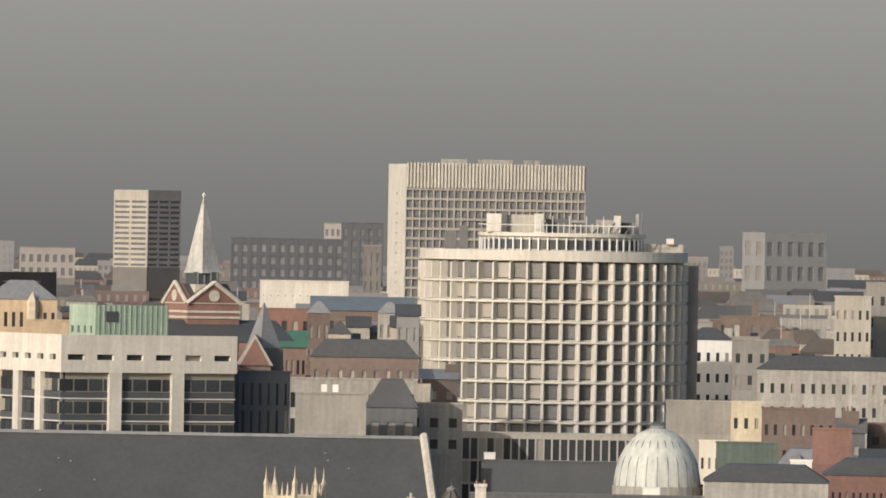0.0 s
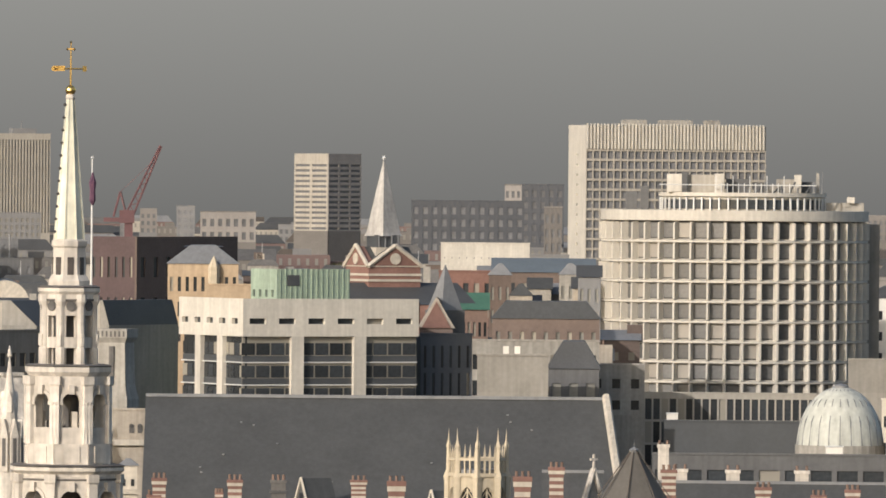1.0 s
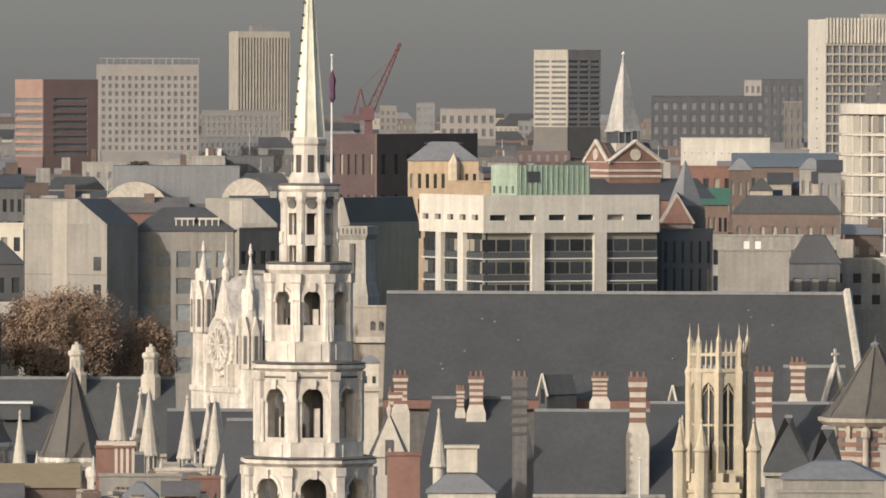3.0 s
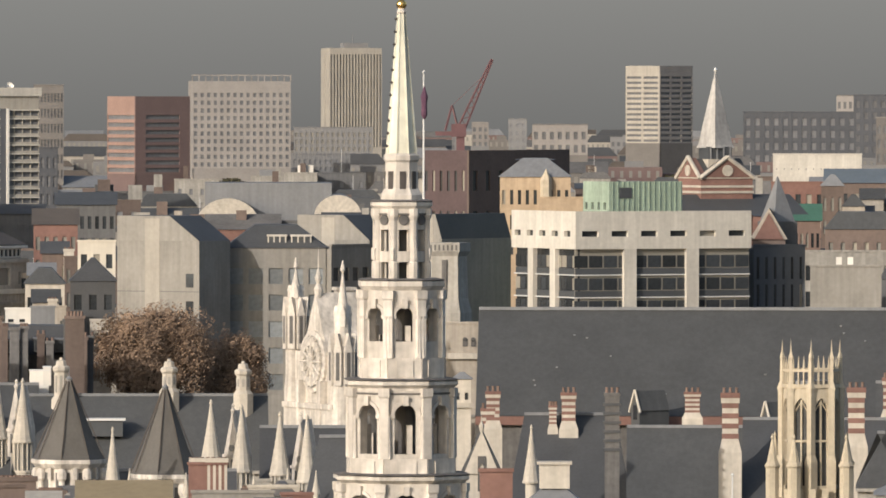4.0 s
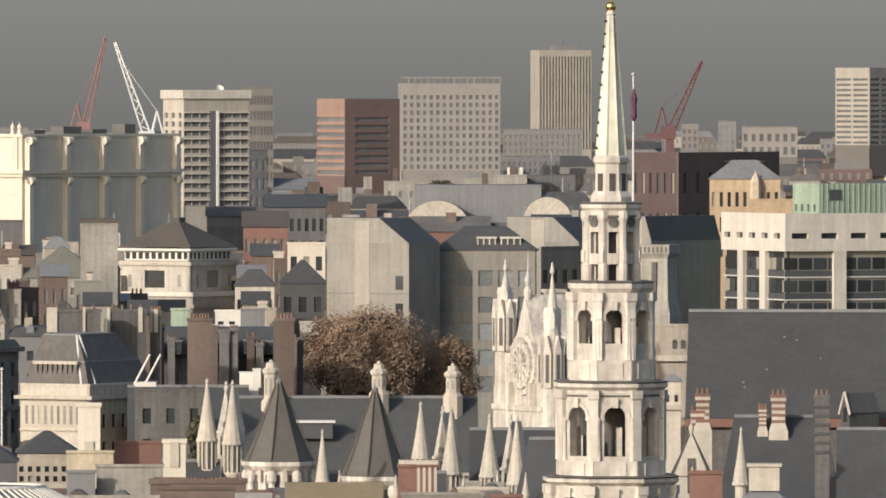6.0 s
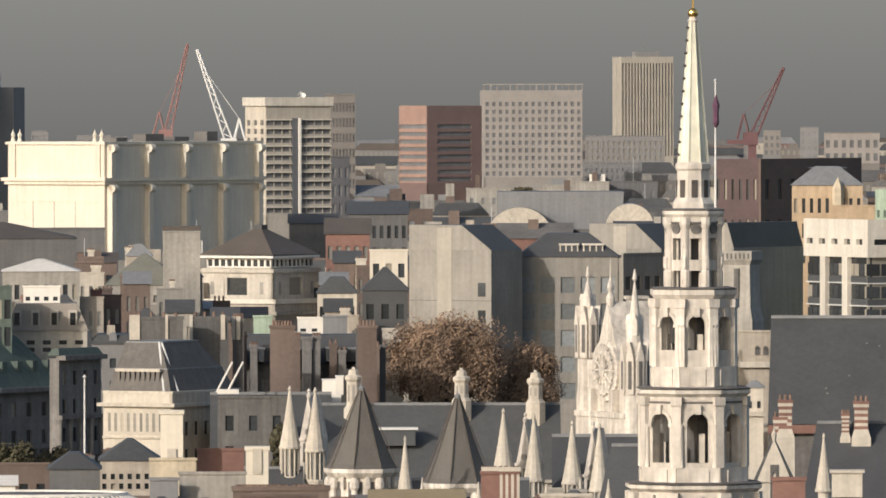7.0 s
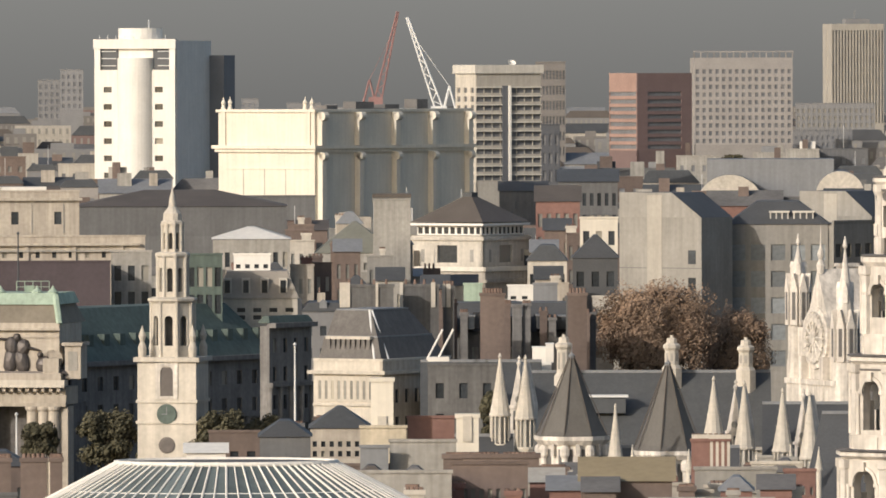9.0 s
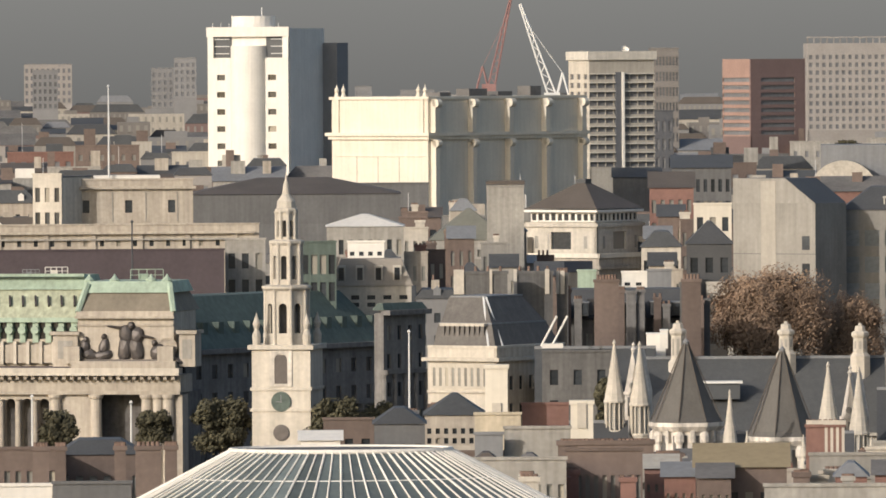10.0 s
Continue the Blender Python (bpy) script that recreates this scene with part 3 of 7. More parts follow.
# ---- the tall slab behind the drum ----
# pale left end and darker front: sun and shade put into two concretes
slab = corner_block("tall_office_slab", 732, 764, 1083, 112, 2000, 12, "tall pale office slab with a ribbed blank crown", "office tower", left=(1, 13), right=(26, 13), wall=light_concrete, wall2=pale_concrete, pane=hazed_glass, fw=0.84, fh=0.76, fw2=0.1, fh2=0.25, top=wide(44, 2000), deep=0.5, foot=-160)
wr, wl, zt = slab["size"]
for i in range(52):
    part("crown_rib", box(wr * i / 52, wr * i / 52 + 0.35, -0.35, 0, zt - wide(42, 2000), zt + 0.3), pale_concrete, slab)
for x, w in ((9, 4), (17, 7), (27, 3), (13, 1)):
    part("roof_plant", box(x, x + w, 4, 7, zt - 0.4, zt + 1.2), grey_stone, slab)

# ---- long slate hall roof of the law courts ----
def long_roof():
    d = 1060.0
    u0, u1 = -12.0, 803.0
    th = thing("long_hall_roof", (u0 + u1) / 2, d, 0, "long steep grey slate roof with a lead ridge", "roof")
    w = wide(u1 - u0, d) / 2
    zr, ze = high(-374, d), high(-563, d - 16)
    bm = bmesh.new()
    v = [bm.verts.new(p) for p in ((-w, -16, ze), (w + 1.4, -16, ze), (w, 0, zr), (-w, 0, zr), (w + 1.4, 16, ze), (-w, 16, ze))]
    for f in ((0, 1, 2, 3), (3, 2, 4, 5), (1, 4, 2), (0, 3, 5), (0, 5, 4, 1)):
        bm.faces.new([v[i] for i in f])
    slopes = part("slate_slope", bm, slate, th)
    part("ridge", box(-w, w, -0.35, 0.35, zr - 0.1, zr + 0.25), lead, th)
    part("verge", rod((w + 1.5, -16, ze), (w, 0, zr + 0.3), 0.5, 6), pale_stone, th)
    part("eaves_wall", box(-w, w + 1.4, -15.6, 15.6, 0, ze - 0.05), soot_shade_stone, th)
    part("eaves_band", box(-w, w + 1.4, -16.4, -15.7, ze - 1.0, ze - 0.05), brick, th)
    rnd = random.Random(4)
    for i in range(12):
        t, x = rnd.uniform(0.15, 0.9), rnd.uniform(-w * 0.95, w * 0.95)
        part("roof_hook", box(-0.12, 0.12, -0.25, 0.1, 0, 0.14), lead, th, m=pose(x, -16 * (1 - t), ze + (zr - ze) * t))
    return th


long_roof()

# ---- white office with tall piers ----
def pier_office():
    d, turn = 1180.0, 27.0
    th = thing("pier_office", 159, d, turn, "pale concrete office with slit windows and tall piers over dark glass", "office")
    a = radians(turn)
    wr, wl = wide(473 - 159, d) / math.cos(a), wide(159 - 44, d) / math.sin(a)
    zt, zb, zg = high(-201, d), high(-268, d), high(-470, d)
    for m, w, n, fw, pw in ((pose(0, 0, 0), wr, 6, 0.56, 1.75), (pose(0, wl, 0, 0, 0, -90), wl - 0.6, 5, 0.5, 1.5)):
        facade(th, m, w, zb, zt, n, 1, fw, 0.17, pale_concrete, glass, 0.6, 0, top=wide(8, d), name="attic_wall")
        part("glass_wall", box(0.3, w, 0.62, 0.9, 0, zb), glass, th, m=m)
        for f in (0.31, 0.665):
            part("pier", box(w * f - pw / 2, w * f + pw / 2, -0.02, 0.6, 0, zb - 0.004), pale_concrete, th, m=m)
        me = pane_mesh(w / 12 * 0.9, 1.5, glass, 1)
        for k in range(5):
            z = zb - wide(47, d) - k * wide(40, d)
            part("floor_rail", box(0.1, w, 0.3, 0.4, z, z + 0.13), steel, th, m=m)
            part("floor_band", box(0.2, w, 0.5, 0.6, z + 0.13, z + 0.9), dark_steel, th, m=m)
            for i in range(12):
                again("window", me, th, m @ pose((i + 0.5) * w / 12, 0.56, z + 1.0))
    part("core", box(1.4, wr, 1.4, wl, 0, zt - 0.6), dark_concrete, th)
    part("roof", box(0.5, wr - 0.5, 0.5, wl - 0.5, zt - 0.55, zt - 0.3), roof_felt, th)


pier_office()
ext = flat_block("office_extension", 473, 566, -262, 1200, 20, "dark blue-grey office wing with narrow slots", "office", 6, 3, surface("blue_grey_cladding", (0.10, 0.11, 0.125), 0.7), glass, fw=0.3, fh=0.8, rot=12)
tank = flat_block("concrete_plant_block", 574, 700, -298, 1150, 12, "plain tan concrete plant block", "plant room", 0, 0, concrete)
for x in (-1.2, 0.2):
    part("roof_vent", box(x, x + 0.7, 3, 4, high(-298, 1150), high(-298, 1150) + 1.1), white_render, tank)
flat_block("dark_mansard_house", 700, 790, -320, 1170, 14, "dark slate mansard house with white dormers", "house", 3, 3, dark_concrete, blind_glass, kind="mansard", rise=3.4, roof=dark_slate, bars=1)

# ---- concrete courts annexe: three chamfered blocks and a windowed wing ----
for ul, uc, ur, v, d in ((-653, -507, -452, -210, 1230), (-334, -206, -150, -208, 1262), (-110, -78, 46, -206, 1230)):
    th = corner_block("concrete_court_block", ul, uc, ur, v - 44, d, 57, "grey board-marked concrete block with a chamfered top", "office", left=(0, 0), right=(0, 0), wall=concrete, group="concrete court blocks")
    gb = bmesh.new()
    wr, wl, zt = th["size"]
    rise = wide(44, d)
    bm = bmesh.new()
    cut = wl * 0.36
    base = [bm.verts.new(p) for p in ((0, 0, 0), (wr, 0, 0), (wr, wl, 0), (0, wl, 0))]
    upper = [bm.verts.new(p) for p in ((0, wl * 0.36, rise), (wr, wl * 0.36, rise), (wr, wl, rise), (0, wl, rise))]
    for i in range(4):
        bm.faces.new((base[i], base[(i + 1) % 4], upper[(i + 1) % 4], upper[i]))
    bm.faces.new(upper)
    part("chamfered_top", bm, dark_slate, th, m=pose(0, 0, zt))
    q = [gb.verts.new(p) for p in ((-0.01, 0, zt), (-0.01, wl, zt), (-0.01, wl, zt + rise), (-0.01, cut, zt + rise))]
    gb.faces.new(q)
    part("gable_wall", gb, concrete, th)
    n = int(zt // 3.6)
    for k in range(1, n):
        part("board_joint", box(-0.03, 0.0, 0, wl, k * 3.6, k * 3.6 + 0.08), dark_concrete, th)
    part("pale_panel", box(-0.05, -0.005, wl * 0.48, wl * 0.66, 4, zt + rise * 0.9), light_concrete, th)
    for k in range(2, n):
        part("slot_window", box(-0.06, 0.2, wl * 0.07, wl * 0.16, k * 3.6 + 0.6, k * 3.6 + 2.4), glass, th)
wing = flat_block("court_wing", -460, -283, -266, 1240, 18, "grey concrete wing with square windows under a slate roof", "office", 5, 5, concrete, sky_glass, kind="mansard", rise=3.0, inset=4, roof=dark_slate, fw=0.72, fh=0.6, bars=3, top=1.9)
for x0, x1 in ((-1.0, 1.3), (2.1, 4.6)):
    z = high(-266, 1240)
    dm = part("dormer", box(x0, x1, 0.9, 4, z + 0.2, z + 1.5), dark_steel, wing)
    part("dormer_roof", box(x0 - 0.2, x1 + 0.2, 0.6, 4, z + 1.5, z + 1.75), pale_concrete, dm)
    for i in range(4):
        x = x0 + (x1 - x0) * i / 3
        part("dormer_post", box(x - 0.09, x + 0.09, 0.75, 0.9, z + 0.2, z + 1.5), pale_concrete, dm)
flat_block("court_link", -300, -160, -262, 1244, 12, "shaded concrete link wing with square windows", "office", 5, 5, concrete, glass, fw=0.6, fh=0.5, top=1.9, rot=52)
pole("flagpole", -110, -208, 44, 1232, 0.17, "white flagpole with a furled dark flag")
fl = thing("flag", -109, 1231.5, 0, "furled dark red and blue flag on the pole", "flag")
bm = rings([(0.12, high(-38, 1232)), (0.42, high(-30, 1232)), (0.36, high(-10, 1232)), (0.5, high(2, 1232)), (0.2, high(14, 1232)), (0.1, high(20, 1232))], 7)
part("cloth", bm, flag_cloth, fl)

# ---- fly tower with pilasters ----
def fly_tower():
    d, turn = 1650.0, 49.6
    uc = -1191
    th = thing("fly_tower", uc, d, turn, "cream stone theatre fly tower with scrolled pilasters, one side in shade", "theatre")
    a = radians(turn)
    wr, wl = wide(-908 - uc, d) / math.cos(a), wide(uc + 1363, d) / math.sin(a)
    zt, zc = high(-66, d), high(-122, d)
    part("body", box(0, wr, 0, wl, 0, zt), cream_render, th)
    part("cornice", box(-0.9, wr + 0.5, -0.9, wl + 0.9, zc - 0.9, zc - 0.3), cream_render, th)
    part("cornice_fillet", box(-0.5, wr + 0.3, -0.5, wl + 0.5, zc - 1.5, zc - 0.9), cream_render, th)
    part("coping", box(-0.35, wr + 0.3, -0.35, wl + 0.35, zt, zt + 0.5), cream_render, th)
    for i in range(5):
        x = wr * (0.03 + i * 0.235)
        part("pilaster", box(x - 0.55, x + 0.55, -1.15, 0, 0, zc - 1.5), cream_render, th)
        part("upper_pilaster", box(x - 0.6, x + 0.6, -1.1, 0, zc - 0.3, zt), cream_render, th)
        part("scroll", rings([(0.75, -0.6), (0.75, 0.6)], 12), cream_render, th, m=pose(x, -1.1, zt - 0.7, 0, 90, 0))
        part("bracket", rings([(0.7, -0.55), (0.7, 0.55)], 12), cream_render, th, m=pose(x, -1.1, zc - 2.2, 0, 90, 0))
    for y in (wl * 0.06, wl * 0.94):
        part("end_pilaster", box(-0.3, 0, y - 0.5, y + 0.5, zc - 0.3, zt), cream_render, th)
    for f in (0.3, 0.52, 0.74):
        part("sunk_joint", box(-0.05, 0, wl * f - 0.06, wl * f + 0.06, zc - 13, zc - 4.5), grey_stone, th)
    part("string_course", box(-0.12, 0, 1, wl - 1, zc - 4.5, zc - 4.3), cream_render, th)
    for y in (wl * 0.05, wl * 0.12, wl * 0.9, wl * 0.97):
        part("finial", rings([(0.5, zt + 0.5), (0.3, zt + 1.2), (0.45, zt + 1.7), (0.12, zt + 2.3), (0.0, zt + 2.8)], 8), cream_render, th, m=pose(0.6, y, 0))
    for x, w, h in ((8, 3, 1.2), (16, 5, 1.8), (24, 4, 1.3), (33, 3, 2.2)):
        part("roof_plant", box(x, x + w, 4, 7, zt, zt + h), roof_felt, th)


fly_tower()

# ---- far towers ----
def white_tower():
    d, turn = 1950.0, -20.0
    th = thing("white_tower", -1509, d, turn, "white rendered tower with a curved bay and small square windows", "tower")
    w = wide(146, d) / math.cos(radians(turn)) / 2
    zt, zb = high(62, d), 0
    dep = wide(64, d) / math.sin(radians(20))
    part("body", box(-w, w, 0.8, dep, 0, zt), white_render, th)
    ph = wide(30.5, d)
    for sx in (-1, 1):
        xs0, xs1 = sorted((sx * w * 0.98, sx * w * 0.42))
        bm = bmesh.new()
        edges = [zt - wide(52, d)]
        tops = edges[0]
        n = 8
        ww = (xs1 - xs0)
        lo = 0.0
        for k in range(n):
            z1 = tops - ph * k - wide(30, d)
            z0 = z1 - wide(10, d)
            xa, xb = (xs0 + ww * 0.4, xs0 + ww * 0.75) if sx < 0 else (xs0 + ww * 0.12, xs0 + ww * 0.47)
            box(xs0, xa, 0, 0.8, z0, z1, bm)
            box(xb, xs1, 0, 0.8, z0, z1, bm)
            upper = tops - wide(30, d) - ph * (k - 1) - wide(10, d) if k else tops
            box(xs0, xs1, 0, 0.8, z1, upper, bm)
            part("window", box(xa, xb, 0.45, 0.55, z0, z1), glass, th)
            lo = z0
        box(xs0, xs1, 0, 0.8, 0, lo, bm)
        part("front_wall", bm, white_render, th)
        x0, x1 = (-w * 0.98, -w * 0.84) if sx < 0 else (w * 0.84, w * 0.98)
        part("loggia_pier", box(x0, x1, 0, 0.8, tops, zt), white_render, th)
        part("loggia_back", box(xs0, xs1, 0.65, 0.8, tops, zt - 1.6), dark_steel, th)
        for k in range(3):
            part("loggia_rail", box(xs0 + 1.2, xs1 - 0.4, 0.3, 0.4, tops + 0.8 + k * 1.5, tops + 0.95 + k * 1.5), steel, th)
    part("crown_beam", box(-w, w, -0.2, 0.9, zt - 1.7, zt + 0.3), white_render, th)
    part("curved_bay", rings([(w * 0.44, 0), (w * 0.44, zt - 3.6)], 40), white_render, th, m=pose(0, w * 0.14, 0))
    part("penthouse", rings([(w * 0.5, zt), (w * 0.5, zt + 2.6)], 24), white_render, th, m=pose(-w * 0.1, 6, 0))
    part("mast", rod((w * 0.15, 5, zt + 2.5), (w * 0.15, 5, zt + 4.4), 0.12), steel, th)
    part("rear_wing", box(w * 0.3, w * 1.35, dep - 1, dep + 6, 0, zt - wide(26, d)), far_grey, th)
    for k in range(9):
        part("roof_post", rod((w * (-0.9 + 0.2 * k), 1.2, zt), (w * (-0.9 + 0.2 * k), 1.2, zt + 1.1), 0.06, 5), steel, th)


white_tower()

# the sunlit left side is painted in with a lighter concrete
corner_block("balcony_tower", 247, 308, 366, 57, 2600, 45, "far residential tower with pale balconies", "tower", left=(2, 13), right=(3, 13), wall=far_stone, wall2=light_concrete, pane=hazed_glass, fw=0.86, fh=0.44, top=2.5, foot=-80)
rib = corner_block("ribbed_tower", -292, -276, -184, 88, 3000, 14, "far tower with close vertical concrete ribs", "tower", left=(1, 1), right=(17, 1), wall=light_concrete, pane=hazed_glass, fw=0.42, fh=0.97, fw2=0.05, top=1.5, deep=0.8, foot=-90)
part("penthouse", box(5, 13, 2, 6, rib["size"][2], rib["size"][2] + 1.6), far_grey, rib)
part("mast", rod((8.5, 4, rib["size"][2]), (8.5, 4, rib["size"][2] + 4), 0.12, 5), far_grey, rib)
sl = corner_block("grid_slab", -527, -519, -345, 29, 2300, 8, "far pale slab with an even grid of windows and an open crown", "office tower", left=(1, 10), right=(15, 10), wall=far_stone, pane=hazed_glass, fw=0.52, fh=0.56, fw2=0.1, top=2.4, foot=-125)
for i in range(16):
    x = sl["size"][0] * i / 15
    part("crown_post", box(x - 0.15, x + 0.15, 0, 0.35, sl["size"][2], sl["size"][2] + 1.3), far_stone, sl)
part("crown_rail", box(-0.2, sl["size"][0] + 0.2, -0.05, 0.45, sl["size"][2] + 1.3, sl["size"][2] + 1.6), far_stone, sl)
# left side has a lighter copy of the granite, as if sunlit
corner_block("pink_office", -670, -620, -523, 2, 2000, 33, "pink granite office with dark ribbon windows", "office tower", left=(1, 8), right=(1, 8), wall=pink_brick, wall2=surface("lit_pink_granite", (0.30, 0.20, 0.165), 0.8), pane=hazed_glass, fw=0.62, fh=0.55, fw2=0.97, top=3.6, foot=-135)
# paler stone on the left side adds its sunlight to the colour
pk = corner_block("deck_tower", -942, -905, -790, 4, 1750, 24, "tower of banded windows with a pale cap and white side ribs", "office tower", left=(3, 11), right=(8, 11), wall=light_concrete, wall2=pale_stone, pane=hazed_glass, fw=0.9, fh=0.6, fw2=0.5, top=2.5, foot=-190)
for k in range(11):
    part("deck_rail", box(0, pk["size"][0], -0.35, 0.0, pk["size"][2] - 2.9 - k * 1.633, pk["size"][2] - 2.7 - k * 1.633), pale_concrete, pk)
part("cap", box(-0.4, pk["size"][0] + 0.4, -0.4, pk["size"][1] + 0.4, pk["size"][2] - 0.2, pk["size"][2] + 1.4), pale_concrete, pk)
part("white_fin", box(6.4, 6.9, -0.7, 0, 0, pk["size"][2] - 2.5), white_render, pk)
part("dark_stair_strip", box(5.2, 6.4, -0.4, 0, 0, pk["size"][2] - 2.5), far_dark, pk)
part("dish", rings([(0.0, 0), (0.5, 0.2), (0.8, 0.6)], 12, cap=False), white_render, pk, m=pose(8.5, 3, pk["size"][2] + 1.4, 40, 0, 0))
flat_block("grey_slab", -800, -747, 21, 2150, 20, "far grey slab with pale window rows", "office tower", 9, 13, far_stone, hazed_glass)
flat_block("dark_annexe", -790, -757, -90, 1800, 14, "dark annexe block with small windows", "office", 3, 6, far_dark, hazed_glass)
flat_block("far_dark_block", 455, 655, -25, 2700, 30, "far dark flats on the skyline", "flats", 12, 4, far_dark, hazed_glass)
flat_block("far_dark_block", 650, 725, 5, 2900, 30, "far dark flats on the skyline", "flats", 5, 6, far_dark, hazed_glass)
flat_block("far_tan_block", 620, 650, 4, 2850, 20, "far tan block of flats", "flats", 3, 5, far_stone, hazed_glass)
flat_block("far_pale_block", 82, 180, -48, 2500, 25, "far pale stone block with tall windows", "office", 7, 2, far_stone, hazed_glass)
flat_block("far_tan_block", 690, 722, -35, 2300, 20, "far tan block of flats", "flats", 3, 5, far_stone, hazed_glass)

# ---- red-brick court building at the steeple's side ----
corner_block("red_brick_block", -112, -30, 152, -93, 1500, 62, "red-brown brick office with small dark windows", "office", left=(6, 8), right=(8, 8), wall=brown_brick, wall2=surface("plum_brick", (0.10, 0.072, 0.072), 0.9, mottle=0.15), pane=glass, fw=0.35, fh=0.5, top=1.5)

# ---- law courts: slate roofs, turrets, pinnacles ----
def slate_roof(u0, u1, v_ridge, v_eave, d, run, label, hips=0.0, wall=grey_stone, roof=slate, coping=True):
    th = thing("slate_roof", (u0 + u1) / 2, d, 0, label, "roof", "law court roofs")
    w = wide(u1 - u0, d) / 2
    zr, ze = high(v_ridge, d), high(v_eave, d - run)
    bm = bmesh.new()
    v = [bm.verts.new(p) for p in ((-w, -run, ze), (w, -run, ze), (w, run, ze), (-w, run, ze), (-w + hips, 0, zr), (w - hips, 0, zr))]
    for f in ((0, 1, 5, 4), (2, 3, 4, 5), (1, 2, 5), (3, 0, 4), (3, 2, 1, 0)):
        bm.faces.new([v[i] for i in f])
    slope = part("slate_slope", bm, roof, th)
    if coping:
        part("ridge", box(-w + hips, w - hips, -0.22, 0.22, zr - 0.1, zr + 0.22), lead, th)
    part("wall", box(-w + 0.2, w - 0.2, -run + 0.4, run - 0.4, 0, ze - 0.02), wall, th)
    part("gutter", box(-w, w, -run - 0.25, -run + 0.2, ze - 0.35, ze - 0.03), grey_stone, th)
    return th


slate_roof(-1005, -790, -508, -640, 1062, 12, "steep slate roof with a lead ridge", 0, grey_stone)
slate_roof(-812, -385, -527, -660, 1058, 12, "steep slate roof with a lead ridge and chimneys", 0, grey_stone)
slate_roof(-400, -240, -583, -720, 1000, 10, "dark slate roof below a gothic gable", 0, grey_stone, dark_slate)
slate_roof(36, 262, -560, -740, 1018, 13, "dark slate roof with a stone coping", 2, grey_stone, dark_slate)
slate_roof(250, 470, -582, -760, 1012, 13, "dark slate roof with a stone coping", 0, grey_stone, slate)
slate_roof(455, 800, -568, -740, 1010, 13, "dark slate roof between chimneys", 0, grey_stone, dark_slate)
slate_roof(690, 800, -503, -590, 1034, 6, "slate cross roof with a pierced stone gable", 0, pale_stone, slate)
slate_roof(820, 1300, -520, -640, 1030, 9, "slate roof behind striped chimneys", 0, pale_stone, slate)


def spirelet(u, v_tip, v_base, half, d, shaft=50, stone=pale_stone, name="stone_spirelet", columns=True, label="pale stone conical spirelet on a ring of columns"):
    th = thing(name, u, d, 0, label, "pinnacle", "court spirelets")
    s = STEP * d
    H = lambda v: high(v, d, u)
    r = half * s
    zt, zb = H(v_tip), H(v_base)
    h = zt - zb
    cone = part("cone", rings([(r * 1.08, zb - 0.1), (r * 1.1, zb + 0.1), (r, zb + 0.25), (r * 0.52, zb + h * 0.47), (r * 0.12, zt - h * 0.08), (r * 0.2, zt - h * 0.06), (r * 0.06, zt)], 12), stone, th)
    for k in range(6):
        t = 0.12 + 0.13 * k
        rr = r * (1 - t) * 1.03 + 0.02
        part("stone_course", rings([(rr, zb + h * t), (rr, zb + h * t + 0.1)], 12), stone, cone)
    z0 = zb - shaft * s
    part("shaft", rings([(r * 0.72, z0 - 14), (r * 0.72, zb)], 12), stone if not columns else grey_stone, th)
    if columns:
        for k in range(12):
            a = 2 * math.pi * k / 12
            part("column", rod((r * 0.9 * math.sin(a), -r * 0.9 * math.cos(a), z0), (r * 0.9 * math.sin(a), -r * 0.9 * math.cos(a), zb - 0.1), 0.09 * r / 1.1, 6), stone, th)
        part("base_ring", rings([(r * 0.95, z0 - 14), (r * 0.95, z0 - 0.4), (r * 1.05, z0 - 0.2), (r * 1.05, z0)], 12), stone, th)
    return th


def gablet(u, v_tip, v_base, half, d, stone=limestone):
    th = thing("stone_gablet", u, d, -35, "tall narrow carved stone gable with blind tracery", "gable", "court gablets")
    w, zt, zb = wide(half, d), high(v_tip, d, u), high(v_base, d, u)
    part("gable_wall", gable(-w, w, 0, 2.2, zb, zt - 0.8, "y", box(-w, w, 0, 2.2, 0, zb)), stone, th)
    part("roundel", rings([(w * 0.35, 0), (w * 0.35, 0.12), (w * 0.2, 0.14)], 12), grey_stone, th, m=pose(0, 0, zb + w * 0.6, 90, 0, 0))
    part("finial", rings([(0.14, zt - 1.2), (0.3, zt - 0.8), (0.1, zt - 0.5), (0.2, zt - 0.3), (0.0, zt)], 8), stone, th, m=pose(0, 0.2, 0))
    for x in (-0.5, 0.0, 0.5):
        part("lancet", box(x * w - w * 0.13, x * w + w * 0.13, -0.03, 0.2, zb - 2.6, zb - 0.6), soot_shade_stone, th)
    part("string_course", box(-w - 0.1, w + 0.1, -0.2, 0, zb - 0.35, zb - 0.05), stone, th)


for u, vt, vb in ((-864, -493, -603), (-819, -496, -609), (-486, -534, -645), (-432, -542, -662), (-364, -555, -667), (-316, -560, -680)):
    spirelet(u, vt, vb, 18.5, 985)
for u, vt, vb in ((-832, -497, -585), (-449, -540, -630), (-329, -556, -650)):
    gablet(u, vt, vb, 17, 988)
spirelet(-660, -582, -690, 15, 940, 60, pale_stone, columns=False, label="slender pale stone pinnacle")
spirelet(81, -578, -680, 15, 900, 40, pale_stone, columns=False, label="smooth pale stone cone beside a lead roof")


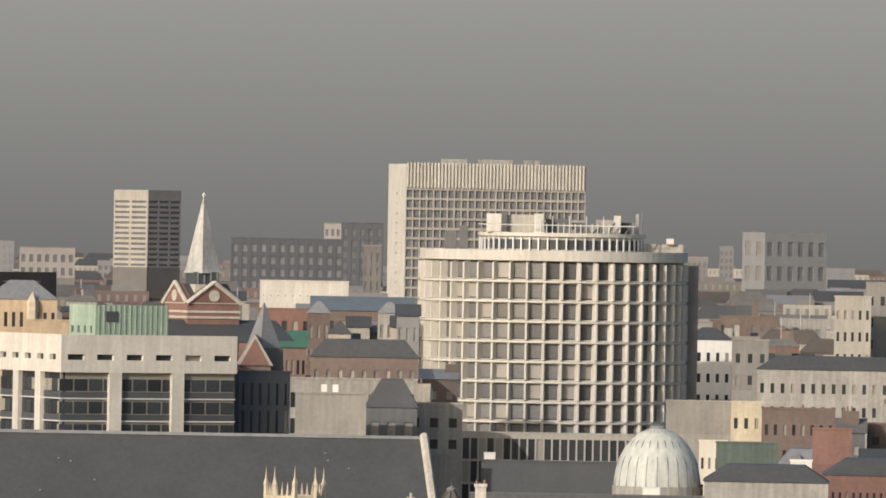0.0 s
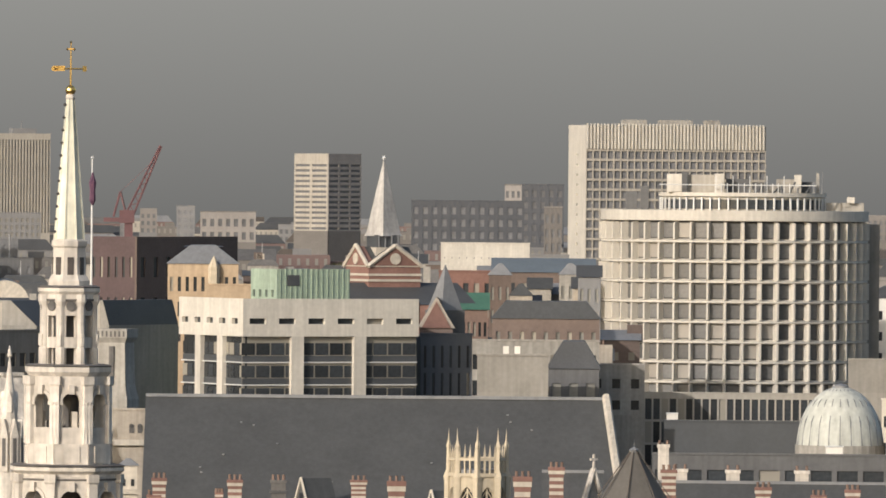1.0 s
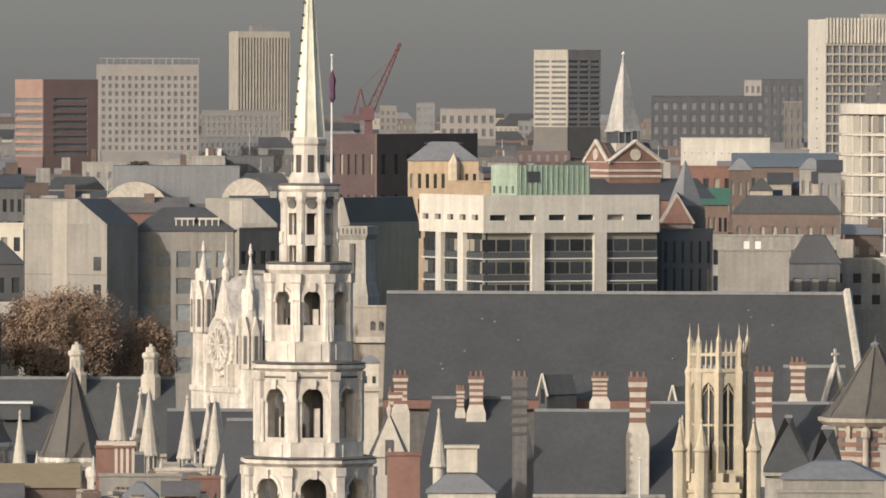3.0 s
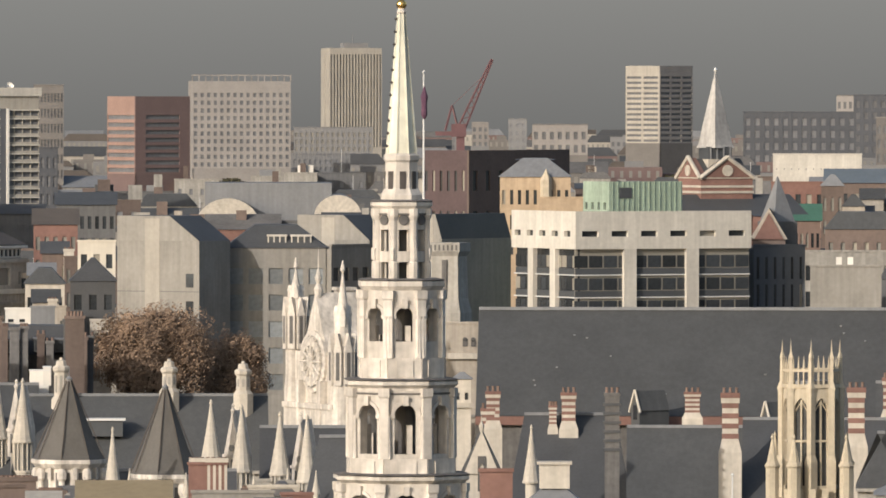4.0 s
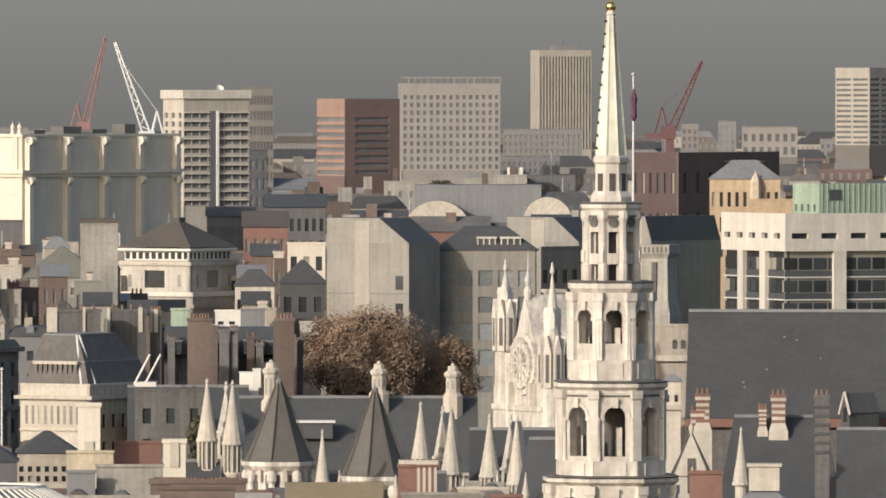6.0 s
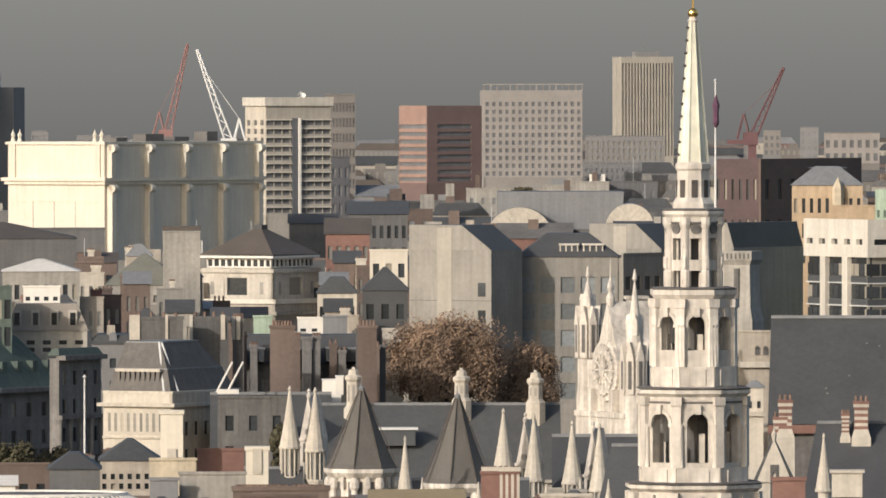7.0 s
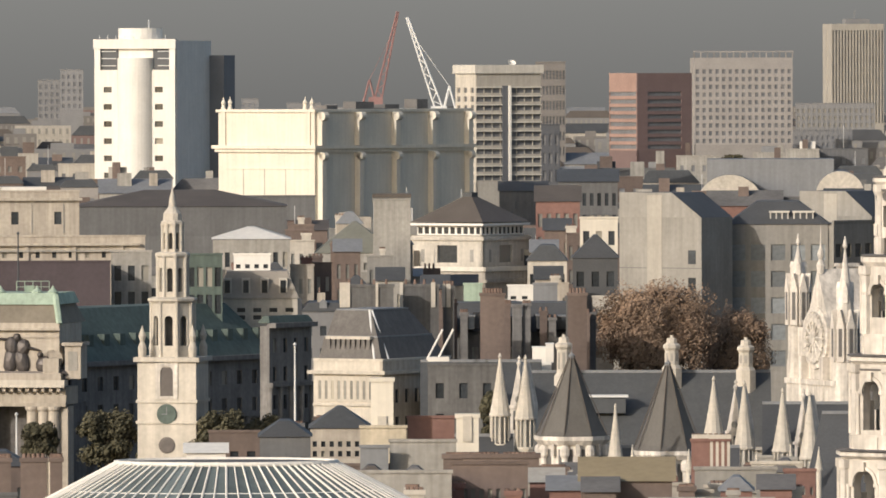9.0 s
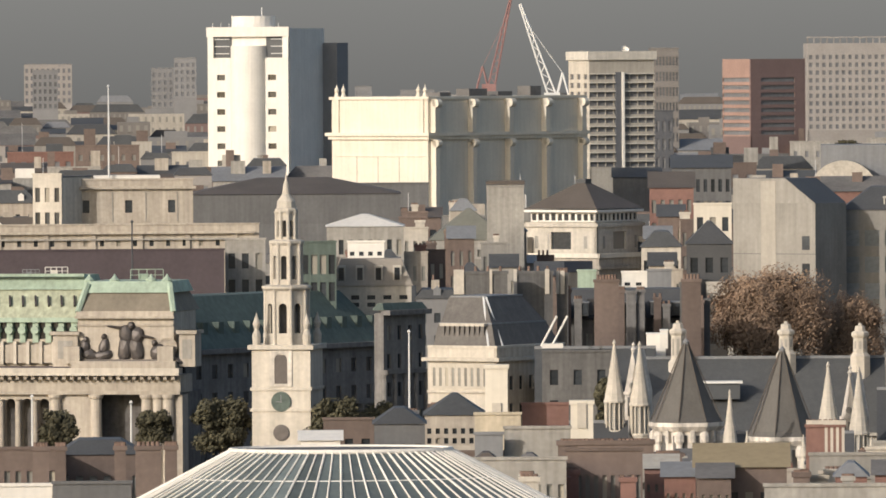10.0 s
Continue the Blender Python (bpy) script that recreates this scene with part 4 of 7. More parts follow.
def tower_roof(u, v_tip, v_base, half, d, stone=limestone, turn=10.0, rows=2, label="tall octagonal slate spire over a carved stone belfry"):
    th = thing("turret_tower", u, d, 0, label, "turret", "court turrets")
    H = lambda v: high(v, d, u)
    r = half * STEP * d
    zt, zb = H(v_tip), H(v_base)
    roof = part("slate_spire", rings([(r, zb), (r * 0.9, zb + 0.5), (r * 0.68, zb + (zt - zb) * 0.25), (r * 0.06, zt - 0.8)], 8, turn), surface("spire_slate", (0.105, 0.098, 0.088), 0.7, grain=1.2, mottle=0.12, streak=0.1) if "spire_slate" not in bpy.data.materials else bpy.data.materials["spire_slate"], th)
    for i in range(8):
        a = radians(turn + 45 * i + 22.5)
        part("hip_roll", rod((r * 0.97 * math.sin(a), -r * 0.97 * math.cos(a), zb + 0.2), (r * 0.07 * math.sin(a), -r * 0.07 * math.cos(a), zt - 0.8), 0.06, 5), brown_tile, roof)
    part("finial", rings([(r * 0.07, zt - 0.9), (r * 0.1, zt - 0.6), (0.06, zt - 0.3), (0.0, zt + 0.6)], 8), lead, th)
    part("cornice", rings([(r * 0.92, zb - 0.9), (r * 1.04, zb - 0.4), (r * 1.04, zb)], 8, turn), stone, th)
    part("belfry", rings([(r * 0.86, 0), (r * 0.86, zb - 0.9)], 8, turn), stone, th)
    for i in range(8):
        m = pose(0, 0, 0, 0, 0, turn + 45 * i) @ pose(0, -r * 0.86 * math.cos(math.pi / 8), 0)
        for x in (-0.22, 0.22):
            # dark slab that paints the shade of a niche
            part("niche", box(x * r - r * 0.1, x * r + r * 0.1, -0.04, 0.3, zb - 3.4, zb - 1.3), soot_shade_stone, th, m=m)
        part("bracket", box(-0.2, 0.2, -0.5, 0.05, zb - 2.0, zb - 0.8), stone, th, m=m)
        m2 = pose(0, 0, 0, 0, 0, turn + 45 * i + 22.5) @ pose(0, -r * 0.9, 0)
        part("corner_shaft", rings([(0.32, 0), (0.32, zb - 2.2), (0.5, zb - 1.9), (0.5, zb - 1.3), (0.3, zb - 0.9)], 8), stone, th, m=m2)
    return th


tower_roof(-737, -487, -639, 66, 960)
tower_roof(-567, -501, -665, 64, 950)
octagon = tower_roof(853, -452, -591, 99, 990, terrace_stone, 12.0, label="broad octagonal slate roof over striped stone arches")
for k in range(6):
    z = high(-600 - k * 17, 990)
    r = 99 * STEP * 990 * 0.885
    part("brick_band", rings([(r, z - 0.45), (r, z)], 8, 12.0), brick, octagon)
flat_block("grey_roof_block", 862, 1060, -645, 830, 12, "grey rendered flat roof block", "roof room", 0, 0, light_concrete)
flat_block("low_sheet_roof", 690, 870, -702, 800, 10, "low roof with a pale sheet edge", "house", 6, 1, concrete, glass, kind="mansard", rise=1.4, inset=3, roof=lead)
slate_roof(655, 745, -592, -690, 960, 5, "small steep slate roof beside the octagon", 3, grey_stone, slate)
slate_roof(738, 800, -612, -690, 950, 5, "small steep slate roof beside the octagon", 2.4, grey_stone, dark_slate)

def stone_stack(u, v, d, half, h, stone=pale_stone):
    th = thing("stone_chimney", u, d, 0, "pale stone octagonal chimney with a moulded cap and crown", "chimney", "stone chimneys")
    z1, r = high(v, d, u), half * STEP * d
    z0 = z1 - wide(h, d)
    part("shaft", rings([(r * 1.25, z0 - 8), (r * 1.25, z0 + 0.5), (r * 0.9, z0 + 0.9), (r * 0.86, z1 - 1.7)], 8), stone, th)
    part("cap", rings([(r * 0.86, z1 - 1.7), (r * 1.1, z1 - 1.4), (r * 1.1, z1 - 1.1), (r * 0.8, z1 - 0.9)], 8), stone, th)
    part("crown", rings([(r * 0.7, z1 - 0.9), (r * 0.6, z1 - 0.35), (r * 0.25, z1 - 0.25), (r * 0.2, z1)], 8), stone, th)
    for i in range(8):
        part("panel", box(-r * 0.16, r * 0.16, -0.03, 0.2, z0 + 1.3, z1 - 2.0), grey_stone, th, m=pose(0, 0, 0, 0, 0, 45 * i) @ pose(0, -r * 0.8, 0))
    return th


for u, v, h in ((-751, -460, 82), (-560, -462, 66), (-429, -466, 66)):
    stone_stack(u, v, 1056, 15, h)
box_th = thing("roof_lantern", -672, 1050, 0, "white flat-topped roof lantern on slates", "roof lantern")
part("frame", box(-1.9, 1.9, 0, 2, high(-600, 1050), high(-572, 1050)), dark_steel, box_th)
part("lid", box(-2.2, 2.2, -0.3, 2.3, high(-572, 1050), high(-568, 1050)), steel, box_th)
for u, w, h, v in ((-776, 14, 10, -478), (-790, 34, 22, -484)):
    th = thing("roof_tank", u, 1064, 0, "white water tank on the roof", "tank")
    part("tank", box(-wide(w, 1064) / 2, wide(w, 1064) / 2, 0, 2, high(v - h - 22, 1064), high(v, 1064)), white_render, th)
    part("lid", box(-wide(w, 1064) / 2 - 0.06, wide(w, 1064) / 2 + 0.06, -0.06, 2.06, high(v, 1064), high(v, 1064) + 0.12), steel, th)


# ---- gothic gable with a rose window ----
def rose_gable():
    d, u = 1045.0, -302.0
    rot = -66.0
    th = thing("gothic_gable", u, d, rot, "pale carved gothic gable end with a rose window and turrets", "gable")
    H = lambda v: high(v, d, u)
    s = STEP * d
    w = wide(41.5, d) / math.cos(radians(66))
    zl, za, zb = H(-540), H(-345), H(-450)
    wall = box(-w, w, 0, 6, 0, zb)
    part("gable_wall", gable(-w * 0.5, w * 0.5, 0, 6, zb, za, "y", wall), limestone, th)
    rz, rr = H(-467), 55 * s
    rose = part("rose_window", rings([(rr, 0), (rr, 0.35), (rr * 0.86, 0.45)], 32), limestone, th, m=pose(0, 0, rz, 90, 0, 0))
    part("rose_glass", rings([(rr * 0.86, 0.46), (rr * 0.85, 0.47)], 32), grey_stone, rose)
    for k in range(12):
        a = 2 * math.pi * k / 12
        part("rose_spoke", rod((0.5 * math.sin(a), 0.5 * math.cos(a), 0.55), (rr * 0.84 * math.sin(a), rr * 0.84 * math.cos(a), 0.55), 0.14, 5), limestone, rose)
        part("rose_foil", rings([(0.55, 0.45), (0.55, 0.65), (0.4, 0.66)], 10), limestone, rose, m=pose(rr * 0.66 * math.sin(a + 0.26), rr * 0.66 * math.cos(a + 0.26), 0))
    part("rose_hub", rings([(0.7, 0.45), (0.7, 0.7)], 16), limestone, rose)
    part("ledge", box(-w - 0.5, w + 0.5, -1.0, 0.1, zl - 0.6, zl), limestone, th)
    part("lower_wall", box(-w - 0.4, w + 0.4, -0.8, 0.0, 0, zl - 0.6), limestone, th)
    part("finial", rings([(0.35, za - 0.6), (0.5, za + 0.4), (0.22, za + 1.0), (0.4, za + 1.6), (0.1, za + 2.6), (0.0, za + 5.2)], 8), limestone, th, m=pose(0, 0.4, 0))
    for x, vt, vb, half in ((-w, -284, -380, 17), (w, -286, -440, 19)):
        r = half * s
        zt, zc = H(vt), H(vb)
        tur = part("turret", rings([(r * 1.25, 0), (r * 1.25, H(-520)), (r * 1.1, H(-500)), (r * 1.05, zc), (r * 1.1, zc + 0.2), (r * 0.95, zc + 0.5), (r * 0.08, zt - 1.4), (r * 0.25, zt - 1.1), (r * 0.06, zt)], 12), limestone, th, m=pose(x, 0.5, 0))
        for k in range(8):
            a = 2 * math.pi * k / 8
            m = pose(0, 0, 0, 0, 0, 45 * k) @ pose(0, -r * 1.05, 0)
            part("gablet", gable(-0.5, 0.5, -0.35, 0.5, zc - 0.5, zc + 1.6, "y", box(-0.42, 0.42, -0.3, 0.5, zc - 4.2, zc - 0.5)), limestone, tur, m=m)
            part("lancet", box(-0.2, 0.2, -0.34, 0, zc - 3.6, zc - 0.5), soot_shade_stone, tur, m=m)
        for k in range(3):
            part("lucarne", gable(-0.3, 0.3, -0.3, 0.6, zc + (zt - zc) * 0.38, zc + (zt - zc) * 0.48, "y", box(-0.25, 0.25, -0.25, 0.6, zc + (zt - zc) * 0.24, zc + (zt - zc) * 0.38)), limestone, tur, m=pose(0, 0, 0, 0, 0, 120 * k + 66) @ pose(0, -r * 0.62, 0))
    pier = part("pinnacle_pier", box(-2.9, -1.2, 3.6, 5.4, 0, H(-342)), limestone, th)
    part("pier_slot", box(-2.4, -1.7, 3.55, 3.7, H(-410), H(-350)), soot_shade_stone, pier)
    part("pier_cap", box(-3.1, -1.0, 3.4, 5.6, H(-342), H(-336)), limestone, pier)
    for x in (-w * 0.45, w * 0.45):
        part("buttress", box(x - 0.5, x + 0.5, -0.9, 0, 0, H(-500)), limestone, th)
    part("nave_roof", gable(-w * 0.5, w * 0.5, 6, 9, zb - 2, za - 1, "y"), dark_slate, th)


rose_gable()

# ---- gold-stone church lantern tower ----
def lantern_tower():
    d, u = 820.0, 576.0
    th = thing("gothic_lantern_tower", u, d, 0, "golden stone octagonal church lantern with pinnacles", "church tower")
    s = STEP * d
    H = lambda v: high(v, d, u)
    r = 52 * s / 1.0
    turn = 22.5
    side, ap = 2 * r * math.sin(math.pi / 8), r * math.cos(math.pi / 8)
    z0, z1 = H(-690), H(-505)
    for i in range(8):
        m = pose(0, 0, 0, 0, 0, turn + 45 * i) @ pose(0, -ap, z0)
        face = part("lantern_wall", arch_wall(side, z1 - z0, side * 0.6, 0.3, H(-550) - z0, 0.5, True), warm_stone, th, m=m)
        part("leaded_glass", box(-side * 0.3, side * 0.3, 0.34, 0.4, 0.3, H(-522) - z0), glass, face)
        part("mullion", box(-0.07, 0.07, 0.12, 0.3, 0.3, H(-532) - z0), warm_stone, face)
        part("transom", box(-side * 0.29, side * 0.29, 0.13, 0.29, H(-607) - z0, H(-603) - z0), warm_stone, face)
        for x in (-1, 1):
            part("tracery", rod((x * side * 0.3, 0.2, H(-553) - z0), (0, 0.2, H(-535) - z0), 0.06, 5), warm_stone, face)
            part("tracery", rod((x * side * 0.15, 0.2, H(-538) - z0), (x * side * 0.15, 0.2, H(-528) - z0), 0.05, 5), warm_stone, face)
        part("string", box(-side / 2, side / 2, -0.15, 0, z1 - z0 - 0.3, z1 - z0), warm_stone, face)
        # pierced parapet
        zp = z1 - z0
        for k in range(4):
            x = -side / 2 + side * (k + 0.5) / 4
            part("parapet_shaft", box(x - 0.06, x + 0.06, 0.02, 0.22, zp, zp + 25 * s), warm_stone, face)
            part("merlon", rings([(0.09, zp + 25 * s), (0.13, zp + 29 * s), (0.0, zp + 50 * s)], 4, x=x, y=0.12), warm_stone, face)
        part("parapet_rail", box(-side / 2, side / 2, 0, 0.24, zp + 22 * s, zp + 27 * s), warm_stone, face)
        m2 = pose(0, 0, 0, 0, 0, turn + 45 * i + 22.5) @ pose(0, -r + 0.05, 0)
        part("buttress", rings([(0.55, H(-760)), (0.55, H(-640)), (0.38, H(-630)), (0.38, H(-520)), (0.46, H(-512)), (0.22, H(-500)), (0.18, H(-462)), (0.24, H(-458)), (0.09, H(-448)), (0.0, H(-426))], 4, 45), warm_stone, th, m=m2)
    part("inner_floor", rings([(r * 0.85, z0 - 2), (r * 0.85, z0 + 0.3)], 8, turn), warm_stone, th)
    part("lantern_roof", rings([(r * 0.9, z1), (r * 0.9, z1 + 0.3)], 8, turn), lead, th)
    w = 64 * s
    zt = H(-705)
    part("square_tower", box(-w - 0.5, w - 1.3, -w, w, 0, zt), warm_stone, th)
    part("tower_string", box(-w - 0.7, w - 1.1, -w - 0.2, w + 0.2, zt - 0.9, zt - 0.6), warm_stone, th)
    for k in range(10):
        x = -w - 0.3 + (2 * w - 0.8) * (k + 0.5) / 10
        if k % 2 == 0:
            part("merlon", box(x - 0.28, x + 0.28, -w, -w + 0.4, zt, zt + 0.8), warm_stone, th)
    for x, y in ((-w - 0.2, -w), (-30 * s, -w - 0.4), (w - 1.0 + 0.9, -w), (-w, w), (w, w)):
        part("corner_pinnacle", rings([(0.62, H(-790)), (0.62, H(-652)), (0.75, H(-648)), (0.5, H(-640)), (0.08, H(-600)), (0.16, H(-598)), (0.0, H(-590))], 8), warm_stone, th, m=pose(x, y, 0))


lantern_tower()

# ---- striped chimneys of the law courts ----
for u, v, w, h in ((13, -510, 25, 92), (4, -540, 24, 90), (147, -512, 26, 90), (119, -537, 14, 60), (366, -512, 28, 66), (433, -512, 31, 140), (656, -502, 31, 140), (716, -485, 27, 98), (915, -488, 27, 90), (1082, -517, 28, 90), (1180, -530, 26, 80), (1240, -520, 26, 90)):
    chimney(u, v, 1000 if h > 100 else 1016, w * 0.98, h, "red brick chimney stack banded with white stone", brick, 3, True, group="striped chimney stacks")
dk = chimney(224, -512, 985, 26, 205, "tall soot-dark banded chimney stack", soot_shade_stone, 3, False, group="striped chimney stacks")
for k in range(6):
    part("band", box(-0.95, 0.95, -0.12, 1.7, high(-545 - k * 16, 985), high(-540 - k * 16, 985)), dark_slate, dk)
for u, v, w, h in ((935, -487, 30, 70), (1028, -488, 30, 70), (1150, -488, 30, 70), (905, -445, 24, 60)):
    chimney(u, v, 1040, w * 0.8, h, "pale stone chimney with a moulded cap", limestone, 2)
for u, v in ((265, -520), (496, -540)):
    th = thing("roof_dormer", u, 1040, -55, "small slate dormer with a pale front", "dormer", "roof dormers")
    zt = high(v, 1036, u)
    part("dormer_roof", gable(-0.95, 0.95, 0, 4, zt - 2.2, zt, "y", box(-0.8, 0.8, 0, 4, zt - 5.5, zt - 2.2)), slate, th)
    for x in (-1, 1):
        part("dormer_coping", rod((x * 1.05, -0.08, zt - 2.4), (0, -0.08, zt + 0.1), 0.16, 5), pale_stone, th)
    part("dormer_window", box(-0.35, 0.35, -0.06, 0.1, zt - 3.2, zt - 1.6), glass, th)
# pierced gable beside the octagon
th = thing("pierced_gable", 782, 1022, 40, "white pierced stone gable coping with a cross", "gable")
zt = high(-497, 1022)
part("coping", rod((-2.6, 0, zt - 7), (0, 0, zt), 0.3, 6), limestone, th)
part("coping", rod((2.6, 0, zt - 7), (0, 0, zt), 0.3, 6), limestone, th)
part("gable_field", gable(-2.6, 2.6, 0.1, 0.6, zt - 7, zt, "y", box(-2.6, 2.6, 0.1, 0.6, 8, zt - 7)), grey_stone, th)
part("cross", box(-0.12, 0.12, -0.1, 0.1, zt, zt + 1.6, box(-0.5, 0.5, -0.09, 0.09, zt + 0.9, zt + 1.15)), limestone, th)
for k in range(6):
    part("quatrefoil", rings([(0.3, 0), (0.3, 0.1)], 8), soot_shade_stone, th, m=pose(-2.1 + 0.35 * k, 0.08, zt - 6.4 + 1.0 * k, 90, 0, 0))

# ---- stair towers beside the steeple ----
# shade on tower and stair block is put into greyer, darker stone
th = thing("flared_stack_tower", -64, 1090, -20, "pale stone stack tower with an arcaded top", "tower")
zt = high(-256, 1090)
part("shaft", rings([(2.9, 0), (2.9, high(-380, 1090)), (2.4, high(-355, 1090)), (2.2, zt - 1.6), (2.7, zt - 1.0), (2.7, zt)], 4), grey_stone, th)
for k in range(7):
    # slots are dark slabs, their inner shade put into the colour
    part("arcade_slot", box(-1.7 + k * 0.52, -1.5 + k * 0.52, -1.96, -1.8, zt - 0.9, zt - 0.25), soot_shade_stone, th)
part("wide_slot", box(-0.3, 0.3, -1.85, -1.5, zt - 6.5, zt - 2), soot_shade_stone, th)
th = flat_block("stone_stair_block", -70, 3, -400, 1072, 8, "pale stone stair block with arched slots", "tower", 0, 0, terrace_stone)
for k in range(3):
    part("arched_slot", rings([(0.28, 0), (0.28, 0.12)], 10), soot_shade_stone, th, m=pose(-0.2 + k * 0.95, 0.02, high(-428, 1072), 90, 0, 0))
    part("slot", box(-0.46 + k * 0.95, 0.06 + k * 0.95, -0.1, 0.05, high(-440, 1072), high(-428, 1072)), soot_shade_stone, th)
part("corbel", box(-2.4, 2.4, -0.5, 0, high(-462, 1072), high(-452, 1072)), pale_stone, th)
slate_roof(-170, -20, -440, -560, 1080, 8, "dark slate roof behind the steeple", 3, soot_shade_stone, dark_slate)
th = flat_block("little_turret", -57, -26, -498, 985, 3, "pale square turret with paired arches", "turret", 2, 1, pale_stone, glass, fw=0.4, fh=0.5, foot=-540, kind="mansard", rise=0.7, inset=0.9, roof=lead)
part("turret_cornice", box(-1.2, 1.2, -0.35, 0, high(-548, 985), high(-540, 985)), pale_stone, th)
th = flat_block("small_stone_gable", -38, 24, -665, 960, 8, "pale stone gable with a lancet window and slate roof", "gable", 0, 0, pale_stone, kind="front", rise=4.4, roof=slate)
zb = high(-665, 960)
part("gable_front", gable(-1.8, 1.8, -0.25, -0.11, zb, zb + 4.4, "y"), pale_stone, th)
part("lancet", arch_wall(0.8, 3.6, 0.4, 0.2, 2.5, 0.2, True), soot_shade_stone, th, m=pose(0, -0.4, zb - 1.8))
part("finial", rings([(0.15, zb + 4.2), (0.3, zb + 4.9), (0.1, zb + 5.3), (0, zb + 6)], 6), pale_stone, th)

# ---- church tower with clock, at the island in the street ----
def clock_church():
    d, u = 1075.0, -1443.0
    th = thing("clock_church_tower", u, d, -12, "slender pale stone church tower with a clock and stacked lantern", "church tower")
    s = STEP * d
    H = lambda v: high(v, d, u)
    w = 53 * s
    part("tower", box(-w, w, -w, w, 0, H(-505)), pale_stone, th)
    part("tower_cornice", box(-w * 1.12, w * 1.12, -w * 1.12, w * 1.12, H(-505), H(-497)), pale_stone, th)
    for v in (-575, -612):
        part("string_course", box(-w * 1.05, w * 1.05, -w * 1.05, w * 1.05, H(v) - 0.15, H(v) + 0.2), pale_stone, th)
    for k in range(2):
        m = pose(0, 0, 0, 0, 0, -90 * k) @ pose(0, -w, 0)
        part("belfry_frame", arch_wall(2.6, 4.6, 1.5, 0.3, 3.0, 0.12), limestone, th, m=m @ pose(0, -0.12, H(-570)))
        part("belfry_louvre", box(-0.75, 0.75, -0.03, 0.1, H(-570) + 0.3, H(-570) + 3.6), bronze, th, m=m)
        clock = part("clock_face", rings([(1.15, 0), (1.15, 0.18), (1.0, 0.2)], 24), dark_copper, th, "grey-blue clock dial", m=m @ pose(0, 0, H(-597), 90, 0, 0))
        part("clock_hand", box(-0.05, 0.05, -0.1, 0.8, 0.2, 0.24), lead, clock)
        part("clock_hand", box(-0.6, 0.1, -0.05, 0.05, 0.24, 0.27), lead, clock)
        part("oculus", rings([(0.95, 0), (0.95, 0.1), (0.7, 0.12)], 20), bronze, th, m=m @ pose(0, 0, H(-652), 90, 0, 0))
    for v0, v1, half, ov in ((-497, -398, 33, 16), (-398, -318, 23, 9), (-318, -262, 15, 7)):
        r = half * s * 1.18
        side, ap = 2 * r * math.sin(math.pi / 8), r * math.cos(math.pi / 8)
        z0, z1 = H(v0), H(v1)
        # dark inner core paints the shade seen through the stage's arches
        st = part("lantern_stage", rings([(r * 0.5, z0), (r * 0.5, z1)], 8), soot_shade_stone, th)
        for i in range(8):
            m = pose(0, 0, 0, 0, 0, 45 * i) @ pose(0, -ap, z0)
            h = z1 - z0
            part("stage_wall", arch_wall(side, h, side * 0.5, h * 0.2, h * 0.66, 0.3), pale_stone, st, m=m)
            part("corner_column", rings([(0.26, 0), (0.2, 0.4), (0.2, h - 0.4), (0.3, h)], 8), pale_stone, st, m=pose(0, 0, z0, 0, 0, 45 * i + 22.5) @ pose(0, -r, 0))
        part("stage_cornice", rings([(r * 1.0, z1 - 0.3), (r * 1.16, z1), (r * 1.16, z1 + 0.25), (r * 0.9, z1 + 0.4)], 8), pale_stone, th)
    for x in (-1, 1):
        for y in (-1, 1):
            part("urn", rings([(0.45, H(-497)), (0.5, H(-480)), (0.25, H(-470)), (0.45, H(-460)), (0.0, H(-440))], 8), pale_stone, th, m=pose(x * w * 0.86, y * w * 0.86, 0))
    part("cupola", rings([(17 * s, H(-258)), (16 * s, H(-244)), (7 * s, H(-232)), (5 * s, H(-215)), (2 * s, H(-206)), (0.0, H(-192))], 12), pale_stone, th)


clock_church()


